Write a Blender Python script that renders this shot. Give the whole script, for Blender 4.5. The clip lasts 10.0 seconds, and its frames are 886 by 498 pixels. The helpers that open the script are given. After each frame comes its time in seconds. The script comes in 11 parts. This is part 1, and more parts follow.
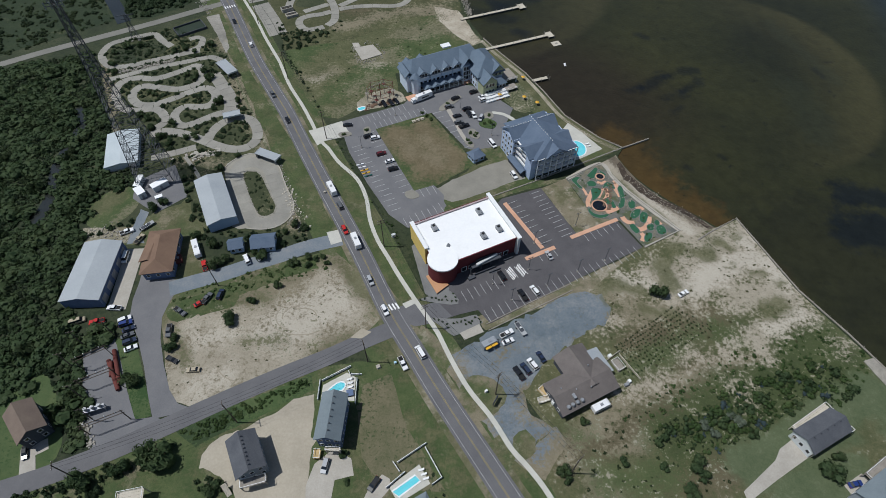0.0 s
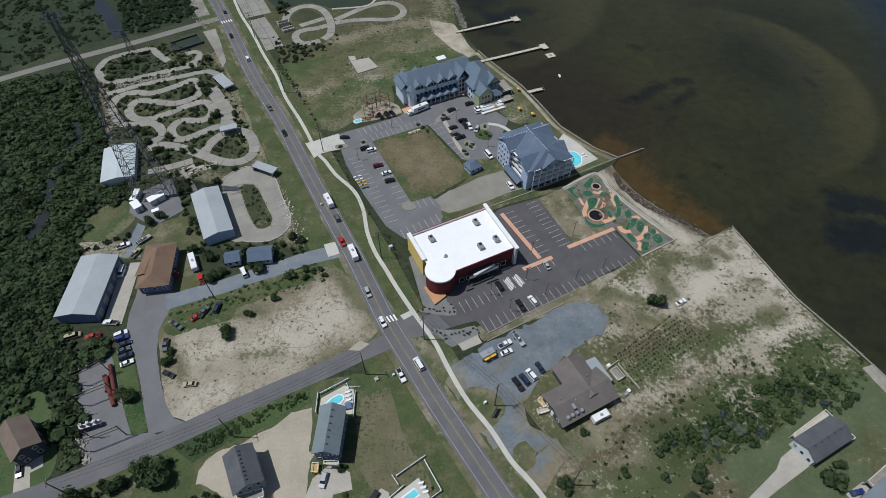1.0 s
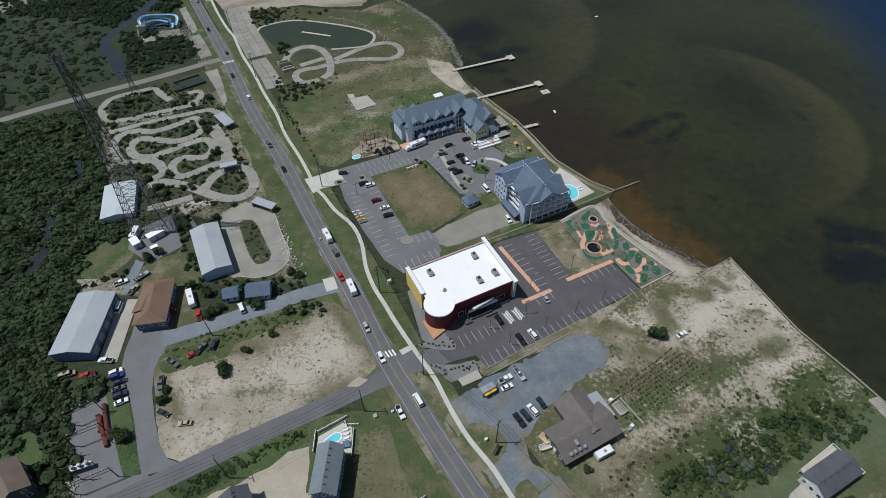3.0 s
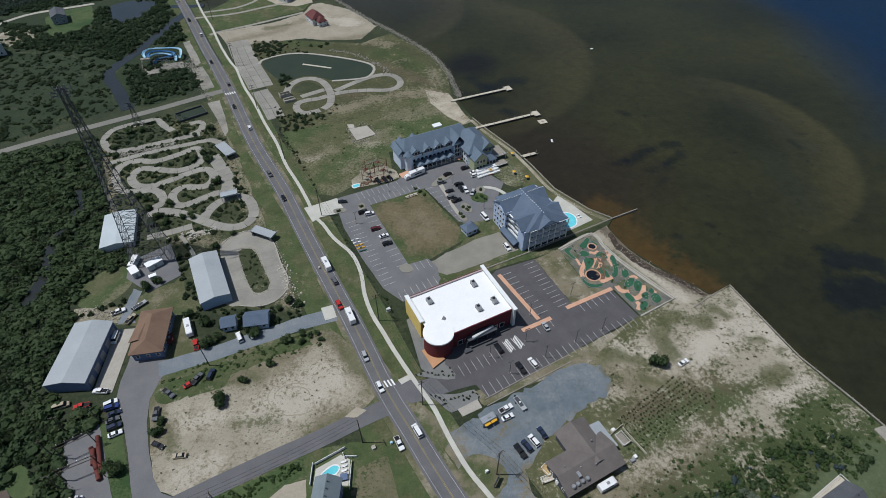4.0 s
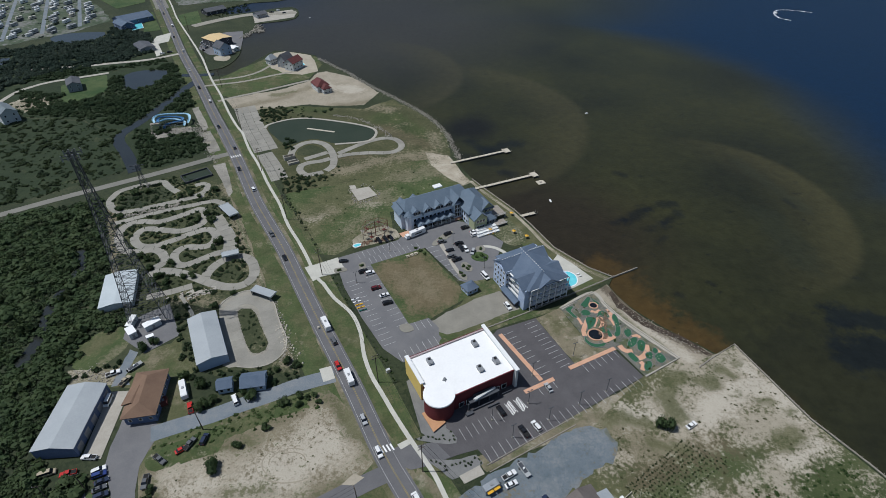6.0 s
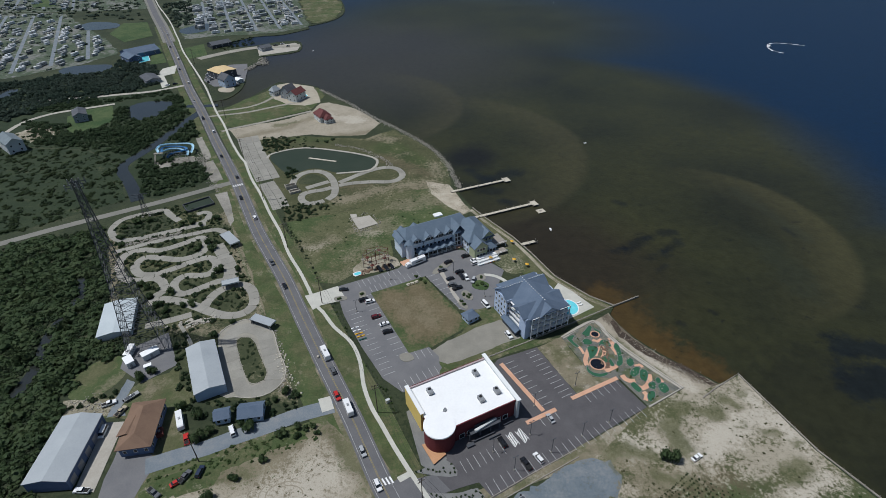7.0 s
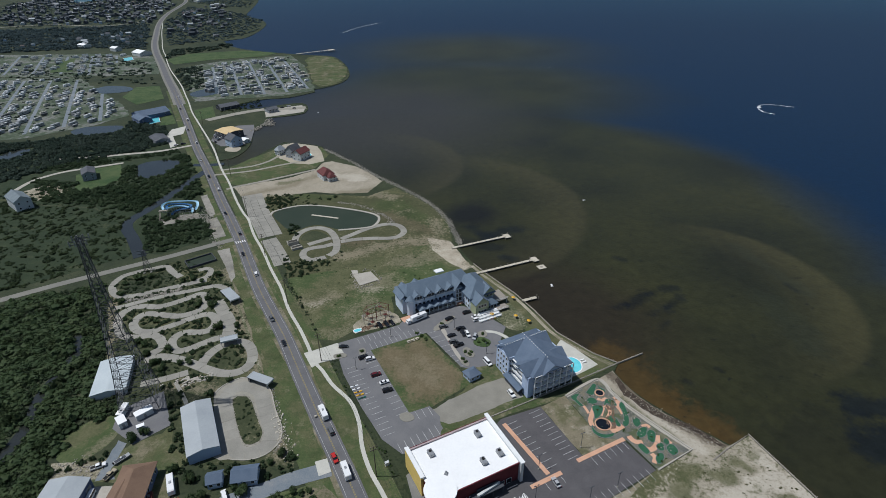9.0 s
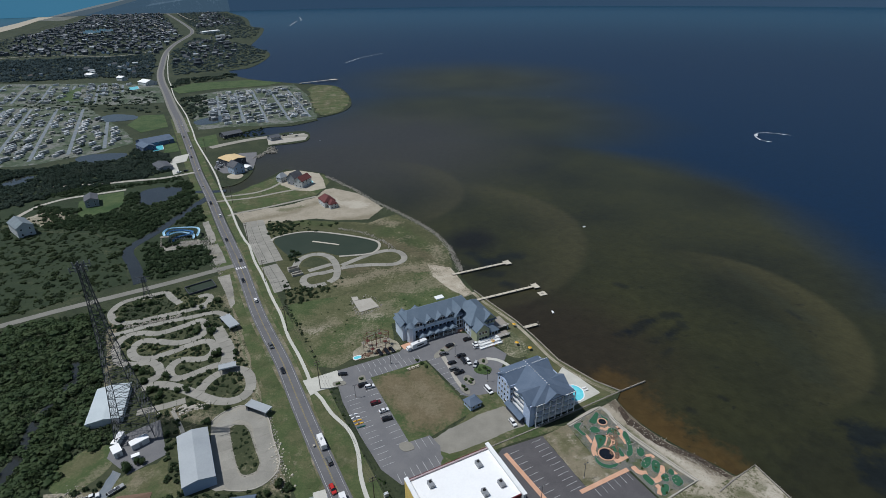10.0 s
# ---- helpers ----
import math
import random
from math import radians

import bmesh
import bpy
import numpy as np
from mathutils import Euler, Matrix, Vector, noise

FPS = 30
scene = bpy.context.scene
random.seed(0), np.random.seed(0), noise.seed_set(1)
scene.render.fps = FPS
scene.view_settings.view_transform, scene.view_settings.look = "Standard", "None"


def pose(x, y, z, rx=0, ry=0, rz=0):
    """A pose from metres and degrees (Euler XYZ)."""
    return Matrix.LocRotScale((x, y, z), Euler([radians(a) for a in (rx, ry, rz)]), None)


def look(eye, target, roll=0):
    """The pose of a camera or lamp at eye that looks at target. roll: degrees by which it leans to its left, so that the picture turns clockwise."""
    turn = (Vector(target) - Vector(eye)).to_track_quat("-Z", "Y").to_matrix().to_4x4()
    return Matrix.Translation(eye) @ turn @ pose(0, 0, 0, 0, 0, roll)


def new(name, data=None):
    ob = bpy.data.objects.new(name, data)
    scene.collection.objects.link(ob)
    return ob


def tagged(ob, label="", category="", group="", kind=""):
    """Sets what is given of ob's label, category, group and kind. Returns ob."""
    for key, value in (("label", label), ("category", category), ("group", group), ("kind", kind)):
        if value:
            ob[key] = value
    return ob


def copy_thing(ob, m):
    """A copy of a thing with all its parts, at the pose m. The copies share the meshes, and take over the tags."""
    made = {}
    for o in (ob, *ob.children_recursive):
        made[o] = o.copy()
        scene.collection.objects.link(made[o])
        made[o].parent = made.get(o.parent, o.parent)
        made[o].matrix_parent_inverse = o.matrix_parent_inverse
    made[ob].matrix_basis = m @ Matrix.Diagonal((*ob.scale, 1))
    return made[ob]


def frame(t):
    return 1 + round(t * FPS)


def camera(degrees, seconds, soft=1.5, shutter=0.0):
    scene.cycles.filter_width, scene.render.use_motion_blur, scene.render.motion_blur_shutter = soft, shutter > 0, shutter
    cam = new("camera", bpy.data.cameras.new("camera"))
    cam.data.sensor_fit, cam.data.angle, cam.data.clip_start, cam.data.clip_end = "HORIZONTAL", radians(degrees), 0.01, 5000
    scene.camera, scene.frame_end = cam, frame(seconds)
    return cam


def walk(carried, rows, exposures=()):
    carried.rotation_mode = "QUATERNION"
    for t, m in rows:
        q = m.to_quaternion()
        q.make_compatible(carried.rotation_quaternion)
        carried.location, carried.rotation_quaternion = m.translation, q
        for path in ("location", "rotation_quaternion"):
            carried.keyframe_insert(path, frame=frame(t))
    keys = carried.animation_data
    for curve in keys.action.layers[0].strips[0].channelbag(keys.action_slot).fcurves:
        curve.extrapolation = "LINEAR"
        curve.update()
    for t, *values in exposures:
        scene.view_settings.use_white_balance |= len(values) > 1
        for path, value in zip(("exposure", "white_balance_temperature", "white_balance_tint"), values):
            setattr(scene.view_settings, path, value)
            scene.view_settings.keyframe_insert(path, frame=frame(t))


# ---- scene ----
from mathutils.geometry import tessellate_polygon

cam = camera(79.25, 10.0, soft=0.5)
PATH = [
    (0.0, pose(0, 0, 175, 37.64, -0.02, -0.01)),
    (0.5, pose(0, 0, 175, 38.61, 0.05, -0.40)),
    (1.0, pose(0, 0, 175, 38.82, 0.10, -0.62)),
    (1.5, pose(0, 0, 175, 39.39, 0.15, -0.73)),
    (2.0, pose(0, 0, 175, 40.10, 0.21, -0.81)),
    (2.5, pose(0, 0, 175, 41.14, 0.27, -0.96)),
    (4.0, pose(0, 0, 175, 45.43, 0.37, -1.30)),
    (4.5, pose(0, 0, 175, 47.02, 0.41, -1.36)),
    (5.0, pose(0, 0, 175, 48.60, 0.45, -1.39)),
    (5.5, pose(0, 0, 175, 50.19, 0.49, -1.38)),
    (7.0, pose(0, 0, 175, 54.79, 0.54, -1.33)),
    (7.5, pose(0, 0, 175, 56.30, 0.59, -1.29)),
    (8.0, pose(0, 0, 175, 57.81, 0.65, -1.28)),
    (8.5, pose(0, 0, 175, 59.32, 0.61, -1.26)),
    (9.0, pose(0, 0, 175, 60.79, 0.63, -1.26)),
    (9.5, pose(0, 0, 175, 62.26, 0.63, -1.25)),
    (10.0, pose(0, 0, 175, 63.62, 0.63, -1.20)),
]
EXPOSURE, KELVIN, TINT = -0.05, 6090, 9
walk(cam, PATH, [(0.0, EXPOSURE, KELVIN, TINT), (10.0, EXPOSURE, KELVIN, TINT)])

# ---- light: high sun from the west side of the map, clear sky ----
SUN_ELEV, SUN_FROM = 64.0, (-1.0, 0.03)
world = bpy.data.worlds.new("sky")
scene.world = world
world.use_nodes = True
wn = world.node_tree.nodes
sky = wn.new("ShaderNodeTexSky")
sky.sky_type = "NISHITA"
sky.sun_disc = False
sky.sun_elevation = radians(SUN_ELEV)
sky.sun_rotation = math.atan2(SUN_FROM[0], SUN_FROM[1])
wn["Background"].inputs["Strength"].default_value = 0.06
world.node_tree.links.new(sky.outputs[0], wn["Background"].inputs["Color"])
sun = new("sun", bpy.data.lights.new("sun", "SUN"))
sun.data.energy, sun.data.angle, sun.data.color = 3.5, radians(0.53), (1.0, 0.975, 0.94)
d = Vector((SUN_FROM[0], SUN_FROM[1], math.tan(radians(SUN_ELEV)))).normalized()
sun.matrix_basis = look(d * 300, (0, 0, 0))


# ---- materials ----
def material(name, tones, scales=(0.5, 6.0), rough=0.85, metal=0.0, bump=0.15, spec=0.3, split=(0.35, 0.65), each=0.0, tuft=None, grain=0.4, leaf=0.0):
    """A surface that wavers between the given tones at two scales, in metres of the world; each: change from object to object."""
    m = bpy.data.materials.new(name)
    m.use_nodes = True
    nt = m.node_tree
    n, l = nt.nodes, nt.links
    p = n["Principled BSDF"]
    geo = n.new("ShaderNodeNewGeometry")
    big, fine = n.new("ShaderNodeTexNoise"), n.new("ShaderNodeTexNoise")
    for tex, s, det in ((big, 1.0 / scales[1], 4), (fine, 1.0 / scales[0], 5)):
        tex.inputs["Scale"].default_value = s
        tex.inputs["Detail"].default_value = det
        tex.inputs["Roughness"].default_value = 0.65
        l.new(geo.outputs["Position"], tex.inputs["Vector"])
    mix = n.new("ShaderNodeMath")
    mix.operation = "MULTIPLY_ADD"
    mix.inputs[1].default_value = 1 - grain
    half = n.new("ShaderNodeMath")
    half.operation = "MULTIPLY"
    half.inputs[1].default_value = grain
    l.new(fine.outputs["Fac"], half.inputs[0])
    l.new(big.outputs["Fac"], mix.inputs[0])
    l.new(half.outputs[0], mix.inputs[2])
    ramp = n.new("ShaderNodeValToRGB")
    e = ramp.color_ramp.elements
    k = len(tones)
    for i, tone in enumerate(tones):
        at = split[0] + (split[1] - split[0]) * i / max(k - 1, 1)
        el = e[i] if i < 2 and k >= 2 else (e[0] if i == 0 else e.new(at))
        el.position, el.color = at, (*tone, 1)
    if k == 1:
        e[1].color = (*tones[0], 1)
    l.new(mix.outputs[0], ramp.inputs[0])
    col = ramp.outputs[0]
    if tuft:
        tone, size, amount = tuft
        spots = n.new("ShaderNodeTexNoise")
        spots.inputs["Scale"].default_value, spots.inputs["Detail"].default_value, spots.inputs["Roughness"].default_value = 1.0 / size, 3, 0.7
        l.new(geo.outputs["Position"], spots.inputs["Vector"])
        area = n.new("ShaderNodeTexNoise")
        area.inputs["Scale"].default_value, area.inputs["Detail"].default_value = 0.35 / scales[1], 3
        l.new(geo.outputs["Position"], area.inputs["Vector"])
        both = n.new("ShaderNodeMath")
        both.operation = "MULTIPLY_ADD"
        both.inputs[1].default_value = 0.9
        l.new(area.outputs["Fac"], both.inputs[0])
        l.new(spots.outputs["Fac"], both.inputs[2])
        cut = n.new("ShaderNodeMapRange")
        cut.interpolation_type = "SMOOTHSTEP"
        cut.inputs["From Min"].default_value, cut.inputs["From Max"].default_value = 1.08 - amount, 1.2 - amount
        l.new(both.outputs[0], cut.inputs[0])
        over = n.new("ShaderNodeMix")
        over.data_type = "RGBA"
        l.new(cut.outputs[0], over.inputs[0])
        l.new(col, over.inputs[6])
        over.inputs[7].default_value = (*tone, 1)
        col = over.outputs[2]
    if each:
        info = n.new("ShaderNodeObjectInfo")
        isle = info.outputs["Random"]
        hue = n.new("ShaderNodeHueSaturation")
        rng = n.new("ShaderNodeMapRange")
        rng.inputs["To Min"].default_value, rng.inputs["To Max"].default_value = 1 - each, 1 + each
        l.new(isle, rng.inputs[0])
        l.new(rng.outputs[0], hue.inputs["Value"])
        l.new(col, hue.inputs["Color"])
        col = hue.outputs[0]
    l.new(col, p.inputs["Base Color"])
    p.inputs["Roughness"].default_value = rough
    p.inputs["Metallic"].default_value = metal
    p.inputs["Specular IOR Level"].default_value = spec
    if bump:
        b = n.new("ShaderNodeBump")
        b.inputs["Strength"].default_value = bump
        b.inputs["Distance"].default_value = scales[0] * 0.3
        l.new(fine.outputs["Fac"], b.inputs["Height"])
        l.new(b.outputs[0], p.inputs["Normal"])
    if leaf:
        glow, mix2 = n.new("ShaderNodeBsdfTranslucent"), n.new("ShaderNodeMixShader")
        l.new(col, glow.inputs["Color"])
        mix2.inputs[0].default_value = leaf
        l.new(p.outputs[0], mix2.inputs[1])
        l.new(glow.outputs[0], mix2.inputs[2])
        l.new(mix2.outputs[0], n["Material Output"].inputs["Surface"])
    return m


M = {}


def mat(name, *tones, **more):
    M[name] = material(name, tones, **more)

def cover(name, tones, layers, warp=5.0, size=1.0):
    """Ground whose plant cover changes from place to place; each layer: two tones, softness, raggedness, strength and chains of ((points), radius) along which it grows; with no chains it grows in loose patches, as many as the softness says."""
    m = bpy.data.materials.new(name)
    m.use_nodes = True
    nt = m.node_tree
    n, l = nt.nodes, nt.links
    p = n["Principled BSDF"]
    geo = n.new("ShaderNodeNewGeometry")

    def tex(scale, detail, rough=0.65):
        t = n.new("ShaderNodeTexNoise")
        t.inputs["Scale"].default_value, t.inputs["Detail"].default_value, t.inputs["Roughness"].default_value = 1.0 / scale, detail, rough
        l.new(geo.outputs["Position"], t.inputs["Vector"])
        return t

    def calc(op, *values, clamp=False):
        k = n.new("ShaderNodeMath")
        k.operation, k.use_clamp = op, clamp
        for i, v in enumerate(values):
            if isinstance(v, (int, float)):
                k.inputs[i].default_value = v
            else:
                l.new(v, k.inputs[i])
        return k.outputs[0]

    def vec(op, a, b, out=0):
        k = n.new("ShaderNodeVectorMath")
        k.operation = op
        for i, v in enumerate((a, b)):
            if isinstance(v, tuple):
                k.inputs[i].default_value = v
            elif v is not None:
                l.new(v, k.inputs[i])
        return k.outputs[out]

    def tint(fac, a, b):
        k = n.new("ShaderNodeMix")
        k.data_type = "RGBA"
        l.new(fac, k.inputs[0])
        for i, v in ((6, a), (7, b)):
            if isinstance(v, tuple):
                k.inputs[i].default_value = (*v, 1)
            else:
                l.new(v, k.inputs[i])
        return k.outputs[2]

    def follow(before, point):
        """The point as it was, worked out after the step before it: keeps the shader's memory small."""
        k = n.new("ShaderNodeVectorMath")
        k.operation = "MULTIPLY_ADD"
        l.new(before, k.inputs[0])
        k.inputs[1].default_value = (1e-7, 1e-7, 0)
        l.new(point, k.inputs[2])
        return k.outputs[0]

    bend, broad, fine, grit = tex(13 * size, 3), tex(9 * size, 5), tex(1.5 * size, 5, 0.72), tex(0.45 * size, 3)
    shift = vec("MULTIPLY", vec("SUBTRACT", bend.outputs["Color"], (0.5, 0.5, 0.5)), (warp * 3, warp * 3, 0))
    at = vec("MULTIPLY", vec("ADD", geo.outputs["Position"], shift), (1, 1, 0))
    mixed = calc("ADD", calc("MULTIPLY", broad.outputs["Fac"], 0.4), calc("ADD", calc("MULTIPLY", fine.outputs["Fac"], 0.35), calc("MULTIPLY", grit.outputs["Fac"], 0.25)))
    lift = n.new("ShaderNodeMapRange")
    lift.inputs["From Min"].default_value, lift.inputs["From Max"].default_value = 0.41, 0.59
    l.new(mixed, lift.inputs[0])
    col = tint(lift.outputs[0], *tones)
    speck = calc("MULTIPLY_ADD", fine.outputs["Fac"], 0.65, calc("MULTIPLY", broad.outputs["Fac"], 0.35))
    for pair, soft, ragged, full, chains in layers:
        near = None
        at = follow(col, at)
        for pts, r in chains:
            for i in range(max(len(pts) - 1, 1)):
                a, b = Vector((*pts[i][:2], 0)), Vector((*pts[min(i + 1, len(pts) - 1)][:2], 0))
                if (b - a).length < 0.1:
                    b = a + Vector((0.1, 0, 0))
                ab = b - a
                if near is not None:
                    at = follow(near, at)
                pa = vec("SUBTRACT", at, tuple(a))
                h = calc("DIVIDE", vec("DOT_PRODUCT", pa, tuple(ab), 1), ab.length_squared, clamp=True)
                k = n.new("ShaderNodeVectorMath")
                k.operation = "SCALE"
                k.inputs[0].default_value = tuple(ab)
                l.new(h, k.inputs["Scale"])
                d = calc("SUBTRACT", vec("LENGTH", vec("SUBTRACT", pa, k.outputs[0]), None, 1), r)
                near = d if near is None else calc("MINIMUM", near, d)
        if chains:
            mask = n.new("ShaderNodeMapRange")
            mask.inputs["From Min"].default_value, mask.inputs["From Max"].default_value = -soft, soft
            mask.inputs["To Min"].default_value, mask.inputs["To Max"].default_value = 1, 0
            l.new(near, mask.inputs[0])
            rough_mask = calc("MULTIPLY_ADD", calc("SUBTRACT", speck, 0.5), ragged * 2.2, mask.outputs[0])
        else:
            spread = tex(16 * size * (1 + 0.4 * len(pair[0]) * soft), 4)
            rough_mask = calc("MULTIPLY_ADD", calc("SUBTRACT", speck, 0.5), ragged, calc("MULTIPLY_ADD", calc("SUBTRACT", spread.outputs["Fac"], 0.5), 4.0, soft))
        edge = n.new("ShaderNodeMapRange")
        edge.interpolation_type = "SMOOTHSTEP"
        edge.inputs["From Min"].default_value, edge.inputs["From Max"].default_value = 0.18, 0.82
        l.new(rough_mask, edge.inputs[0])
        shade = tint(lift.outputs[0], *pair)
        col = tint(calc("MULTIPLY", edge.outputs[0], full), col, shade)
    l.new(col, p.inputs["Base Color"])
    p.inputs["Roughness"].default_value, p.inputs["Specular IOR Level"].default_value = 0.9, 0.25
    b = n.new("ShaderNodeBump")
    b.inputs["Strength"].default_value, b.inputs["Distance"].default_value = 0.35, 0.5
    l.new(fine.outputs["Fac"], b.inputs["Height"])
    l.new(b.outputs[0], p.inputs["Normal"])
    M[name] = m


SAND, PALE, TAN = ((0.255, 0.225, 0.165), (0.37, 0.33, 0.26)), ((0.37, 0.335, 0.27), (0.46, 0.42, 0.345)), ((0.15, 0.13, 0.085), (0.235, 0.205, 0.14))
OLIVE, GREEN, LUSH, BROWN = ((0.065, 0.074, 0.032), (0.125, 0.12, 0.062)), ((0.045, 0.07, 0.024), (0.085, 0.105, 0.042)), ((0.034, 0.05, 0.018), (0.066, 0.084, 0.03)), ((0.085, 0.07, 0.042), (0.13, 0.108, 0.066))
LAWN, BLUE_GRAVEL = ((0.068, 0.092, 0.044), (0.10, 0.122, 0.064)), ((0.10, 0.13, 0.155), (0.165, 0.19, 0.21))



mat("scrub_ground", (0.02, 0.028, 0.013), (0.034, 0.044, 0.019), (0.06, 0.066, 0.033), scales=(1.5, 25), tuft=((0.02, 0.03, 0.012), 2.0, 0.12))
cover("rough_grass", GREEN, [(OLIVE, 0.6, 1.5, 0.9, []), (LUSH, 0.2, 1.5, 0.7, []), (TAN, 0.15, 1.8, 0.75, [])])
mat("shore_grass", (0.065, 0.078, 0.034), (0.12, 0.118, 0.066), (0.215, 0.19, 0.135), scales=(0.9, 26), split=(0.36, 0.64), grain=0.25, tuft=((0.05, 0.062, 0.024), 1.0, 0.12))
# Ground of the far village, its tones blued to paint in distance haze.
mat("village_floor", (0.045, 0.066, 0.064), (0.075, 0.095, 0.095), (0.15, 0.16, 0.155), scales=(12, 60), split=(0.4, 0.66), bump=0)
mat("golf_concrete", (0.15, 0.15, 0.145), (0.20, 0.20, 0.19), scales=(0.5, 5))
mat("lush_grass", (0.03, 0.06, 0.018), (0.055, 0.088, 0.028), (0.09, 0.11, 0.045), scales=(0.8, 12), tuft=((0.03, 0.05, 0.018), 0.9, 0.12))
cover("verge_grass", GREEN, [(LUSH, 0.35, 1.5, 0.8, []), (OLIVE, 0.35, 1.5, 0.9, []), (TAN, 0.0, 1.6, 0.6, [])], size=0.7)
mat("lawn", (0.042, 0.07, 0.022), (0.058, 0.088, 0.03), (0.088, 0.108, 0.042), scales=(0.5, 8), tuft=((0.028, 0.06, 0.016), 1.0, 0.1))
mat("dry_grass", (0.075, 0.085, 0.038), (0.125, 0.115, 0.065), (0.17, 0.145, 0.09), scales=(0.7, 11), tuft=((0.05, 0.068, 0.025), 1.2, 0.13))
mat("sand", (0.20, 0.175, 0.12), (0.36, 0.315, 0.24), (0.46, 0.415, 0.33), scales=(0.7, 9), split=(0.33, 0.62), tuft=((0.13, 0.12, 0.07), 0.9, 0.06))
mat("pale_sand", (0.31, 0.275, 0.21), (0.42, 0.375, 0.295), scales=(0.8, 12))
mat("tufted_sand", (0.17, 0.155, 0.10), (0.28, 0.25, 0.185), (0.40, 0.36, 0.285), scales=(0.6, 11), split=(0.36, 0.62), tuft=((0.13, 0.122, 0.072), 0.7, 0.13))
mat("sandy_grass", (0.07, 0.083, 0.038), (0.15, 0.145, 0.085), (0.33, 0.30, 0.225), scales=(1.0, 8), split=(0.42, 0.64), tuft=((0.05, 0.062, 0.026), 1.1, 0.18))
mat("asphalt", (0.105, 0.104, 0.108), (0.145, 0.142, 0.144), scales=(0.4, 8))
mat("old_asphalt", (0.13, 0.13, 0.135), (0.175, 0.172, 0.172), scales=(0.5, 9))
mat("dark_asphalt", (0.074, 0.07, 0.073), (0.106, 0.101, 0.103), scales=(0.5, 9))
mat("gravel", (0.125, 0.15, 0.17), (0.165, 0.19, 0.21), (0.24, 0.24, 0.235), scales=(0.5, 12), bump=0.4)
mat("park_gravel", (0.045, 0.066, 0.035), (0.075, 0.095, 0.06), (0.17, 0.17, 0.155), scales=(5, 40), bump=0.2, split=(0.42, 0.58))
mat("tan_gravel", (0.19, 0.18, 0.15), (0.27, 0.255, 0.215), scales=(0.5, 10), bump=0.4)
mat("lane_concrete", (0.165, 0.16, 0.138), (0.22, 0.212, 0.182), scales=(0.6, 9))
mat("concrete", (0.32, 0.295, 0.25), (0.43, 0.40, 0.345), scales=(0.5, 7))
mat("track_concrete", (0.235, 0.22, 0.18), (0.32, 0.30, 0.25), scales=(0.6, 9))
mat("pale_concrete", (0.42, 0.41, 0.36), (0.54, 0.525, 0.46), scales=(0.4, 6))
mat("paint_white", (0.72, 0.72, 0.7), (0.8, 0.8, 0.78), scales=(0.3, 4), bump=0)
mat("stall_paint", (0.34, 0.34, 0.34), (0.55, 0.55, 0.54), scales=(0.5, 3), bump=0)
mat("paint_worn", (0.20, 0.20, 0.2), (0.5, 0.5, 0.49), scales=(0.6, 5), bump=0)
mat("paint_yellow", (0.22, 0.18, 0.08), (0.32, 0.26, 0.11), scales=(0.3, 4), bump=0)
mat("creek_water", (0.02, 0.022, 0.02), (0.03, 0.034, 0.03), scales=(1.0, 20), rough=0.12, spec=0.5, bump=0.05)
mat("pond_water", (0.03, 0.043, 0.03), (0.042, 0.054, 0.038), scales=(1.0, 20), rough=0.5, spec=0.1, bump=0.05)
mat("pool_water", (0.12, 0.55, 0.62), (0.2, 0.66, 0.72), scales=(0.4, 3), rough=0.08, spec=0.5, bump=0.1)
mat("track_sand", (0.235, 0.205, 0.15), (0.33, 0.29, 0.22), scales=(0.5, 4))


# ---- building blocks ----
def part(name, bm, material_name, parent=None, label=""):
    me = bpy.data.meshes.new(name)
    bm.to_mesh(me)
    bm.free()
    for key in ([material_name] if isinstance(material_name, str) else material_name):
        me.materials.append(M[key])
    ob = new(name, me)
    if parent:
        ob.parent = parent
    return tagged(ob, label)


def thing(name, label, category, x=0.0, y=0.0, z=0.0, rz=0.0, group="", kind=""):
    ob = new(name)
    ob.empty_display_size = 0.5
    ob.matrix_basis = pose(x, y, z, 0, 0, rz)
    return tagged(ob, label, category, group, kind)


def box(bm, x0, x1, y0, y1, z0, z1, index=0):
    v = [bm.verts.new((x, y, z)) for z in (z0, z1) for x, y in ((x0, y0), (x1, y0), (x1, y1), (x0, y1))]
    for q in ((3, 2, 1, 0), (4, 5, 6, 7), (0, 1, 5, 4), (1, 2, 6, 5), (2, 3, 7, 6), (3, 0, 4, 7)):
        bm.faces.new([v[i] for i in q]).material_index = index
    return v


def boxes(*list_of):
    bm = bmesh.new()
    for b in list_of:
        box(bm, *b)
    return bm


def bar(bm, a, b, w):
    """A square bar from a to b."""
    a, b = Vector(a), Vector(b)
    d = (b - a).normalized()
    s = d.cross(Vector((0, 0, 1)) if abs(d.z) < 0.95 else Vector((1, 0, 0))).normalized() * w / 2
    u = d.cross(s).normalized() * w / 2
    v = [bm.verts.new(p + q) for p in (a, b) for q in (s + u, s - u, -s - u, -s + u)]
    for q in ((0, 1, 2, 3), (7, 6, 5, 4), (0, 4, 5, 1), (1, 5, 6, 2), (2, 6, 7, 3), (3, 7, 4, 0)):
        bm.faces.new([v[i] for i in q])


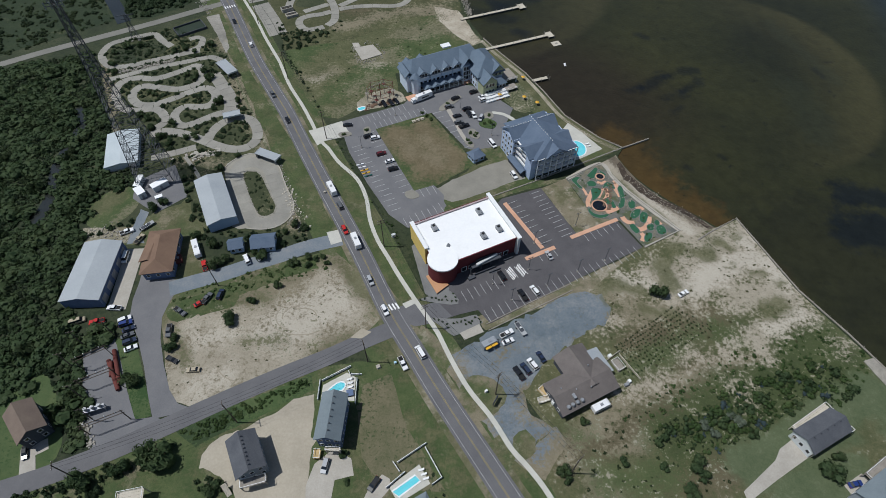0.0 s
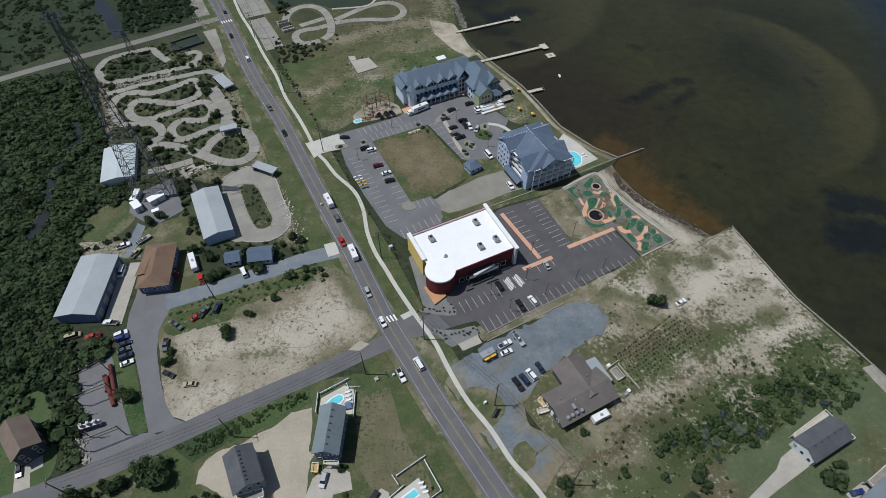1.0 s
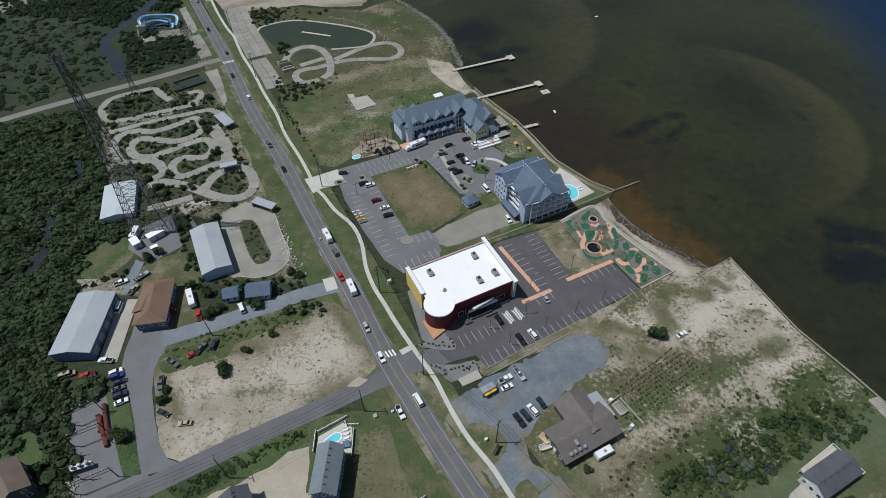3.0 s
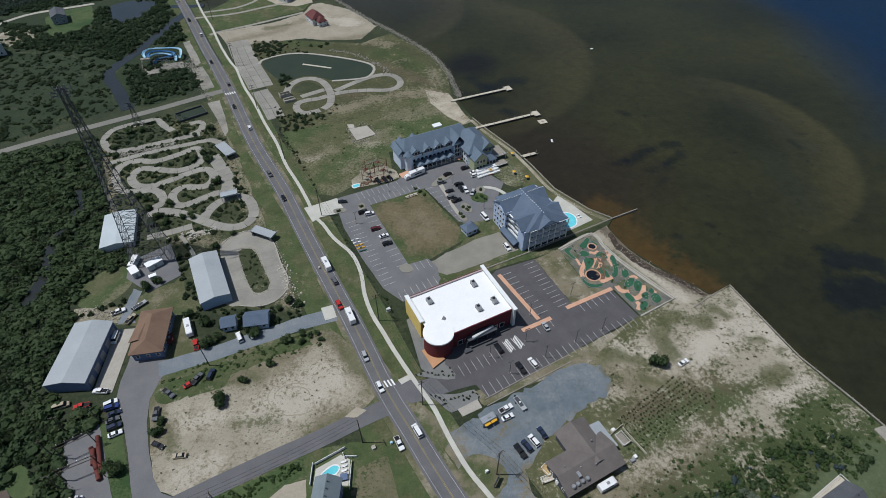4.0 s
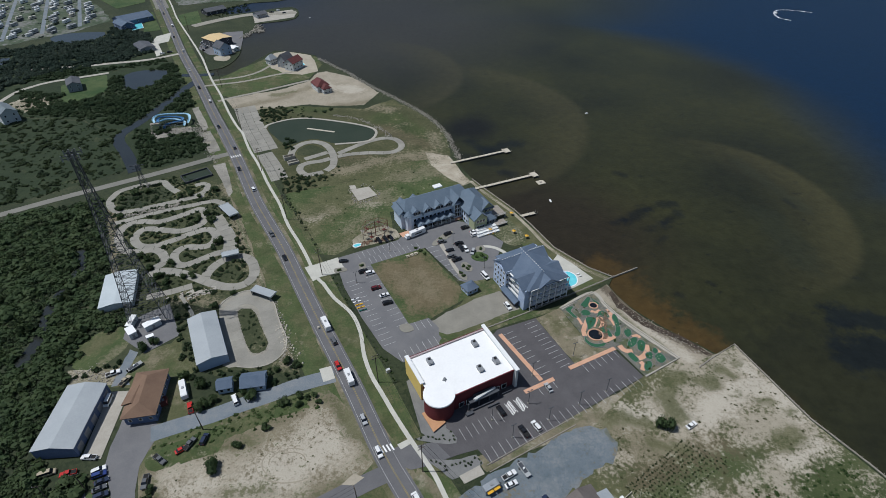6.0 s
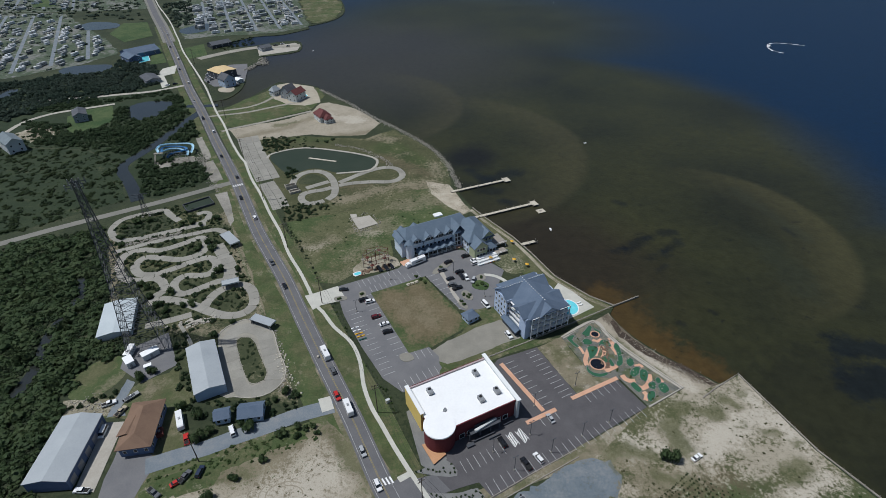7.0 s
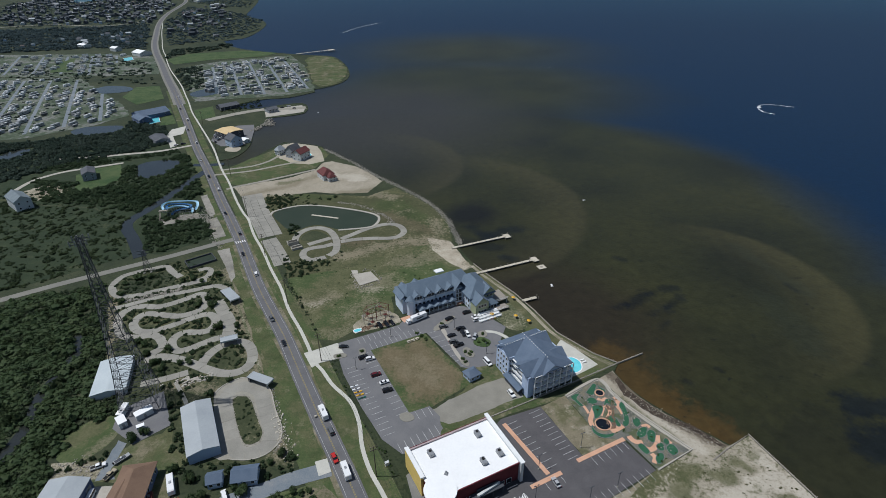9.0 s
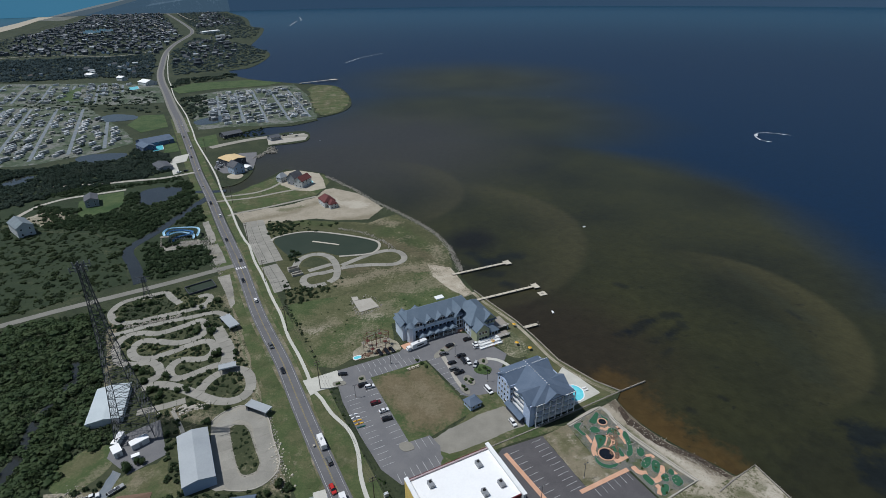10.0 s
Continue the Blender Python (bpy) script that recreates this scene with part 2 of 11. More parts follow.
def prism(bm, ring, z0, z1, index=0):
    """A solid over the flat ring of (x, y) points, which runs either way round."""
    area = sum(a[0] * b[1] - b[0] * a[1] for a, b in zip(ring, ring[1:] + ring[:1]))
    if area < 0:
        ring = ring[::-1]
    low = [bm.verts.new((p[0], p[1], z0)) for p in ring]
    top = [bm.verts.new((p[0], p[1], z1)) for p in ring]
    k = len(ring)
    for a, b, c in tessellate_polygon([[Vector((p[0], p[1], 0)) for p in ring]]):
        u, v, w = ring[a], ring[b], ring[c]
        if (v[0] - u[0]) * (w[1] - u[1]) - (v[1] - u[1]) * (w[0] - u[0]) < 0:
            a, c = c, a
        if len({a, b, c}) == 3:
            bm.faces.new((top[a], top[b], top[c])).material_index = index
    for i in range(k):
        bm.faces.new((low[i], low[(i + 1) % k], top[(i + 1) % k], top[i])).material_index = index


def cylinder(bm, x, y, z0, z1, r0, r1=None, sides=16, index=0):
    r1 = r0 if r1 is None else r1
    low = [bm.verts.new((x + r0 * math.cos(math.tau * i / sides), y + r0 * math.sin(math.tau * i / sides), z0)) for i in range(sides)]
    top = [bm.verts.new((x + r1 * math.cos(math.tau * i / sides), y + r1 * math.sin(math.tau * i / sides), z1)) for i in range(sides)]
    for i in range(sides):
        j = (i + 1) % sides
        bm.faces.new((low[i], low[j], top[j], top[i])).material_index = index
    bm.faces.new(top).material_index = index
    bm.faces.new(low[::-1]).material_index = index


def spline(points, closed=False, step=4.0):
    """Points along a smooth line through the given ones."""
    pts = [Vector((p[0], p[1], 0)) for p in points]
    k, out = len(pts), []
    for i in range(k if closed else k - 1):
        p0, p1, p2, p3 = (pts[j % k] if closed else pts[min(max(j, 0), k - 1)] for j in (i - 1, i, i + 1, i + 2))
        n = max(1, round((p2 - p1).length / step))
        for s in range(n):
            t = s / n
            out.append(0.5 * (2 * p1 + (p2 - p0) * t + (2 * p0 - 5 * p1 + 4 * p2 - p3) * t * t + (3 * p1 - p0 - 3 * p2 + p3) * t ** 3))
    if not closed:
        out.append(pts[-1])
    return [(p.x, p.y) for p in out]


def edge_points(points, step, jag):
    """A straight-sided ring, cut into steps and worn out of line by jag metres."""
    out, k = [], len(points)
    for i in range(k):
        a, b = Vector(points[i][:2]), Vector(points[(i + 1) % k][:2])
        n = max(1, int((b - a).length / step))
        for s in range(n):
            p = a.lerp(b, s / n)
            if jag and s:
                at = Vector((p.x, p.y, 0))
                q = noise.noise_vector(at * 0.06) * jag * 1.2 + noise.noise_vector(at * 0.28) * jag * 0.45 + noise.noise_vector(at * 1.0) * jag * 0.2
                p = p + q.to_2d()
            out.append((p.x, p.y))
    return out


CLEAR = []
SOFT = {"yard_waste", "beach", "shore_sward", "bare_strip", "rough_field", "sand_head", "point_lawn", "track_island", "salt_marsh", "park_ground", "village_ground", "golf_bank", "shore_strip", "seaweed_line", "ground", "lot", "track_ground", "field", "shore_lots", "grass_rim", "sand_lot", "yard_grass", "woodland_floor"}


def keep_clear(ring):
    xs, ys = [p[0] for p in ring], [p[1] for p in ring]
    CLEAR.append((min(xs), max(xs), min(ys), max(ys), ring))


def clear_line(points, half):
    """Keep plants off a strip along a line."""
    for i in range(0, len(points) - 1, 4):
        run = points[i:i + 5]
        l, r = [], []
        for k, p in enumerate(run):
            a, b = Vector(run[max(k - 1, 0)]), Vector(run[min(k + 1, len(run) - 1)])
            t = (b - a).normalized() * half
            l.append((p[0] - t.y, p[1] + t.x))
            r.append((p[0] + t.y, p[1] - t.x))
        keep_clear(l + r[::-1])


def is_clear(x, y):
    return any(a < x < b and c < y < d and inside((x, y), ring) for a, b, c, d, ring in CLEAR)


LEVELS = []


def ground_z(x, y):
    """The height of the topmost piece of ground at a place."""
    best = 0.0
    for a, b, c, d, ring, z in LEVELS:
        if z > best and a < x < b and c < y < d and inside((x, y), ring):
            best = z
    return best


def patch(name, points, z, material_name, label, category="ground", smooth=False, jag=0.0, step=3.0, kind="structure", parent=None, thick=0.3):
    """A flat piece of ground with an outline of its own."""
    z += 0.0015 * (len(LEVELS) % 6)
    ring = spline(points, True, step) if smooth else list(points)
    if jag:
        ring = edge_points(ring, min(step, 1.6), jag)
    if name not in SOFT:
        keep_clear(ring)
    xs, ys = [p[0] for p in ring], [p[1] for p in ring]
    LEVELS.append((min(xs), max(xs), min(ys), max(ys), ring, z))
    bm = bmesh.new()
    prism(bm, ring, z - thick, z)
    ob = part(name, bm, material_name, parent, label)
    return ob if parent else tagged(ob, label, category, "", kind)


def sweep(points, half_left, half_right, z0, z1, bm=None, closed=False):
    """A strip with thickness along a line; half widths to the left and the right of it."""
    bm = bm or bmesh.new()
    pts = [Vector((p[0], p[1], 0)) for p in points]
    k, rows = len(pts), []
    for i in range(k):
        a, b = (pts[i - 1] if (i or closed) else pts[0]), (pts[(i + 1) % k] if (closed or i < k - 1) else pts[-1])
        t = (b - a).normalized()
        n = Vector((-t.y, t.x, 0))
        l, r = pts[i] + n * half_left, pts[i] - n * half_right
        rows.append([bm.verts.new((q.x, q.y, z)) for q, z in ((l, z0), (l, z1), (r, z1), (r, z0))])
    for i in range(k if closed else k - 1):
        a, b = rows[i], rows[(i + 1) % k]
        for j in range(3):
            bm.faces.new((a[j], a[j + 1], b[j + 1], b[j]))
    if not closed:
        bm.faces.new(rows[0][::-1])
        bm.faces.new(rows[-1])
    bmesh.ops.recalc_face_normals(bm, faces=bm.faces[:])
    return bm


def road(name, points, width, z, material_name, label, category="road", step=4.0, smooth=True, closed=False, kind="structure"):
    z += 0.0015 * (len(bpy.data.objects) % 5)
    line = spline(points, closed, step) if smooth else points
    k = len(CLEAR)
    clear_line(line, width / 2)
    LEVELS.extend((*c, z) for c in CLEAR[k:])
    bm = sweep(line, width / 2, width / 2, z - 0.3, z, closed=closed)
    return tagged(part(name, bm, material_name, None, label), label, category, "", kind)


def rect(a, b, c):
    """Middle, heading in degrees, length (a to b) and width (b to c) of a rectangle by three corners."""
    a, b, c = Vector(a), Vector(b), Vector(c)
    u = (b - a).normalized()
    n = Vector((-u.y, u.x))
    w = (c - b).dot(n)
    mid = (a + b) / 2 + n * w / 2
    return mid.x, mid.y, math.degrees(math.atan2(u.y, u.x)), (b - a).length, abs(w)


def inside(p, ring):
    hit, k = False, len(ring)
    for i in range(k):
        a, b = ring[i], ring[i - 1]
        if (a[1] > p[1]) != (b[1] > p[1]) and p[0] < (b[0] - a[0]) * (p[1] - a[1]) / (b[1] - a[1]) + a[0]:
            hit = not hit
    return hit


# ---- land and water ----
shore_near = [(186.4, 31.8), (168.7, 58.5), (155.9, 81.2), (149.1, 95.8), (138.7, 114.6), (126.8, 151.6)]
shore_beach = [(116.8, 146.8), (110.6, 152.9), (99.7, 162.9), (89.8, 174.9), (85.2, 184.2), (83.3, 190.7)]
shore_wall = [(87.0, 196.7), (76.8, 204.1), (62.5, 221.1), (53.4, 242.3), (45.8, 257.7), (31.5, 279.8), (23.9, 292.8), (16.8, 310.4)]
shore_mid = [(15.7, 322.7), (11.7, 339.8), (9.0, 361.3), (-0.1, 382.0), (-16.3, 407.5), (-34.0, 430.5), (-56.1, 457.3), (-78.1, 488.5), (-94.5, 507.4), (-107.6, 518.4), (-113.6, 533.1), (-132.6, 543.5), (-158.0, 550.6)]
canal = [(-167.2, 528.7), (-176.5, 501.7), (-185.4, 486.1), (-198.5, 480.6), (-206.8, 496.7), (-196.2, 502.7), (-190.1, 524.6), (-192.6, 556.4), (-201, 590), (-196, 612), (-187, 614), (-200, 646)]
spit = [(-173, 655), (-159, 667), (-161, 696), (-173, 717), (-197, 710), (-219, 696), (-250, 690), (-256, 708), (-231, 740), (-198, 748), (-167, 780)]
marsh = [(-172, 795), (-150, 816), (-134, 856), (-136, 915), (-158, 1005), (-190, 1074), (-228, 1091), (-303, 1124), (-386, 1175), (-439, 1235)]
far_shore = [(-470, 1300), (-437, 1340), (-436, 1453), (-455, 1600), (-500, 1720), (-585, 1862), (-637, 2106), (-700, 2400), (-780, 2690), (-870, 2817), (-1030, 3300), (-1198, 3737), (-1614, 4642), (-2187, 6072)]
ocean_side = [(-4515, 8704), (-3332, 5596), (-2666, 4017), (-2358, 3368), (-2193, 2984), (-2004, 2517)]
land_ring = (spline(shore_near, step=12) + spline(shore_beach, step=5) + shore_wall + spline(shore_mid, step=12) + spline(canal, step=12) + spline(spit, step=12)
             + spline(marsh, step=15) + spline(far_shore, step=40) + ocean_side + [(-2050, 1500), (-1900, -900), (500, -900)])
land = patch("ground", land_ring, 0.0, "scrub_ground", "flat green scrub-covered barrier island", thick=3.0)


def water_material():
    m = bpy.data.materials.new("sound_water")
    m.use_nodes = True
    nt = m.node_tree
    n, l = nt.nodes, nt.links
    p = n["Principled BSDF"]
    geo = n.new("ShaderNodeNewGeometry")
    wob = n.new("ShaderNodeTexNoise")
    wob.inputs["Scale"].default_value, wob.inputs["Detail"].default_value = 0.012, 5
    l.new(geo.outputs["Position"], wob.inputs["Vector"])
    sep = n.new("ShaderNodeSeparateXYZ")
    l.new(geo.outputs["Position"], sep.inputs[0])

    def math2(op, a, b):
        k = n.new("ShaderNodeMath")
        k.operation = op
        for i, v in enumerate((a, b)):
            if isinstance(v, (int, float)):
                k.inputs[i].default_value = v
            else:
                l.new(v, k.inputs[i])
        return k.outputs[0]

    def ramp(fac, *stops):
        r = n.new("ShaderNodeValToRGB")
        e = r.color_ramp.elements
        for i, (at, c) in enumerate(stops):
            el = e[i] if i < 2 else e.new(at)
            el.position, el.color = at, (*c, 1)
        l.new(fac, r.inputs[0])
        return r.outputs[0]

    def disc(x, y, r, soft, wobble):
        """1 inside a round shoal, 0 outside, with a soft wavering rim."""
        dx, dy = math2("SUBTRACT", sep.outputs[0], x), math2("SUBTRACT", sep.outputs[1], y)
        dist = math2("SQRT", math2("ADD", math2("MULTIPLY", dx, dx), math2("MULTIPLY", dy, dy)), 0)
        dist = math2("ADD", dist, math2("MULTIPLY", math2("SUBTRACT", wob.outputs["Fac"], 0.5), wobble))
        k = n.new("ShaderNodeMapRange")
        k.interpolation_type = "SMOOTHSTEP"
        k.inputs["From Min"].default_value, k.inputs["From Max"].default_value = r - soft, r
        k.inputs["To Min"].default_value, k.inputs["To Max"].default_value = 1, 0
        l.new(dist, k.inputs[0])
        return k.outputs[0]

    def blend(fac, a, b):
        k = n.new("ShaderNodeMix")
        k.data_type = "RGBA"
        if isinstance(fac, float):
            k.inputs[0].default_value = fac
        else:
            l.new(fac, k.inputs[0])
        for i, v in ((6, a), (7, b)):
            if isinstance(v, tuple):
                k.inputs[i].default_value = (*v, 1)
            else:
                l.new(v, k.inputs[i])
        return k.outputs[2]

    patches = n.new("ShaderNodeTexNoise")
    patches.inputs["Scale"].default_value, patches.inputs["Detail"].default_value = 0.012, 5
    l.new(geo.outputs["Position"], patches.inputs["Vector"])
    shallow = ramp(patches.outputs["Fac"], (0.3, (0.017, 0.0185, 0.0105)), (0.5, (0.026, 0.0275, 0.0125)), (0.7, (0.036, 0.0365, 0.0145)))
    weed = n.new("ShaderNodeTexNoise")
    weed.inputs["Scale"].default_value, weed.inputs["Detail"].default_value, weed.inputs["Roughness"].default_value = 0.09, 9, 0.75
    l.new(geo.outputs["Position"], weed.inputs["Vector"])
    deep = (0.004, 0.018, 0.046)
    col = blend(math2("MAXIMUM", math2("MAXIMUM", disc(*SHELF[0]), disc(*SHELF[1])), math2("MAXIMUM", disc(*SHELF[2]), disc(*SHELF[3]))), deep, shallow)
    # Haze put into the colour: water turns paler blue away from the camera.
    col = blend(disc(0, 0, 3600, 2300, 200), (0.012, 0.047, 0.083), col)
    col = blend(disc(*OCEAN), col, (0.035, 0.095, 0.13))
    for x, y, r, soft, c, f, rim in SHOALS:
        k = disc(x, y, r, soft, 24 if not rim else 9)
        if rim:
            k = math2("SUBTRACT", k, disc(x, y, r - rim * 0.35, rim * 2.2, 9))
            east = n.new("ShaderNodeMapRange")
            east.inputs["From Min"].default_value, east.inputs["From Max"].default_value = x + r * 0.1, x + r * 0.75
            l.new(sep.outputs[0], east.inputs[0])
            k = math2("MULTIPLY", k, east.outputs[0])
        col = blend(math2("MULTIPLY", k, f), col, c)
    for (ax, ay), (bx, by), r, soft, c, f in WEEDS:
        abx, aby = bx - ax, by - ay
        px, py = math2("SUBTRACT", sep.outputs[0], ax), math2("SUBTRACT", sep.outputs[1], ay)
        h = math2("DIVIDE", math2("ADD", math2("MULTIPLY", px, abx), math2("MULTIPLY", py, aby)), abx * abx + aby * aby)
        h = math2("MAXIMUM", math2("MINIMUM", h, 1.0), 0.0)
        qx, qy = math2("SUBTRACT", px, math2("MULTIPLY", h, abx)), math2("SUBTRACT", py, math2("MULTIPLY", h, aby))
        d = math2("SQRT", math2("ADD", math2("MULTIPLY", qx, qx), math2("MULTIPLY", qy, qy)), 0)
        d = math2("ADD", d, math2("MULTIPLY", math2("SUBTRACT", weed.outputs["Fac"], 0.5), soft * 3.6))
        k = n.new("ShaderNodeMapRange")
        k.interpolation_type = "SMOOTHSTEP"
        k.inputs["From Min"].default_value, k.inputs["From Max"].default_value = r - soft * 0.5, r + soft * 0.6
        k.inputs["To Min"].default_value, k.inputs["To Max"].default_value = f, 0
        l.new(d, k.inputs[0])
        col = blend(k.outputs[0], col, c)
    dark = n.new("ShaderNodeMapRange")
    dark.inputs["From Min"].default_value, dark.inputs["From Max"].default_value = 0.60, 0.68
    l.new(weed.outputs["Fac"], dark.inputs[0])
    col = blend(math2("MULTIPLY", dark.outputs[0], 0.6), col, (0.007, 0.008, 0.009))
    mottle = n.new("ShaderNodeTexNoise")
    mottle.inputs["Scale"].default_value, mottle.inputs["Detail"].default_value, mottle.inputs["Roughness"].default_value = 0.16, 7, 0.72
    l.new(geo.outputs["Position"], mottle.inputs["Vector"])
    level = n.new("ShaderNodeMapRange")
    level.inputs["From Min"].default_value, level.inputs["From Max"].default_value = 0.3, 0.7
    level.inputs["To Min"].default_value, level.inputs["To Max"].default_value = 0.78, 1.22
    l.new(mottle.outputs["Fac"], level.inputs[0])
    hue = n.new("ShaderNodeHueSaturation")
    l.new(level.outputs[0], hue.inputs["Value"])
    l.new(col, hue.inputs["Color"])
    col = hue.outputs[0]
    l.new(col, p.inputs["Base Color"])
    p.inputs["Roughness"].default_value = 0.42
    p.inputs["Specular IOR Level"].default_value = 0.3
    p.inputs["IOR"].default_value = 1.33
    rip = n.new("ShaderNodeTexNoise")
    rip.inputs["Scale"].default_value, rip.inputs["Detail"].default_value = 0.7, 4
    l.new(geo.outputs["Position"], rip.inputs["Vector"])
    b = n.new("ShaderNodeBump")
    b.inputs["Strength"].default_value, b.inputs["Distance"].default_value = 0.25, 0.3
    l.new(rip.outputs["Fac"], b.inputs["Height"])
    l.new(b.outputs[0], p.inputs["Normal"])
    return m


OCEAN = (-6800, 2600, 4850, 500, 200)
SHELF = ((0, 380, 340, 80, 60), (60, 800, 330, 230, 120), (90, 60, 330, 90, 80), (80, 1120, 370, 330, 150))
# round shoals: middle, radius, softness, colour, strength, width of a bare rim
SHOALS = [(-70, 640, 250, 190, (0.038, 0.036, 0.033), 0.8, 0), (150, 262, 90, 7, (0.060, 0.055, 0.024), 0.6, 22), (60, 230, 90, 60, (0.024, 0.018, 0.012), 0.75, 0), (-3, 383, 123, 8, (0.058, 0.053, 0.026), 0.5, 26),
          (-75, 480, 106, 8, (0.058, 0.053, 0.028), 0.45, 22), (28, 368, 30, 24, (0.007, 0.007, 0.009), 0.7, 0)]
WEED, AMBER, INK = (0.006, 0.008, 0.010), (0.066, 0.042, 0.014), (0.006, 0.009, 0.012)
WEEDS = [((84.7, 199.6), (97.4, 169.1), 11, 14, AMBER, 0.75), ((97.4, 169.1), (112.1, 153.9), 9, 11, AMBER, 0.75), ((108.0, 154.2), (122.5, 150.1), 5, 7, AMBER, 0.6), ((125.2, 149.0), (139.6, 113.1), 2, 4, AMBER, 0.35),
         ((99.0, 243.5), (108.0, 244.5), 1.5, 5, WEED, 0.6), ((108.0, 244.5), (122.0, 256.0), 2.6, 6, WEED, 0.62), ((122.0, 256.0), (139.5, 261.5), 2.2, 6, WEED, 0.6), ((140.0, 251.0), (128.0, 241.0), 2.2, 6, WEED, 0.6), ((128.0, 241.0), (117.0, 235.5), 1.6, 6, WEED, 0.55), ((119.0, 224.0), (124.0, 229.0), 1.0, 4, WEED, 0.45), ((208.0, 262.0), (210.0, 256.0), 1.5, 4, WEED, 0.5), ((114.2, 184.0), (116.0, 182.5), 2, 3, WEED, 0.55), ((132.8, 191.4), (134.0, 190.0), 1.2, 2.5, WEED, 0.5),
         ((38.0, 331.0), (57.0, 342.0), 5, 8, INK, 0.6), ((26.0, 345.0), (36.0, 331.0), 4, 7, INK, 0.55),
         ((160.4, 134.3), (195.1, 105.0), 30, 30, (0.013, 0.014, 0.010), 0.5), ((182.2, 167.4), (195.8, 163.9), 7, 7, INK, 0.75), ((174.0, 144.3), (189.5, 147.5), 9, 8, INK, 0.75), ((117.2, 297.8), (121.4, 294.1), 1.6, 4, WEED, 0.5), ((46.4, 300.9), (49.5, 297.7), 4, 5, INK, 0.6), ((20.0, 323.7), (40.6, 313.7), 5, 6, WEED, 0.5),
         ((199.8, 310.5), (215.4, 252.5), 4, 5, (0.03, 0.034, 0.02), 0.35), ((188.6, 247.4), (188.8, 205.8), 8, 10, (0.025, 0.029, 0.017), 0.5)]
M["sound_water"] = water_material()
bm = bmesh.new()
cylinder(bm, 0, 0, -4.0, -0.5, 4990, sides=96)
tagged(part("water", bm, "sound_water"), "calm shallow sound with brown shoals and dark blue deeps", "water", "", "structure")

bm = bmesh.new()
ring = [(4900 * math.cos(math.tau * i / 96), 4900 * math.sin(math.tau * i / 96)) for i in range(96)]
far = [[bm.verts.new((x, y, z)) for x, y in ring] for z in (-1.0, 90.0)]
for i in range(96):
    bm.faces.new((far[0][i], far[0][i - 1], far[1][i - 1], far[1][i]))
# The haze is painted on this ring as an even blue glow.
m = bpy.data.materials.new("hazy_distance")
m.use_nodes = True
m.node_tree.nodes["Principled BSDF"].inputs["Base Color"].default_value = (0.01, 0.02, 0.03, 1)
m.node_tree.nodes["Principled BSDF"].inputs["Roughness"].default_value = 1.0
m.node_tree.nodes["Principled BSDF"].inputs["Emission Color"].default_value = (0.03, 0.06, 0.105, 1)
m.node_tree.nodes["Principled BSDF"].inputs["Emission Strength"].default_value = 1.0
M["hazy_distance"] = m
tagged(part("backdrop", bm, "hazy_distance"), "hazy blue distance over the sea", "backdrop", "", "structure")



def far_band(name, ring, material_name, label, glow):
    """A strip of far shore, seen flat on against the distance; its glow paints in hazy daylight."""
    bm = bmesh.new()
    bm.faces.new([bm.verts.new(p) for p in ring])
    bmesh.ops.triangulate(bm, faces=bm.faces[:])
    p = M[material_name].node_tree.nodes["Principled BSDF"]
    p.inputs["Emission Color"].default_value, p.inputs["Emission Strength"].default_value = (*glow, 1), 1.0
    return tagged(part(name, bm, material_name), label, "backdrop", "", "structure")


# Village and dune tones are blued, so their colour carries the haze.
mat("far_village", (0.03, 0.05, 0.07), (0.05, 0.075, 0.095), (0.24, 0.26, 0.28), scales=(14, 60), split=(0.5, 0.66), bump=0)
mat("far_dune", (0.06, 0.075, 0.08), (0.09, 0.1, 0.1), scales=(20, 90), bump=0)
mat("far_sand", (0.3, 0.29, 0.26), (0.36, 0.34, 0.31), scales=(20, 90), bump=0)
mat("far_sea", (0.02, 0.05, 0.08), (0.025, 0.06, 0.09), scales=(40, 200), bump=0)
FAR_SEA = [(-2677, 4032, -12.0), (-2476, 4158, 45.0), (-2367, 4222, 70.5), (-2218, 4302, 95.9), (-2071, 4374, 137.4)]
FAR_LAND = [(-2626, 4066, -12.0), (-2481, 4156, 27.0), (-2371, 4220, 52.4), (-2192, 4315, 95.3), (-2044, 4387, 136.9)]
FAR_DUNE = [(-2488, 4151, -12.0), (-2351, 4230, 29.7), (-2148, 4337, 86.8), (-1987, 4413, 135.9)]
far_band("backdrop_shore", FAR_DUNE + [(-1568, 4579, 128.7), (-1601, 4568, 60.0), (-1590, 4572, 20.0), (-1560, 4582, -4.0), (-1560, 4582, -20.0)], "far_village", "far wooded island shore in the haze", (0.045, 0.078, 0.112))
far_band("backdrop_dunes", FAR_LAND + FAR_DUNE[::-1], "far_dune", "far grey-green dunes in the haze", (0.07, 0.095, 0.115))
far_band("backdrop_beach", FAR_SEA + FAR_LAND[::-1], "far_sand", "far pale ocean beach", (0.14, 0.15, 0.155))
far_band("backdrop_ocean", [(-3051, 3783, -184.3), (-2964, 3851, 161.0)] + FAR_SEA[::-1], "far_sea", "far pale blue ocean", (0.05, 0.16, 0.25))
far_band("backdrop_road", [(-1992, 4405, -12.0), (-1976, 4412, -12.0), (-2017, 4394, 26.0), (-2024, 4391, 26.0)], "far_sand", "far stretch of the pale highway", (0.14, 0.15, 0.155))

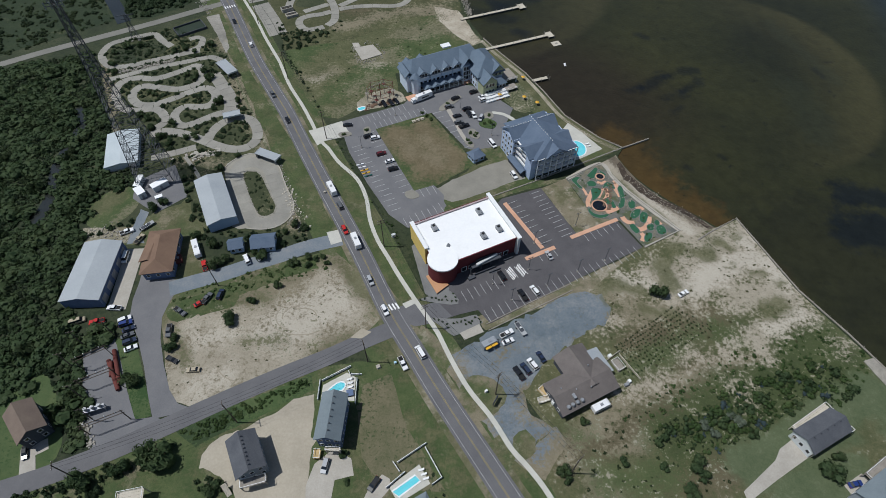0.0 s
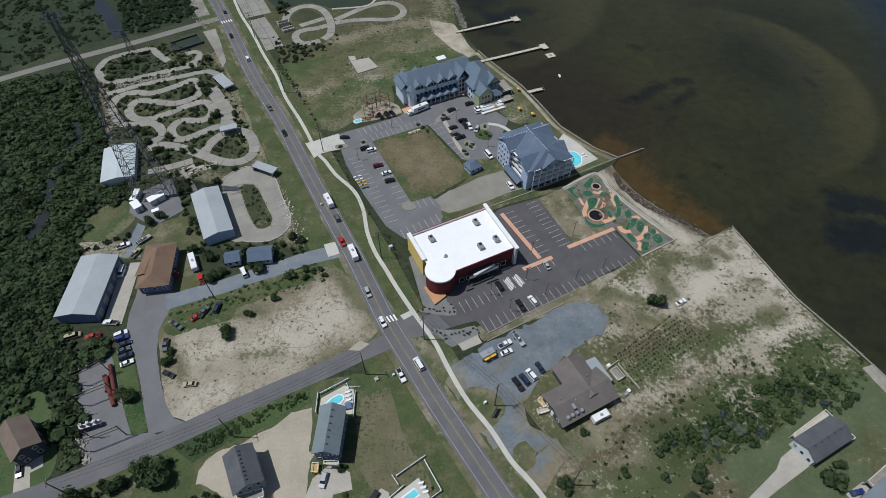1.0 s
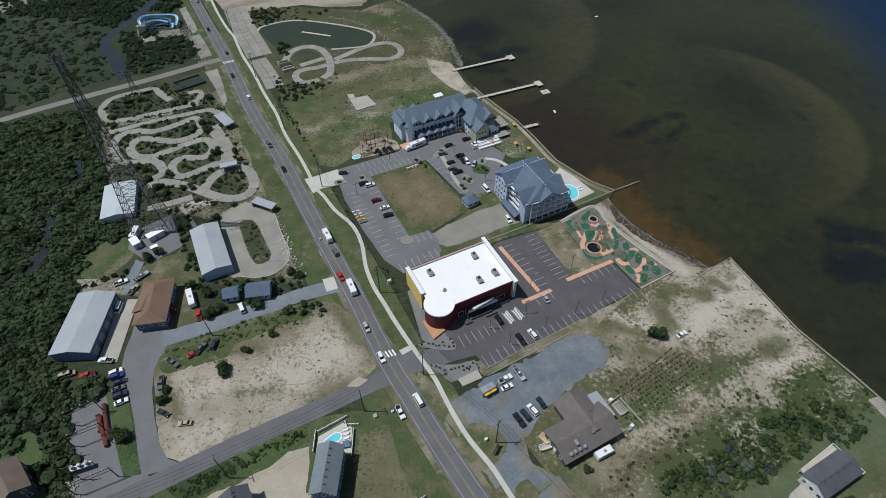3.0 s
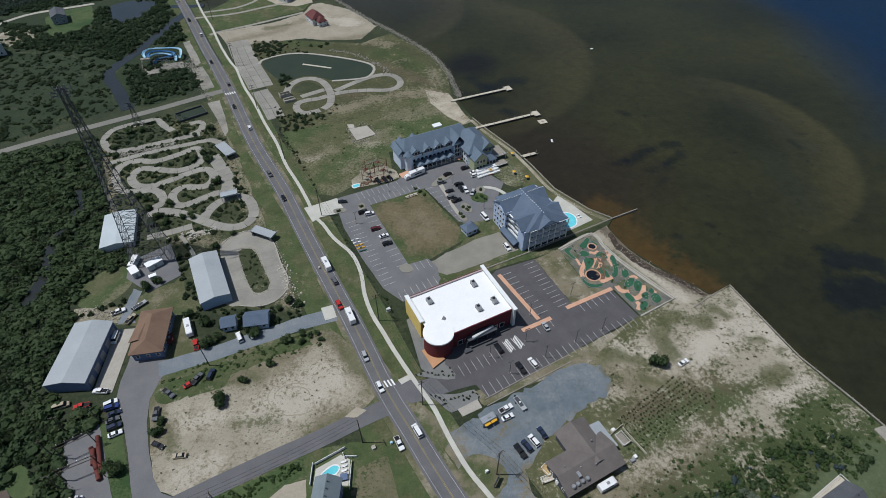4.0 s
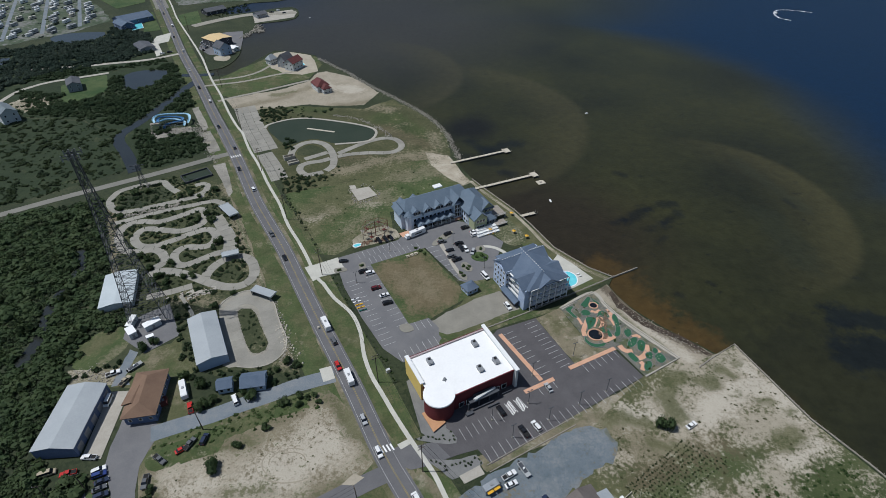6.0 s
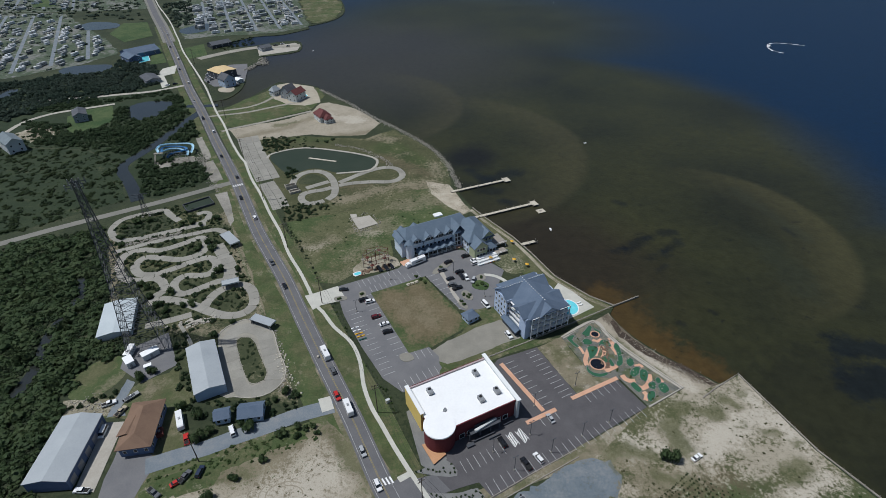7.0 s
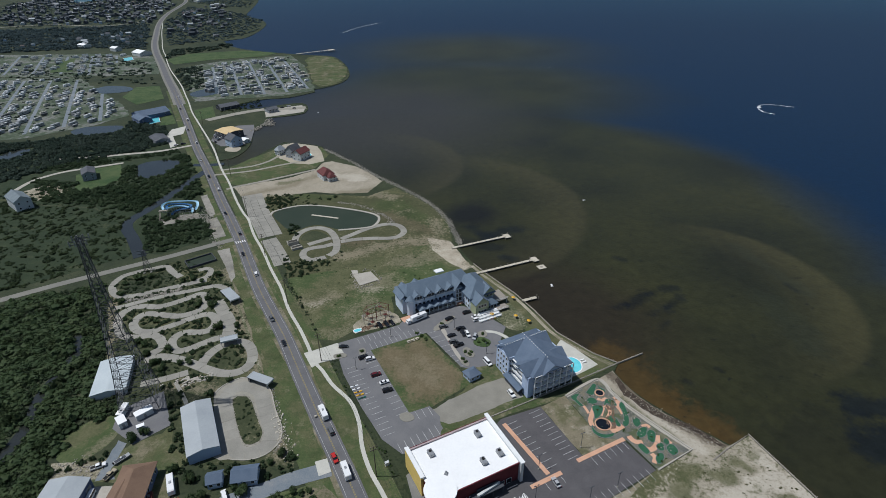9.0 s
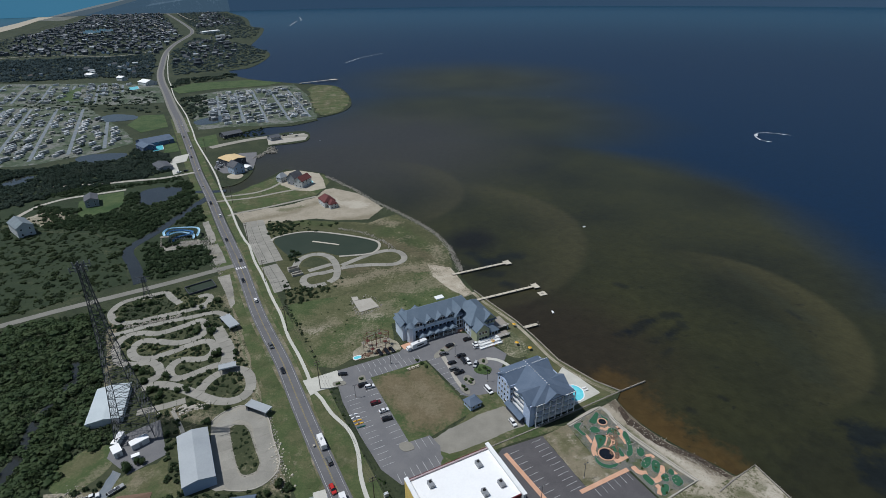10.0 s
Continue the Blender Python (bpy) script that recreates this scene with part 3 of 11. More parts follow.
# ---- lots, fields and yards ----
cover("shore_cover", OLIVE, [
    (BROWN, 8, 1.2, 0.8, [([(40.9, 53.1), (62.3, 60.3), (90.5, 73.9)], 7), ([(86.1, 82.3), (100.7, 81.2)], 5), ([(71.1, 91.2), (99.3, 103.0)], 8), ([(72.5, 42.9), (96.9, 47.9)], 6)]),
    (TAN, 5, 2.2, 0.9, [([(54.9, 65.0), (71.1, 73.9), (88.4, 80.2), (110.9, 87.8)], 4), ([(39.3, 54.8), (54.9, 65.0)], 4), ([(67.3, 103.0), (85.3, 106.7), (99.3, 110.5)], 5), ([(65.0, 113.1), (72.7, 107.9)], 5), ([(57.1, 53.1), (72.5, 56.6)], 3), ([(48.1, 42.9), (53.8, 36.5)], 4)]),
    (GREEN, 6, 2.2, 0.85, [([(63.7, 80.2), (73.6, 84.5), (92.9, 95.8)], 4), ([(101.6, 97.0), (106.7, 93.5)], 4), ([(51.9, 44.5), (69.4, 44.5)], 5), ([(40.1, 60.3), (46.3, 58.5)], 2), ([(147.7, 101.8), (154.9, 82.3)], 4)]),
    (LUSH, 6, 2.2, 0.9, [([(76.4, 57.6), (98.6, 68.9), (121.7, 79.1), (141.9, 84.5)], 11), ([(124.4, 91.2), (138.7, 95.8)], 7), ([(106.3, 80.2), (122.7, 86.7)], 4), ([(111.4, 101.0), (114.7, 98.6)], 4), ([(102.6, 93.5), (101.5, 95.3)], 2.5)]),
    (SAND, 7, 2.0, 0.92, [([(88.3, 118.4), (106.9, 121.1), (127.7, 135.2)], 11), ([(126.6, 145.9), (128.9, 132.3), (135.7, 114.4)], 6), ([(98.1, 138.2), (116.0, 142.8)], 5), ([(70.2, 117.0), (87.9, 117.0)], 4), ([(111.1, 113.1), (133.0, 113.1)], 7), ([(137.0, 106.7), (120.9, 98.1), (112.0, 90.7)], 5), ([(112.0, 90.7), (93.4, 83.4)], 1.5), ([(87.1, 86.0), (91.4, 87.1)], 2.5), ([(65.3, 73.9), (75.9, 77.6)], 2), ([(144.9, 88.9), (149.6, 92.3)], 1), ([(102.2, 73.9), (104.0, 70.9)], 1.5), ([(57.5, 95.8), (63.7, 100.5)], 1.5)]),
    (PALE, 5, 1.8, 0.9, [([(95.3, 115.7), (115.5, 126.6), (126.6, 132.3)], 5), ([(126.9, 139.7), (135.1, 118.4)], 3), ([(71.7, 119.2), (81.6, 118.4)], 2), ([(136.5, 105.4), (123.0, 98.1)], 2)]),
    (OLIVE, 2.5, 1.6, 0.85, [([(90.4, 126.6), (90.5, 118.4)], 4), ([(98.0, 133.8), (91.5, 130.9)], 3), ([(105.5, 131.4), (109.2, 132.3)], 2.5), ([(114.1, 138.2), (116.3, 136.1)], 2), ([(122.7, 124.4), (125.9, 123.8)], 1.2), ([(117.7, 127.7), (115.7, 127.2)], 0.8), ([(132.4, 118.4), (134.2, 118.9)], 1.2), ([(129.1, 108.7), (124.0, 106.7)], 4), ([(123.8, 141.2), (125.7, 141.9)], 0.8), ([(64.4, 115.7), (76.3, 114.4)], 3), ([(76.4, 105.4), (88.6, 103.0)], 2)]),
    (LAWN, 4, 0.6, 0.9, [([(96.9, 47.9), (121.6, 60.3), (145.8, 71.9), (155.7, 54.8)], 8), ([(104.7, 36.5), (127.0, 47.9)], 7)])])
cover("field_cover", GREEN, [
    (OLIVE, 10, 1.4, 0.9, [([(-74.5, 247.3), (-53.5, 279.8), (-22.0, 310.4)], 14), ([(-53.9, 227.9), (-28.6, 247.3)], 8), ([(-1.3, 310.4), (18.7, 288.6)], 8)]),
    (TAN, 8, 1.4, 0.55, [([(-72.6, 255.0), (-60.5, 257.7)], 4), ([(-42.9, 271.2), (-30.2, 274.1)], 7), ([(-49.5, 242.3), (-38.2, 252.4)], 3), ([(-21.5, 297.7), (2.2, 304.0)], 7), ([(-53.3, 223.3), (-39.6, 232.6)], 3), ([(-32.8, 317.0), (-15.6, 327.2)], 4)]),
    (SAND, 5, 1.4, 0.6, [([(-41.0, 267.4), (-35.5, 266.3)], 3), ([(0.5, 318.3), (18.8, 290.4)], 4), ([(-70.4, 252.4), (-64.8, 254.5)], 1.5)])])
cover("strip_cover", OLIVE, [
    (GREEN, 4, 1.5, 0.8, [([(36.5, 239.9), (48.3, 223.3)], 3), ([(59.8, 201.6), (74.6, 191.5)], 3)]),
    (TAN, 4, 1.6, 0.8, [([(30.1, 257.7), (43.6, 235.0)], 3), ([(50.5, 216.6), (62.3, 199.6)], 2)])])
cover("lot_cover", TAN, [
    (SAND, 6, 2.6, 0.9, [([(-88.6, 76.0), (-73.0, 84.5), (-54.9, 95.8), (-39.6, 107.9)], 12), ([(-92.3, 95.8), (-71.0, 103.0)], 8), ([(-49.8, 118.3), (-40.9, 118.3)], 5)]),
    (PALE, 6, 2.4, 0.85, [([(-63.2, 95.8), (-47.7, 104.2), (-42.1, 110.5)], 7), ([(-89.6, 93.5), (-79.8, 95.8)], 3), ([(-86.1, 73.9), (-75.4, 78.1)], 3)]),
    (OLIVE, 4, 2.4, 0.9, [([(-105.0, 103.0), (-101.2, 111.8), (-81.0, 118.3), (-64.1, 123.8), (-51.4, 129.4)], 4), ([(-42.2, 129.4), (-26.7, 107.9)], 3), ([(-72.5, 91.2), (-58.6, 93.5)], 1.5), ([(-91.1, 84.5), (-99.9, 93.5)], 2), ([(-83.1, 109.2), (-70.4, 110.5)], 3), ([(-33.8, 93.5), (-45.4, 87.8)], 1.5)]),
    (GREEN, 3, 1.5, 0.8, [([(-104.4, 107.9), (-97.6, 114.4), (-81.3, 119.7)], 2.5), ([(-68.7, 123.8), (-45.0, 133.8)], 2.5)])])
cover("bank_cover", TAN, [(OLIVE, 0.35, 1.8, 0.85, []), (SAND, 0.2, 1.8, 0.8, []), (GREEN, 0.0, 1.6, 0.7, [])], size=0.5)
WRACK = ((0.045, 0.036, 0.026), (0.13, 0.105, 0.075))
cover("beach_cover", SAND, [
    (PALE, 3, 1.4, 0.8, [([(86.3, 170.9), (97.4, 153.9), (104.5, 144.3)], 2)]),
    (WRACK, 2.0, 1.8, 0.9, [([(80.8, 188.8), (87.3, 175.2), (97.0, 162.2), (108.7, 150.6), (115.1, 146.2)], 2.4)]),
    (OLIVE, 2, 1.6, 0.8, [([(81.8, 173.8), (90.9, 157.8), (98.1, 147.5)], 1.0)])], warp=1.5)
patch("shore_lots", [(126.6, 151.0), (138.1, 114.4), (155.6, 80.6), (168.2, 57.5), (182.5, 31.1), (147.0, 21.7), (44.3, 21.7), (34.6, 39.3), (29.2, 53.1), (33.0, 63.1), (26.5, 73.9), (32.2, 82.3), (49.6, 98.1), (54.6, 103.0), (55.8, 110.5), (57.5, 114.4), (75.1, 130.0), (82.8, 136.1), (101.3, 145.9), (116.7, 146.5)], 0.04, "shore_cover", "sandy shore lots with grass, weeds and bare sand")
patch("beach", [(116.2, 146.5), (110.4, 152.2), (99.5, 162.2), (89.6, 174.1), (85.1, 183.4), (82.7, 191.5), (75.0, 186.5), (83.4, 169.1), (99.7, 144.3), (102.3, 140.6)], 0.05, "beach_cover", "narrow pale sand beach with weed line", "beach", jag=0.6)
patch("field", [(-94.8, 291.6), (-58.1, 323.7), (-15.9, 337.7), (5.9, 330.6), (23.7, 288.6), (-26.1, 257.7), (-23.5, 237.4), (-39.4, 230.2), (-52.8, 218.8), (-64.6, 221.0), (-82.4, 257.6)], 0.03, "field_cover", "open field of worn green and brown grass", jag=1.0)
patch("shore_strip", [(23.9, 291.6), (45.7, 256.6), (62.4, 220.2), (85.7, 195.9), (59.7, 181.9), (56.5, 207.9), (36.5, 239.9), (30.1, 257.7)], 0.04, "strip_cover", "grass strip along the sea wall", jag=1.0)
patch("sand_lot", [(-106.1, 103.0), (-105.3, 114.4), (-86.2, 121.6), (-65.1, 128.9), (-45.2, 135.2), (-32.2, 121.1), (-23.7, 101.7), (-29.7, 93.5), (-84.2, 67.6), (-91.7, 70.3), (-98.0, 82.3)], 0.05, "lot_cover", "bare sandy lot with tufts of grass at its rim", jag=0.6)
patch("field", [(13.1, 103.0), (48.0, 117.0), (83.3, 135.2), (99.3, 142.8), (96.5, 132.3), (73.3, 121.1), (60.8, 114.4), (31.3, 104.9), (16.0, 97.0)], 0.04, "bank_cover", "dry grass strip beside the parking lot", jag=1.2)
patch("shore_sand", [(-5.6, 329.2), (10.1, 323.7), (22.1, 290.4), (18.0, 285.6), (7.6, 296.5), (-1.3, 310.4)], 0.084, "sand", "bare sand at the dock", jag=1.2)
patch("hotel_ground", [(29.2, 242.3), (37.5, 252.5), (45.6, 239.9), (48.8, 227.9), (41.1, 223.3), (34.3, 230.3)], 0.07, "sandy_grass", "worn sandy ground by the sea wall", smooth=True, jag=1.0)
cover("gravel_cover", TAN, [
    (BLUE_GRAVEL, 5.0, 1.8, 0.95, [([(17.9, 93.5), (37.5, 103.0), (57.8, 109.2)], 8), ([(54.4, 101.7), (40.7, 94.6), (27.2, 82.3)], 8), ([(11.4, 87.8), (15.1, 80.2)], 6), ([(20.6, 73.9), (21.7, 62.2), (28.6, 56.6)], 5)]),
    (((0.17, 0.19, 0.20), (0.25, 0.255, 0.25)), 0.25, 1.2, 0.55, []), (((0.075, 0.105, 0.125), (0.12, 0.145, 0.16)), 0.15, 1.2, 0.5, []),
    (OLIVE, 2, 1.5, 0.6, [([(63.9, 113.1), (64.6, 105.4)], 2)])], size=0.7)
road("shore_path", [(22.8, 290.4), (30.0, 276.9), (44.0, 255.6), (51.6, 239.9), (60.6, 219.7), (75.2, 202.4), (84.5, 195.1)], 1.9, 0.075, "tufted_sand", "bare sandy strip along the sea wall", "ground")
road("footpath", [(-57.4, 145.9), (-65.6, 158.8), (-73.4, 174.5), (-83.8, 194.3), (-92.2, 212.2), (-105.3, 237.4), (-116.8, 260.3), (-124.6, 276.9)], 1.4, 0.07, "sandy_grass", "narrow worn path beside the highway", "pavement")
patch("gravel_shoulder", [(0.3, 87.1), (5.6, 80.2), (12.9, 73.9), (16.3, 65.0), (25.0, 57.6), (29.2, 54.0), (37.4, 61.2), (40.0, 55.7), (31.8, 44.5), (28.3, 45.4), (21.8, 51.0), (14.6, 61.8), (6.1, 73.9), (0.9, 82.3)], 0.065, "gravel_cover", "grey gravel shoulder and drive", "driveway", jag=0.8)
cover("lawn_cover", GREEN, [(OLIVE, 4, 1.4, 0.9, [([(-23.2, 203.7), (-3.6, 181.9)], 10), ([(-9.5, 212.2), (4.4, 185.7)], 8)]), (((0.115, 0.094, 0.052), (0.165, 0.132, 0.08)), 6, 1.1, 0.92, [([(-21.4, 204.7), (-5.0, 182.7)], 8), ([(-10.9, 211.0), (4.7, 187.5)], 7)]), (TAN, 5, 1.4, 0.3, [([(-17.5, 199.5), (-3.6, 187.6)], 4), ([(-9.4, 205.8), (-2.3, 195.5)], 3)])])
patch("hotel_field", [(-33.5, 210.4), (-6.9, 223.8), (15.5, 185.7), (-3.5, 170.9), (-12.9, 168.1)], 0.05, "lawn_cover", "mown tan and green lawn framed by parking", jag=0.4)
patch("hotel_lawn", [(13.2, 195.9), (29.2, 198.3), (41.9, 175.2), (56.1, 175.2), (24.3, 163.2), (1.6, 152.2), (-3.5, 167.4), (12.2, 181.9)], 0.035, "rough_grass", "worn grass beside the hotel", jag=0.8)
patch("gravel_drive", [(-0.4, 163.2), (-3.0, 169.5), (4.2, 175.2), (17.6, 183.4), (29.8, 188.4), (37.3, 181.9), (38.0, 176.0), (24.7, 169.8), (4.1, 161.2)], 0.07, "tan_gravel", "light gravel drive", jag=0.8)
patch("parking_lot", [(-52.4, 215.7), (-35.9, 223.3), (-20.3, 230.7), (-14.7, 240.3), (3.5, 248.3), (15.7, 246.3), (25.9, 238.4), (36.4, 227.0), (31.0, 212.2), (29.2, 198.3), (14.8, 195.1), (11.0, 196.7), (-5.7, 223.3), (-33.5, 210.4), (-12.9, 168.1), (-4.0, 171.6), (0.4, 165.6), (0.6, 161.2), (4.0, 153.9), (-5.7, 150.0), (-14.8, 146.2), (-19.1, 150.0), (-23.5, 153.9), (-34.4, 172.7), (-44.9, 193.5)], 0.10, "old_asphalt", "grey hotel parking lot with white stall lines", "parking lot")
patch("parking_lot", [(-8.3, 106.2), (-1.9, 109.2), (-5.4, 126.6), (18.8, 153.9), (26.3, 163.2), (44.4, 169.8), (56.4, 143.1), (74.7, 151.0), (82.7, 135.8), (48.0, 117.0), (17.8, 99.8), (13.4, 105.7), (6.1, 103.7), (-2.9, 100.3)], 0.10, "dark_asphalt", "dark fresh asphalt parking lot", "parking lot")
patch("driveway", [(-18.0, 106.2), (-13.8, 108.4), (-7.7, 107.9), (-1.9, 109.2), (3.5, 103.0), (-5.6, 99.6), (-10.2, 98.6), (-14.5, 100.5)], 0.11, "asphalt", "asphalt drive from the highway", "driveway")
patch("golf_bank", [(44.3, 169.5), (56.7, 176.0), (61.8, 161.9), (65.1, 151.9), (74.1, 150.6), (56.5, 143.4)], 0.07, "bank_cover", "sandy grass bank beside the golf course", jag=0.6)
patch("plaza", [(-13.0, 136.4), (-6.3, 141.8), (2.5, 115.2), (-1.9, 109.0), (-6.9, 113.1)], 0.13, "golf_concrete", "grey concrete walk round the building", "pavement")
patch("gravel_lot", [(3.3, 87.1), (13.7, 92.1), (16.3, 96.3), (31.2, 104.0), (55.3, 114.1), (61.7, 113.1), (64.2, 106.7), (60.1, 98.6), (52.3, 95.3), (44.3, 90.7), (34.1, 81.2), (27.4, 73.9), (29.5, 65.0), (37.4, 61.2), (29.2, 54.0), (25.0, 57.6), (16.3, 65.0), (12.9, 73.9), (5.6, 80.2)], 0.08, "gravel_cover", "blue-grey gravel lot", "parking lot", jag=2.2)
patch("yard", [(-96.2, 63.7), (-100.5, 71.9), (-105.4, 82.3), (-111.5, 93.5), (-117.8, 103.0), (-119.3, 110.5), (-119.5, 118.3), (-120.0, 121.9), (-107.2, 120.5), (-103.0, 117.5), (-104.8, 109.2), (-105.5, 102.5), (-103.2, 93.5), (-98.8, 83.4), (-93.8, 73.9), (-89.6, 69.1), (-83.1, 67.0)], 0.10, "old_asphalt", "grey asphalt lane and yard", "road")
cover("yard_cover", OLIVE, [(TAN, 0.3, 1.8, 0.8, []), (GREEN, 0.35, 1.6, 0.8, []), (LUSH, 0.1, 1.6, 0.7, [])], size=0.6)
patch("yard_grass", [(-134.2, 147.5), (-125.9, 155.2), (-115.6, 160.0), (-108.5, 173.0), (-99.5, 146.0), (-101.8, 140.4), (-97.9, 131.5), (-95.0, 119.0), (-103.4, 115.0), (-119.0, 118.0), (-121.0, 136.0), (-130.0, 137.0), (-146.0, 137.0), (-148.0, 147.0)], 0.03, "yard_cover", "worn grass yard between sheds and workshop", "ground", jag=1.0)
patch("yard_drive", [(-132.3, 157.0), (-128.1, 155.3), (-128.3, 147.3), (-128.1, 142.7), (-124.2, 138.1), (-131.4, 137.3), (-132.5, 145.8), (-132.4, 152.1)], 0.055, "gravel", "grey gravel drive to the workshop yard", "driveway", jag=0.9)
patch("yard_waste", [(-153.2, 146.1), (-139.2, 147.1), (-130.9, 142.7), (-130.2, 137.9), (-136.9, 138.3), (-148.5, 138.1)], 0.05, "tufted_sand", "pale waste ground with debris behind the shed", "ground", jag=1.2)
patch("concrete_apron", [(-130.6, 134.9), (-123.2, 135.2), (-120.5, 105.9), (-127.5, 106.2)], 0.12, "concrete", "pale concrete apron beside the shed", "driveway")
patch("lot_apron", [(-114.0, 52.0), (-112.4, 54.9), (-101.5, 63.7), (-95.6, 64.5), (-90.2, 62.2), (-105.6, 53.8)], 0.062, "old_asphalt", "worn grey apron of the storage lot", "driveway")
patch("storage_lot", [(-129.2, 87.8), (-119.9, 93.5), (-107.1, 71.9), (-101.3, 63.1), (-112.0, 54.0), (-118.9, 64.1)], 0.08, "old_asphalt", "worn grey storage lot", "ground", jag=0.5)
patch("lawn", [(-160.4, 68.0), (-146.2, 73.9), (-140.3, 80.2), (-131.7, 71.9), (-122.7, 54.9), (-127.4, 46.2), (-145.9, 41.3)], 0.04, "lawn", "bright green lawn", "lawn", smooth=True)
patch("lawn", [(-119.9, 93.5), (-112.3, 93.5), (-100.5, 71.9), (-97.1, 65.0), (-101.5, 62.6), (-107.1, 71.9)], 0.04, "lawn", "green strip of lawn", "lawn")
cover("clearing_cover", GREEN, [(OLIVE, 3, 1.5, 0.9, [([(-151.9, 157.1), (-145.2, 165.6)], 4)]), (TAN, 3, 1.5, 0.6, [([(-136.4, 158.8), (-140.9, 147.4)], 2)])])
patch("clearing", [(-154.2, 150.6), (-155.8, 160.5), (-144.6, 170.9), (-136.3, 165.6), (-134.6, 157.1), (-140.9, 147.4), (-148.7, 145.9)], 0.04, "clearing_cover", "mown clearing in the scrub", "lawn", smooth=True)
cover("track_cover", ((0.036, 0.045, 0.02), (0.062, 0.07, 0.034)), [
    (OLIVE, 5, 1.6, 0.6, [([(-174.3, 279.7), (-150.8, 288.5), (-130.1, 285.6)], 6), ([(-111.2, 247.3), (-94.9, 214.3), (-80.8, 185.7), (-64.7, 153.8)], 5), ([(-167.5, 242.3), (-128.5, 232.6)], 5), ([(-129.3, 187.6), (-104.0, 193.5), (-91.3, 197.5)], 4)]),
    (TAN, 4, 1.6, 0.85, [([(-131.6, 291.6), (-112.4, 252.4), (-98.3, 223.3), (-85.7, 196.7)], 3), ([(-78.7, 181.9), (-61.2, 147.4)], 3), ([(-192.8, 268.4), (-170.9, 223.3), (-161.4, 205.7)], 3), ([(-121.2, 187.6), (-95.8, 181.9)], 3)])])
patch("track_ground", [(-197.7, 276.8), (-180.5, 297.7), (-163.1, 307.1), (-145.9, 320.3), (-126.8, 285.6), (-102.9, 237.4), (-85.3, 201.6), (-58.8, 147.4), (-56.6, 141.2), (-84.6, 144.3), (-91.1, 141.2), (-108.9, 153.8), (-119.6, 181.9), (-142.0, 181.9), (-164.4, 210.0)], 0.03, "track_cover", "weedy ground of an abandoned kart track", "ground", jag=1.0)
patch("gravel_pad", [(-140.4, 173.8), (-125.8, 184.9), (-114.0, 164.6), (-125.1, 154.5), (-138.0, 163.2)], 0.07, "old_asphalt", "gravel pad at the tower's foot", "ground")
patch("sand_drive", [(-76.5, 47.9), (-76.1, 53.1), (-67.3, 60.0), (-50.6, 70.7), (-43.9, 72.3), (-40.9, 56.7), (-41.8, 44.5), (-38.0, 36.5), (-60.1, 36.5), (-66.7, 42.9)], 0.06, "pale_sand", "pale sand drive round the house", "driveway", jag=2.0)
patch("lot", [(-90.6, 63.7), (-44.6, 82.3), (-28.8, 84.5), (-16.8, 84.5), (-10.3, 71.9), (2.9, 47.9), (11.3, 36.5), (12.3, 21.7), (-157.7, 21.8), (-164.1, 31.9), (-134.7, 39.7)], 0.03, "verge_grass", "green house lots", "ground", jag=1.0)
patch("yard_grass", [(-88.0, 60.0), (-65.7, 71.0), (-46.5, 80.0), (-44.8, 73.7), (-53.4, 69.2), (-66.4, 62.1), (-79.2, 54.3)], 0.045, "lush_grass", "lush grass bank along the side street", "ground", jag=0.9)
patch("field", [(-27.1, 76.0), (-18.5, 80.2), (-11.8, 60.3), (1.1, 41.2), (-16.2, 41.2), (-25.8, 51.3), (-29.2, 67.9)], 0.05, "dry_grass", "dry mown lot", "ground", jag=0.8)
patch("concrete_drive", [(-40.5, 49.3), (-35.1, 54.0), (-29.0, 51.0), (-27.7, 45.9), (-33.5, 44.5), (-34.1, 36.5), (-41.4, 36.5), (-42.2, 42.9)], 0.09, "concrete", "concrete house drive", "driveway")

# ---- roads ----
highway_line = [(31.5, 21.7), (18.9, 41.4), (-0.5, 71.9), (-9.9, 87.8), (-20.0, 104.9), (-33.3, 132.3), (-42.8, 150.6), (-53.5, 170.9), (-66.5, 196.3), (-80.0, 223.3), (-93.5, 247.3), (-108.1, 274.0), (-133.6, 326.4), (-155.3, 368.4), (-173.7, 403.1), (-207.6, 469.2), (-245.4, 540.2), (-286, 622), (-334.5, 718.8), (-378.6, 805.9), (-423.3, 890.4), (-489.9, 1021.5), (-558.7, 1154.7), (-616, 1277), (-678, 1425), (-754, 1610), (-810, 1759), (-880, 1976), (-951, 2247), (-1019, 2473), (-1142, 2755), (-1487, 3445), (-1960, 4374), (-2150, 4750)]
road("road", highway_line, 8.0, 0.14, "asphalt", "two-lane asphalt highway along the island", step=6)
road("road_shoulder", highway_line[18:], 15.0, 0.11, "lane_concrete", "wide pale shoulders of the far highway", "road", step=20)
clear_line(spline(highway_line[18:], step=40), 17.0)
line = spline(highway_line[:20], step=6)
cover("shoulder_cover", TAN, [(OLIVE, 0.6, 1.6, 0.9, []), (GREEN, 0.3, 1.6, 0.9, []), (SAND, 0.05, 1.6, 0.6, [])], size=0.6)
road("roadside", highway_line[:14], 30.0, 0.012, "verge_grass", "worn grass beside the highway", "ground", step=6)
road("road_shoulder", highway_line[:14], 12.0, 0.048, "shoulder_cover", "dusty tan shoulder of the highway", "ground", step=6)


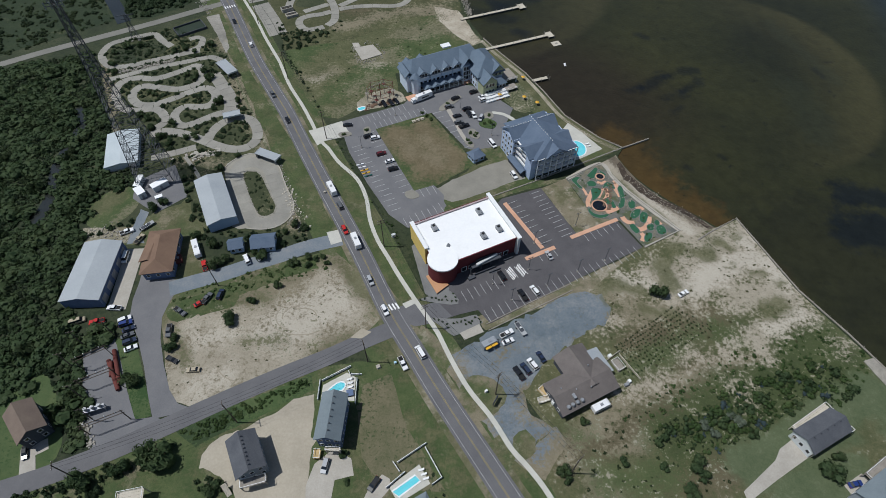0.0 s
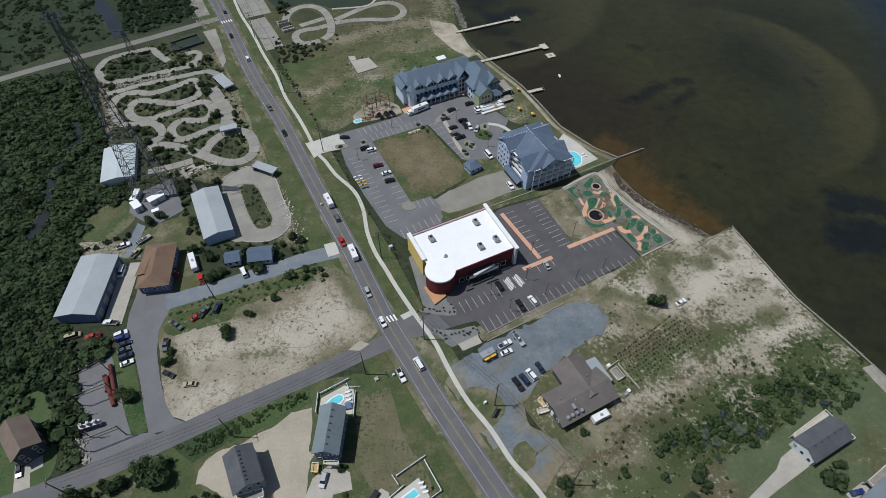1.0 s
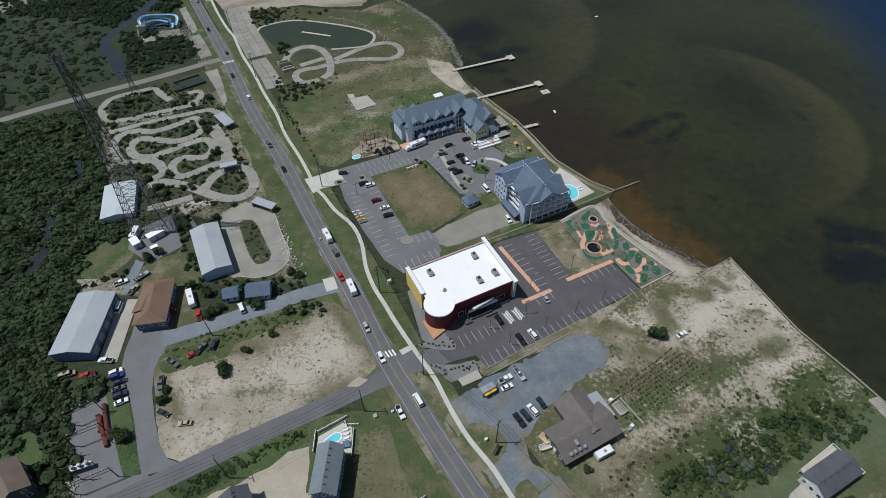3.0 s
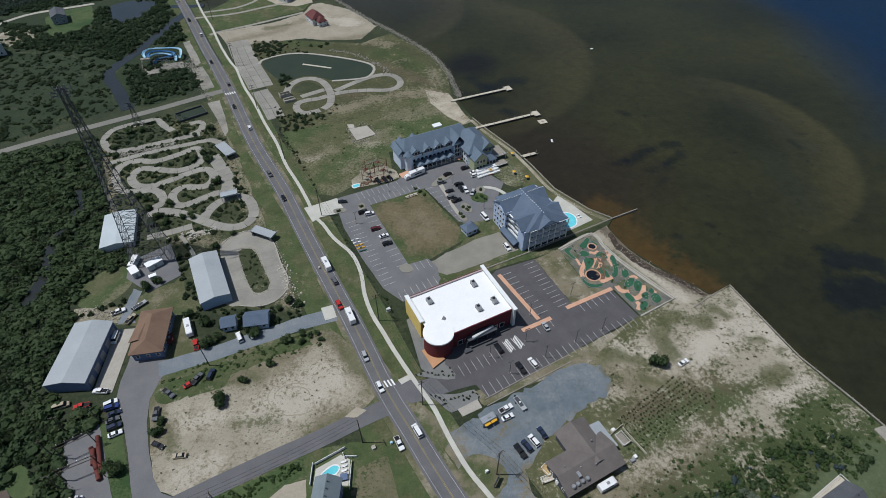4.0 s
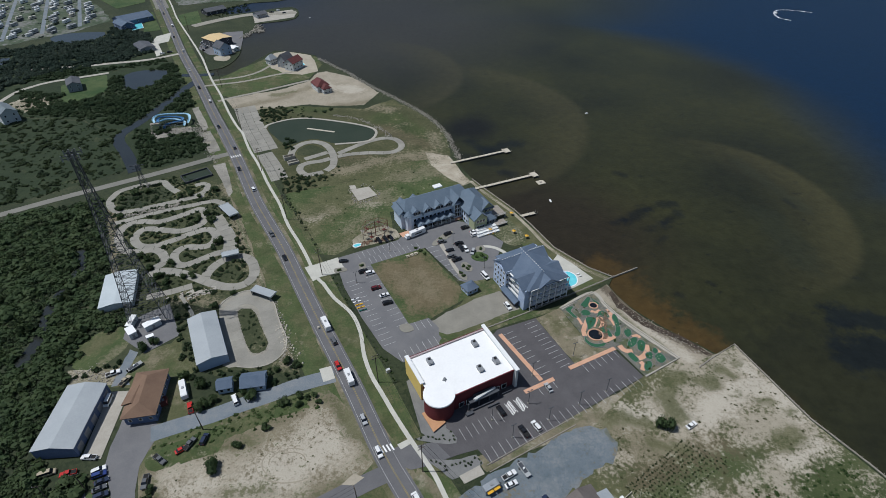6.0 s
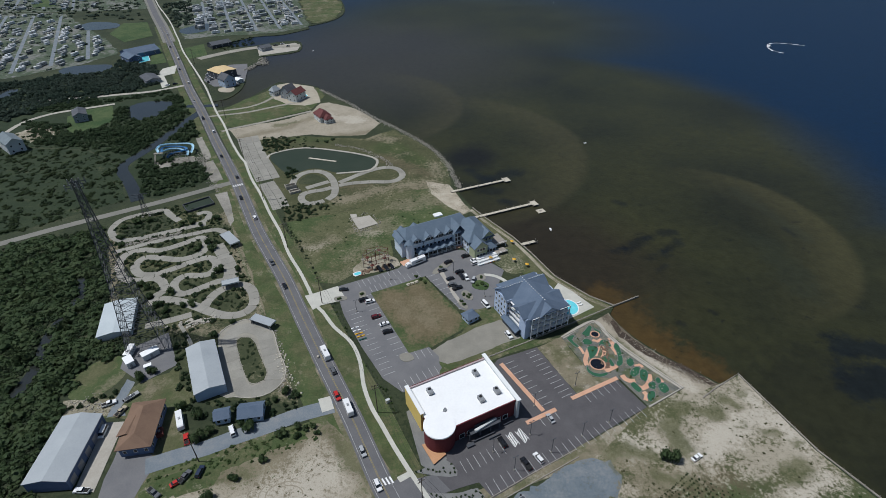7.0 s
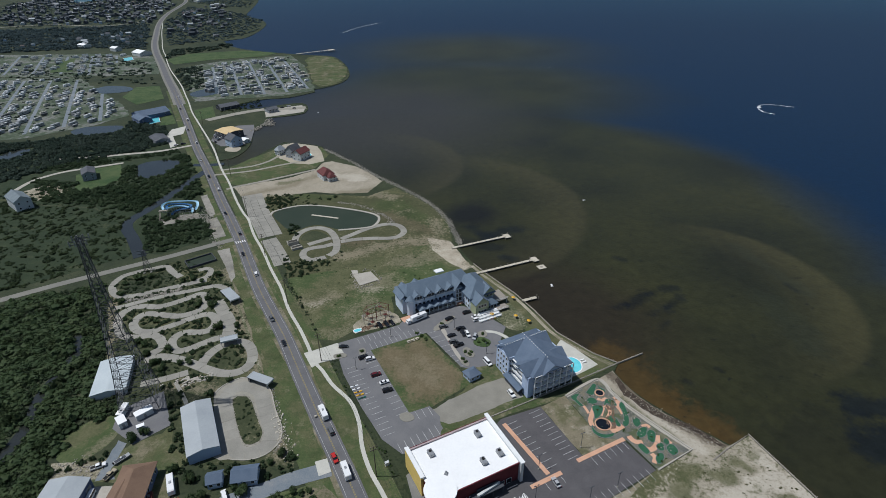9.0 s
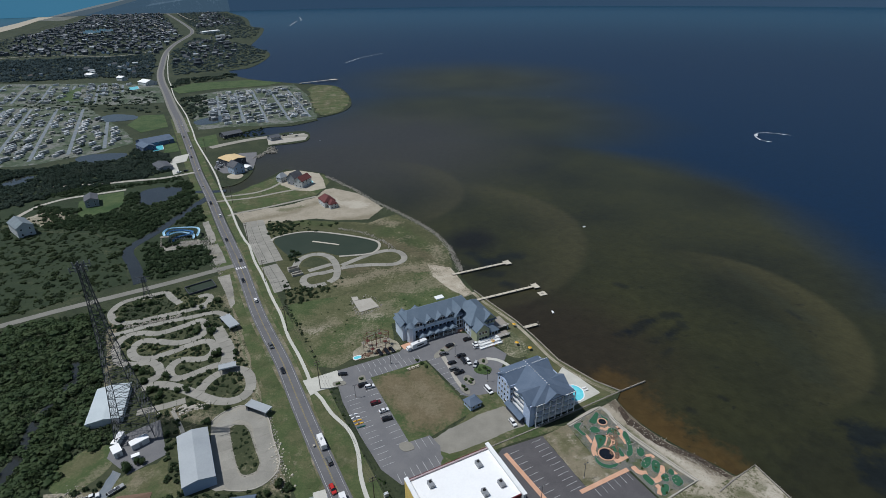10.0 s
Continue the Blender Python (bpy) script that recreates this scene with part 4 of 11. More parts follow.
def offset(points, d):
    out = []
    for i, p in enumerate(points):
        a, b = Vector(points[max(i - 1, 0)]), Vector(points[min(i + 1, len(points) - 1)])
        t = (b - a).normalized()
        out.append((p[0] - t.y * d, p[1] + t.x * d))
    return out


for side in (-3.1, 3.1):
    tagged(part("edge_line", sweep(offset(line, side), 0.07, 0.07, 0.1, 0.165), "paint_worn"), "white painted edge line", "road marking", "", "structure")
for side in (-0.17, 0.17):
    tagged(part("centre_line", sweep(offset(line, side), 0.07, 0.07, 0.1, 0.165), "paint_yellow"), "yellow painted centre line", "road marking", "", "structure")
road("side_street", [(-177.7, 27.5), (-150.1, 36.5), (-131.1, 42.9), (-120.7, 46.9), (-105.6, 53.6), (-90.0, 61.8), (-73.6, 70.5), (-56.0, 79.3), (-41.1, 86.2), (-28.6, 92.8), (-16.5, 98.6)], 6.6, 0.12, "asphalt", "narrow asphalt side street")
road("gravel_road", [(-106.7, 115.2), (-98.8, 118.3), (-86.5, 122.7), (-76.2, 127.4), (-65.6, 131.7), (-55.9, 136.1), (-42.3, 140.3)], 7.0, 0.11, "gravel", "blue-grey gravel side road")
road("cross_road", [(-326.0, 211.5), (-273.6, 248.5), (-253.0, 263.0), (-230.1, 278.2), (-204.2, 293.5), (-176.0, 310.2), (-148.8, 327.8), (-137.4, 334.8)], 5.6, 0.12, "lane_concrete", "worn grey concrete cross road")
road("footpath", [(41.1, 21.7), (32.9, 39.3), (26.9, 48.2), (22.0, 54.0), (16.2, 64.1), (9.0, 73.9), (3.3, 84.5), (-1.8, 95.8), (-5.6, 102.2), (-10.6, 110.0), (-17.2, 121.1), (-22.0, 130.0), (-27.3, 139.7), (-31.3, 150.6), (-34.2, 163.9), (-39.4, 175.6), (-48.9, 186.4), (-55.6, 196.7), (-60.2, 202.4), (-65.6, 214.3), (-73.1, 229.3), (-83.1, 247.3), (-91.8, 267.5), (-98.4, 280.2), (-105.5, 293.8), (-112.4, 308.4), (-119.7, 322.6), (-127.1, 336.1), (-133.8, 350.5), (-140.2, 364.9), (-146.7, 375.1), (-158.4, 396.8), (-168.2, 416.9), (-179.2, 440.1), (-192.8, 465.6), (-205.7, 491.9), (-221.7, 526.3), (-239.5, 561.0), (-254, 588), (-279, 634), (-303, 679), (-325.9, 727.5), (-345.9, 767.9), (-373.7, 824.5), (-403.5, 880.2), (-441.3, 948.3), (-478.1, 1020.5), (-523.9, 1117.0), (-560.9, 1191.5), (-618.8, 1321.5), (-688.4, 1480.8), (-772.2, 1680.2)], 1.7, 0.16, "pale_concrete", "winding pale concrete footpath", "pavement", step=3)
cover("mown_verge", ((0.05, 0.072, 0.026), (0.09, 0.108, 0.044)), [(OLIVE, 0.4, 1.6, 0.85, []), (TAN, -0.05, 1.8, 0.7, []), (LUSH, 0.2, 1.6, 0.7, [])], size=0.6)
for n, pts in (("verge", [(-61.5, 199.5), (-57.0, 196.7), (-48.6, 183.8), (-36.7, 169.1), (-31.0, 147.4), (-21.3, 126.6), (-12.1, 111.8), (-14.9, 109.2), (-20.7, 115.7), (-34.2, 142.8), (-50.1, 174.5)]),
               ("verge", [(-66.5, 210.9), (-74.2, 227.0), (-97.5, 271.2), (-110.5, 294.6), (-124.8, 320.3), (-121.7, 322.3), (-104.2, 288.6), (-82.6, 249.8), (-63.1, 214.3)]),
               ("verge", [(-81.1, 201.6), (-72.8, 201.6), (-51.7, 157.1), (-46.7, 147.4), (-51.4, 145.9), (-59.1, 157.1), (-70.2, 178.1)]),
               ("verge", [(-126.0, 282.6), (-118.8, 279.7), (-80.3, 212.2), (-76.0, 203.7), (-82.7, 202.4), (-97.8, 227.9), (-112.1, 257.6)]),
               ("verge", [(-8.1, 99.3), (-2.8, 94.6), (3.3, 84.5), (1.3, 81.2), (-3.8, 87.8), (-8.0, 93.9)]),
               ("verge", [(5.5, 73.9), (10.1, 79.1), (18.0, 77.6), (21.9, 71.9), (18.6, 66.4), (11.5, 62.9), (6.9, 67.5)]),
               ("verge", [(15.3, 54.8), (18.7, 58.8), (22.1, 54.8), (23.0, 51.0), (19.3, 47.0), (16.1, 49.6)]), ("verge", [(22.8, 57.6), (27.1, 60.3), (30.1, 57.0), (29.7, 53.1), (25.8, 50.5), (23.2, 53.1)])):
    patch(n, pts, 0.1, "mown_verge" if pts[0][0] < -10 else "shoulder_cover", "mown grass verge", "ground", smooth=True, jag=0.4)

for side in (-8.0, 7.5):
    road("verge", offset(spline(highway_line[12:20], step=8), side), 6.0, 0.05, "verge_grass", "mown grass verge along the highway", "ground", smooth=False)
for c, radii in (((-52.9, 103.0), (3.5, 5.0, 6.6, 8.0)), ((-68.0, 84.5), (4.0, 6.0, 8.0))):
    for k, r in enumerate(radii):
        ring = [(c[0] + (r * 1.5 + noise.noise(Vector((i, k, 1))) * 0.8) * math.cos(i * 0.2 + k), c[1] + (r + noise.noise(Vector((i, k, 5))) * 0.8) * math.sin(i * 0.2 + k)) for i in range(13)]
        tagged(part("wheel_track", sweep(ring, 0.22, 0.18, 0.0, 0.085), "track_sand"), "curved wheel track pressed in the sand", "track", "", "stuff")

# ---- main buildings ----
mat("white_membrane", (0.78, 0.78, 0.76), (0.86, 0.86, 0.85), scales=(1.0, 10), bump=0)
mat("grey_metal_roof", (0.30, 0.325, 0.34), (0.37, 0.395, 0.405), scales=(0.6, 12), rough=0.55, spec=0.4)
mat("white_metal_roof", (0.39, 0.44, 0.455), (0.49, 0.535, 0.545), scales=(0.6, 12), rough=0.55, spec=0.4)
mat("blue_shingle", (0.082, 0.115, 0.165), (0.122, 0.157, 0.21), scales=(0.35, 5))
mat("slate_shingle", (0.07, 0.075, 0.085), (0.11, 0.115, 0.125), scales=(0.35, 5))
mat("green_grey_roof", (0.14, 0.17, 0.185), (0.19, 0.225, 0.24), scales=(0.35, 5))
mat("brown_shingle", (0.14, 0.105, 0.085), (0.20, 0.155, 0.12), scales=(0.35, 5))
mat("taupe_shingle", (0.115, 0.10, 0.092), (0.16, 0.14, 0.128), scales=(0.35, 5))
mat("orange_shingle", (0.15, 0.095, 0.065), (0.21, 0.135, 0.09), scales=(0.35, 5))
mat("red_shingle", (0.10, 0.035, 0.034), (0.15, 0.05, 0.047), scales=(0.35, 5))
mat("tan_sheathing", (0.55, 0.40, 0.20), (0.66, 0.50, 0.28), scales=(0.6, 6))
mat("navy_wall", (0.09, 0.13, 0.22), (0.13, 0.175, 0.28), scales=(0.4, 5))
mat("blue_siding", (0.34, 0.43, 0.55), (0.40, 0.49, 0.60), scales=(0.4, 5))
mat("pale_siding", (0.50, 0.52, 0.52), (0.6, 0.62, 0.6), scales=(0.4, 5))
mat("sage_siding", (0.33, 0.36, 0.22), (0.42, 0.44, 0.28), scales=(0.4, 5))
mat("grey_siding", (0.24, 0.26, 0.28), (0.31, 0.33, 0.35), scales=(0.4, 5))
mat("dark_siding", (0.05, 0.055, 0.065), (0.08, 0.085, 0.095), scales=(0.4, 5))
mat("maroon_wall", (0.10, 0.018, 0.022), (0.15, 0.03, 0.034), scales=(0.5, 6))
mat("yellow_wall", (0.62, 0.45, 0.12), (0.72, 0.54, 0.18), scales=(0.5, 6))
mat("orange_paving", (0.40, 0.21, 0.10), (0.52, 0.29, 0.16), scales=(0.3, 4))
mat("salmon_concrete", (0.50, 0.28, 0.18), (0.62, 0.37, 0.25), scales=(0.4, 5))
mat("white_trim", (0.70, 0.71, 0.70), (0.79, 0.79, 0.77), scales=(0.3, 4), bump=0)
mat("glass_dark", (0.012, 0.015, 0.02), (0.02, 0.024, 0.03), scales=(0.5, 5), rough=0.08, spec=0.5, bump=0)
mat("grey_steel", (0.27, 0.28, 0.29), (0.36, 0.37, 0.38), scales=(0.3, 3), rough=0.5, metal=0.5)
mat("mauve_wall", (0.36, 0.29, 0.29), (0.46, 0.38, 0.38), scales=(0.5, 6))
mat("red_paving", (0.24, 0.10, 0.085), (0.33, 0.155, 0.13), scales=(0.4, 3))
mat("tower_steel", (0.055, 0.06, 0.065), (0.10, 0.105, 0.11), scales=(0.3, 3), rough=0.6, metal=0.2)
mat("rust_red", (0.09, 0.025, 0.02), (0.15, 0.045, 0.035), scales=(0.3, 3))
mat("weathered_wood", (0.20, 0.18, 0.15), (0.33, 0.30, 0.26), scales=(0.3, 3))
mat("pale_wood", (0.42, 0.38, 0.30), (0.55, 0.50, 0.41), scales=(0.3, 3))
mat("new_wood", (0.42, 0.30, 0.14), (0.52, 0.38, 0.19), scales=(0.3, 3))
mat("pole_wood", (0.07, 0.055, 0.045), (0.11, 0.09, 0.07), scales=(0.3, 3))
mat("cable_black", (0.02, 0.02, 0.02), (0.03, 0.03, 0.03), scales=(0.3, 3), bump=0)
mat("rubber", (0.012, 0.012, 0.012), (0.02, 0.02, 0.02), scales=(0.3, 3))
mat("turf_green", (0.022, 0.085, 0.045), (0.035, 0.115, 0.06), scales=(0.3, 5))
mat("slide_blue", (0.05, 0.16, 0.34), (0.08, 0.22, 0.42), rough=0.35, bump=0)
mat("pale_blue", (0.35, 0.55, 0.68), (0.45, 0.65, 0.75), rough=0.35, bump=0)
mat("camper_cream", (0.52, 0.48, 0.40), (0.6, 0.56, 0.47), rough=0.4, bump=0)
mat("camper_grey", (0.30, 0.31, 0.31), (0.38, 0.39, 0.39), rough=0.4, bump=0)
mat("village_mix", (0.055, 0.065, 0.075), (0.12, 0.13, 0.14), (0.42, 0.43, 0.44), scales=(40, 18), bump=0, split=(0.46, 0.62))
mat("camper_mix", (0.08, 0.085, 0.09), (0.26, 0.27, 0.27), (0.6, 0.6, 0.58), scales=(20, 9), bump=0, split=(0.42, 0.56))
mat("foam", (0.06, 0.09, 0.11), (0.3, 0.33, 0.35), (0.8, 0.82, 0.83), scales=(1.0, 6), split=(0.4, 0.6))
mat("wrack", (0.03, 0.022, 0.016), (0.065, 0.048, 0.034), (0.2, 0.17, 0.13), scales=(0.8, 3), split=(0.4, 0.72))
mat("stone", (0.20, 0.185, 0.155), (0.34, 0.315, 0.265), scales=(0.4, 3))
mat("black_water", (0.008, 0.01, 0.014), (0.012, 0.015, 0.02), scales=(0.5, 5), rough=0.1, spec=0.5, bump=0.05)

WINDOWS = {}


def piece(name, mesh, parent, x, y, z, rz=0.0, label=""):
    ob = new(name, mesh)
    ob.parent = parent
    ob.matrix_basis = pose(x, y, z, 0, 0, rz)
    return tagged(ob, label)


def mesh_of(name, bm, *materials):
    me = bpy.data.meshes.new(name)
    bm.to_mesh(me)
    bm.free()
    for key in materials:
        me.materials.append(M[key])
    return me


def window(parent, x, y, z, rz, w=1.1, h=1.3):
    """A framed window on a wall that faces local -y of the turn rz."""
    key = (w, h)
    if key not in WINDOWS:
        f = boxes((-w / 2 - 0.12, w / 2 + 0.12, -0.06, 0.04, -0.12, 0.0), (-w / 2 - 0.12, w / 2 + 0.12, -0.06, 0.04, h, h + 0.12),
                  (-w / 2 - 0.12, -w / 2, -0.06, 0.04, 0, h), (w / 2, w / 2 + 0.12, -0.06, 0.04, 0, h))
        WINDOWS[key] = mesh_of("window", f, "white_trim"), mesh_of("pane", boxes((-w / 2, w / 2, -0.025, 0.03, 0, h)), "glass_dark")
    ob = piece("window", WINDOWS[key][0], parent, x, y, z, rz)
    piece("pane", WINDOWS[key][1], ob, 0, 0, 0)
    return ob


def row_of_windows(parent, length, face, z, count, rz, w=1.1, h=1.3, middle=(0, 0)):
    """count windows along a wall of that length, face metres from the middle, looking along rz - 90."""
    c, s = math.cos(radians(rz)), math.sin(radians(rz))
    for i in range(count):
        t = ((i + 0.5) / count - 0.5) * length
        x, y = middle[0] + t * c + face * s, middle[1] + t * s - face * c
        window(parent, x, y, z, rz, w, h)


def gable_bm(L, W, eave, ridge, over=0.5, thick=0.25, hip=0.0, x0=0.0, y0=0.0, turn=False, bm=None):
    """A pitched roof with its ridge along x (or y, turned); hip: how far the ridge stops short of each end."""
    bm = bm or bmesh.new()
    a, b = L / 2 + over, W / 2 + over
    drop = (ridge - eave) / (W / 2) * over
    lo = eave - drop

    def at(x, y, z):
        return bm.verts.new((x0 + (y if turn else x), y0 + (-x if turn else y), z))

    rows = []
    for dz in (0.0, thick):
        rows.append([at(-a, -b, lo + dz), at(a, -b, lo + dz), at(a, b, lo + dz), at(-a, b, lo + dz), at(-a + (hip + over if hip else 0), 0, ridge + dz), at(a - (hip + over if hip else 0), 0, ridge + dz)])
    q, p = rows
    for r, flip in ((p, False), (q, True)):
        for face in ((0, 1, 5, 4), (2, 3, 4, 5)) + (((1, 2, 5), (3, 0, 4)) if hip else ()):
            f = [r[i] for i in face]
            bm.faces.new(f[::-1] if flip else f)
    for i, j in (((0, 1), (1, 2), (2, 3), (3, 0)) if hip else ((0, 1), (1, 5), (5, 2), (2, 3), (3, 4), (4, 0))):
        bm.faces.new((q[i], q[j], p[j], p[i]))
    return bm


def wall_bm(L, W, z0, eave, ridge=None, x0=0.0, y0=0.0, turn=False, bm=None):
    """A solid wall block, with gable ends up to the ridge where one is given."""
    bm = bm or bmesh.new()
    if ridge is None:
        box(bm, x0 - L / 2, x0 + L / 2, y0 - W / 2, y0 + W / 2, z0, eave)
        return bm

    def at(x, y, z):
        return bm.verts.new((x0 + (y if turn else x), y0 + (-x if turn else y), z))

    ends = [[at(x, -W / 2, z0), at(x, W / 2, z0), at(x, W / 2, eave), at(x, 0, ridge), at(x, -W / 2, eave)] for x in (-L / 2, L / 2)]
    bm.faces.new(ends[0][::-1])
    bm.faces.new(ends[1])
    for i in range(5):
        j = (i + 1) % 5
        bm.faces.new((ends[0][i], ends[0][j], ends[1][j], ends[1][i]))
    bmesh.ops.recalc_face_normals(bm, faces=bm.faces[:])
    return bm


def house(name, label, corners, eave, ridge, wall_material, roof_material, hip=0.0, over=0.5, floors=1, per=(4, 2), z0=0.0, category="house", vents=0, group=""):
    """A pitched-roof building on a rectangle; its ridge runs along the longer side."""
    x, y, rz, L, W = rect(*corners)
    if W > L:
        L, W, rz = W, L, rz + 90
    ob = thing(name, label, category, x, y, 0, rz, group)
    c, s = math.cos(radians(rz)), math.sin(radians(rz))
    keep_clear([(x + c * a - s * b, y + s * a + c * b) for a, b in ((-L / 2 - 1, -W / 2 - 1), (L / 2 + 1, -W / 2 - 1), (L / 2 + 1, W / 2 + 1), (-L / 2 - 1, W / 2 + 1))])
    part("wall", wall_bm(L, W, z0 - 0.2 if z0 == 0 else z0, eave, None if hip else ridge - 0.05), wall_material, ob)
    part("roof", gable_bm(L, W, eave, ridge, over, hip=hip), roof_material, ob)
    storey = (eave - z0) / floors
    for k in range(floors):
        z = z0 + storey * k + storey * 0.35
        h = min(1.4, storey * 0.45)
        row_of_windows(ob, L, W / 2, z, per[0], 0, h=h)
        row_of_windows(ob, L, W / 2, z, per[0], 180, h=h)
        row_of_windows(ob, W, L / 2, z, per[1], 90, h=h)
        row_of_windows(ob, W, L / 2, z, per[1], -90, h=h)
    for i in range(vents):
        bm = boxes((-0.18, 0.18, -0.18, 0.18, -0.2, 0.3))
        v = part("roof_vent", bm, "dark_siding", ob)
        v.location = (((i + 0.5) / vents - 0.5) * (L - 2 * hip) * 0.9, -W * 0.06, ridge + 0.1)
    return ob


# the amusement building with its round corner
AX, AY, AR = -12.4, 140.1, 25.5
white = thing("amusement_building", "flat white-roofed amusement hall with maroon walls and round corner tower", "building", AX, AY, 0, AR)
L, W = 35.4, 24.2
part("wall", boxes((0.4, L - 0.4, -W + 0.4, -0.4, -0.2, 8.9)), "maroon_wall", white)
part("roof", boxes((0.4, L - 0.4, -W + 0.6, -0.6, 8.9, 9.2)), "white_membrane", white, "white membrane roof")
part("back_parapet", boxes((0.6, L - 0.6, -0.6, 0.0, -0.2, 9.9)), "mauve_wall", white, "mauve back parapet")
part("back_coping", boxes((0.6, L - 0.6, 0.004, 0.22, 9.5, 10.0)), "maroon_wall", white, "maroon edge of the back parapet")
part("front_parapet", boxes((9.0, L - 0.5, -W, -W + 0.4, 8.6, 9.5)), "maroon_wall", white, "maroon front parapet")
part("end_wall", boxes((-0.6, 0.4, -14.0, 0.8, -0.2, 10.0)), "yellow_wall", white, "yellow end wall")
part("end_coping", boxes((-0.75, 0.9, -14.2, 1.0, 10.0, 10.4)), "white_trim", white, "white coping")
part("end_wall", boxes((L - 0.6, L + 0.5, -W - 1.2, 1.2, -0.2, 10.3)), "pale_siding", white, "pale end wall")
part("end_coping", boxes((L - 0.8, L + 0.8, -W - 1.5, 1.5, 10.3, 10.7)), "white_trim", white, "white coping")
bm = bmesh.new()
cylinder(bm, 3.8, -20.8, -0.2, 8.9, 5.75, sides=48)
part("corner_tower", bm, "maroon_wall", white, "round maroon corner tower")
bm = bmesh.new()
cylinder(bm, 3.8, -20.8, 8.9, 9.5, 6.0, sides=48)
part("tower_cap", bm, "white_membrane", white, "round white tower roof")
part("entrance_canopy", boxes((14.0, 27.0, -W - 2.4, -W, 3.7, 4.1)), "dark_siding", white, "dark entrance canopy")
bm = bmesh.new()
prism(bm, [(16.0, -W - 1.9), (16.5, -W - 2.3), (26.0, -W - 0.9), (26.0, -W - 0.3), (16.0, -W - 1.3)], 4.1, 5.0)
sign = part("canopy_sign", bm, "pale_siding", white, "pale slanted sign over the entrance")
part("sign_band", boxes((16.6, 25.4, -W - 0.28, -W - 0.1, 4.3, 5.4)), "dark_siding", sign)
for x in (13.5, 18.0, 22.5, 26.5):
    part("canopy_post", boxes((x - 0.2, x + 0.2, -W - 2.3, -W - 2.0, 0, 3.7)), "dark_siding", white)
part("low_annex", boxes((11.5, 14.5, -W - 4.6, -W - 3.2, 0, 0.9), (14.8, 24.0, -W - 3.4, -W - 2.9, 0, 1.0), (20.5, 25.5, -W - 5.0, -W - 4.5, 0, 0.9), (28.5, 33.0, -W - 2.2, -W - 1.7, 0, 0.9)), "dark_siding", white, "dark low ramp walls")
row_of_windows(white, 22, W, 1.0, 7, 0, 2.0, 2.4, (21, 0))
for x, y in ((7.3, -5.6), (27.6, -5.6), (30.6, -17.2), (23.2, -17.8)):
    unit = thing("rooftop_unit", "grey metal air-conditioning unit on a white roof", "air conditioner", *(Matrix.Translation((AX, AY, 0)) @ Matrix.Rotation(radians(AR), 4, "Z") @ Vector((x, y, 9.22))), AR, "rooftop units")
    part("casing", boxes((-0.9, 0.9, -1.5, 1.5, 0.15, 1.5)), "grey_steel", unit)
    bm = bmesh.new()
    cylinder(bm, 0, 0.5, 1.5, 1.62, 0.6, sides=12)
    part("fan_grille", bm, "rubber", unit)
    part("base_frame", boxes((-0.95, 0.95, -1.55, 1.55, 0, 0.15)), "dark_siding", unit)
cone = thing("roof_vent", "grey metal vent hood on a white roof", "vent", *(Matrix.Translation((AX, AY, 0)) @ Matrix.Rotation(radians(AR), 4, "Z") @ Vector((8.6, -15.8, 9.22))), AR)
bm = bmesh.new()
cylinder(bm, 0, 0, 0, 1.6, 1.0, 0.15, sides=4)
part("hood", bm, "grey_steel", cone)
patch("brick_terrace", [(-6.7, 120.8), (-2.5, 122.6), (2.3, 116.7), (-2.3, 112.6)], 0.9, "orange_paving", "orange-brown paved terrace", "pavement")


# ---- hotel by the pool ----
def railing(parent, x0, x1, y, z, rz=0.0):
    bm = boxes((x0, x1, y - 0.04, y + 0.04, z + 0.95, z + 1.05), (x0, x1, y - 0.03, y + 0.03, z + 0.1, z + 0.16))
    n = max(2, int((x1 - x0) / 0.6))
    for i in range(n + 1):
        x = x0 + (x1 - x0) * i / n
        box(bm, x - 0.03, x + 0.03, y - 0.03, y + 0.03, z, z + 1.0)
    return part("railing", bm, "white_trim", parent)


def balconies(parent, x0, x1, y, floors, storey, out=1.8, bays=5, first=0.0):
    """Storeys of balconies on a front that faces -y."""
    for k in range(floors):
        z = first + k * storey
        part("balcony", boxes((x0, x1, y - out, y, z + storey - 0.2, z + storey)), "white_trim", parent)
        railing(parent, x0, x1, y - out + 0.06, z)
        for i in range(bays):
            x = x0 + (x1 - x0) * (i + 0.5) / bays
            window(parent, x, y, z + 0.15, 0, (x1 - x0) / bays * 0.55, 2.1)
    for i in range(bays + 1):
        x = x0 + (x1 - x0) * i / bays
        part("column", boxes((x - 0.16, x + 0.16, y - out, y - out + 0.32, 0, first + floors * storey)), "white_trim", parent)


mat("inn_siding", (0.36, 0.44, 0.58), (0.43, 0.51, 0.65), scales=(0.4, 5))
inn = thing("hotel", "four-storey blue-grey hotel with white balconies and blue shingle roof", "hotel", 42.8, 176.3, 0, 25.5)
part("wall", boxes((-1.5, 20.0, 0.6, 26.5, -0.2, 12.2)), "inn_siding", inn)
part("stair_wing", boxes((-4.6, -1.5, 14.5, 25.0, -0.2, 12.6)), "inn_siding", inn, "blue corner wing")
part("stair_wing", boxes((-3.6, -1.5, 0.2, 5.0, -0.2, 11.6)), "inn_siding", inn, "blue corner bay")
part("roof", gable_bm(27.0, 20.6, 12.2, 16.4, 0.8, hip=5.0, x0=8.6, y0=13.4, turn=True), "blue_shingle", inn)
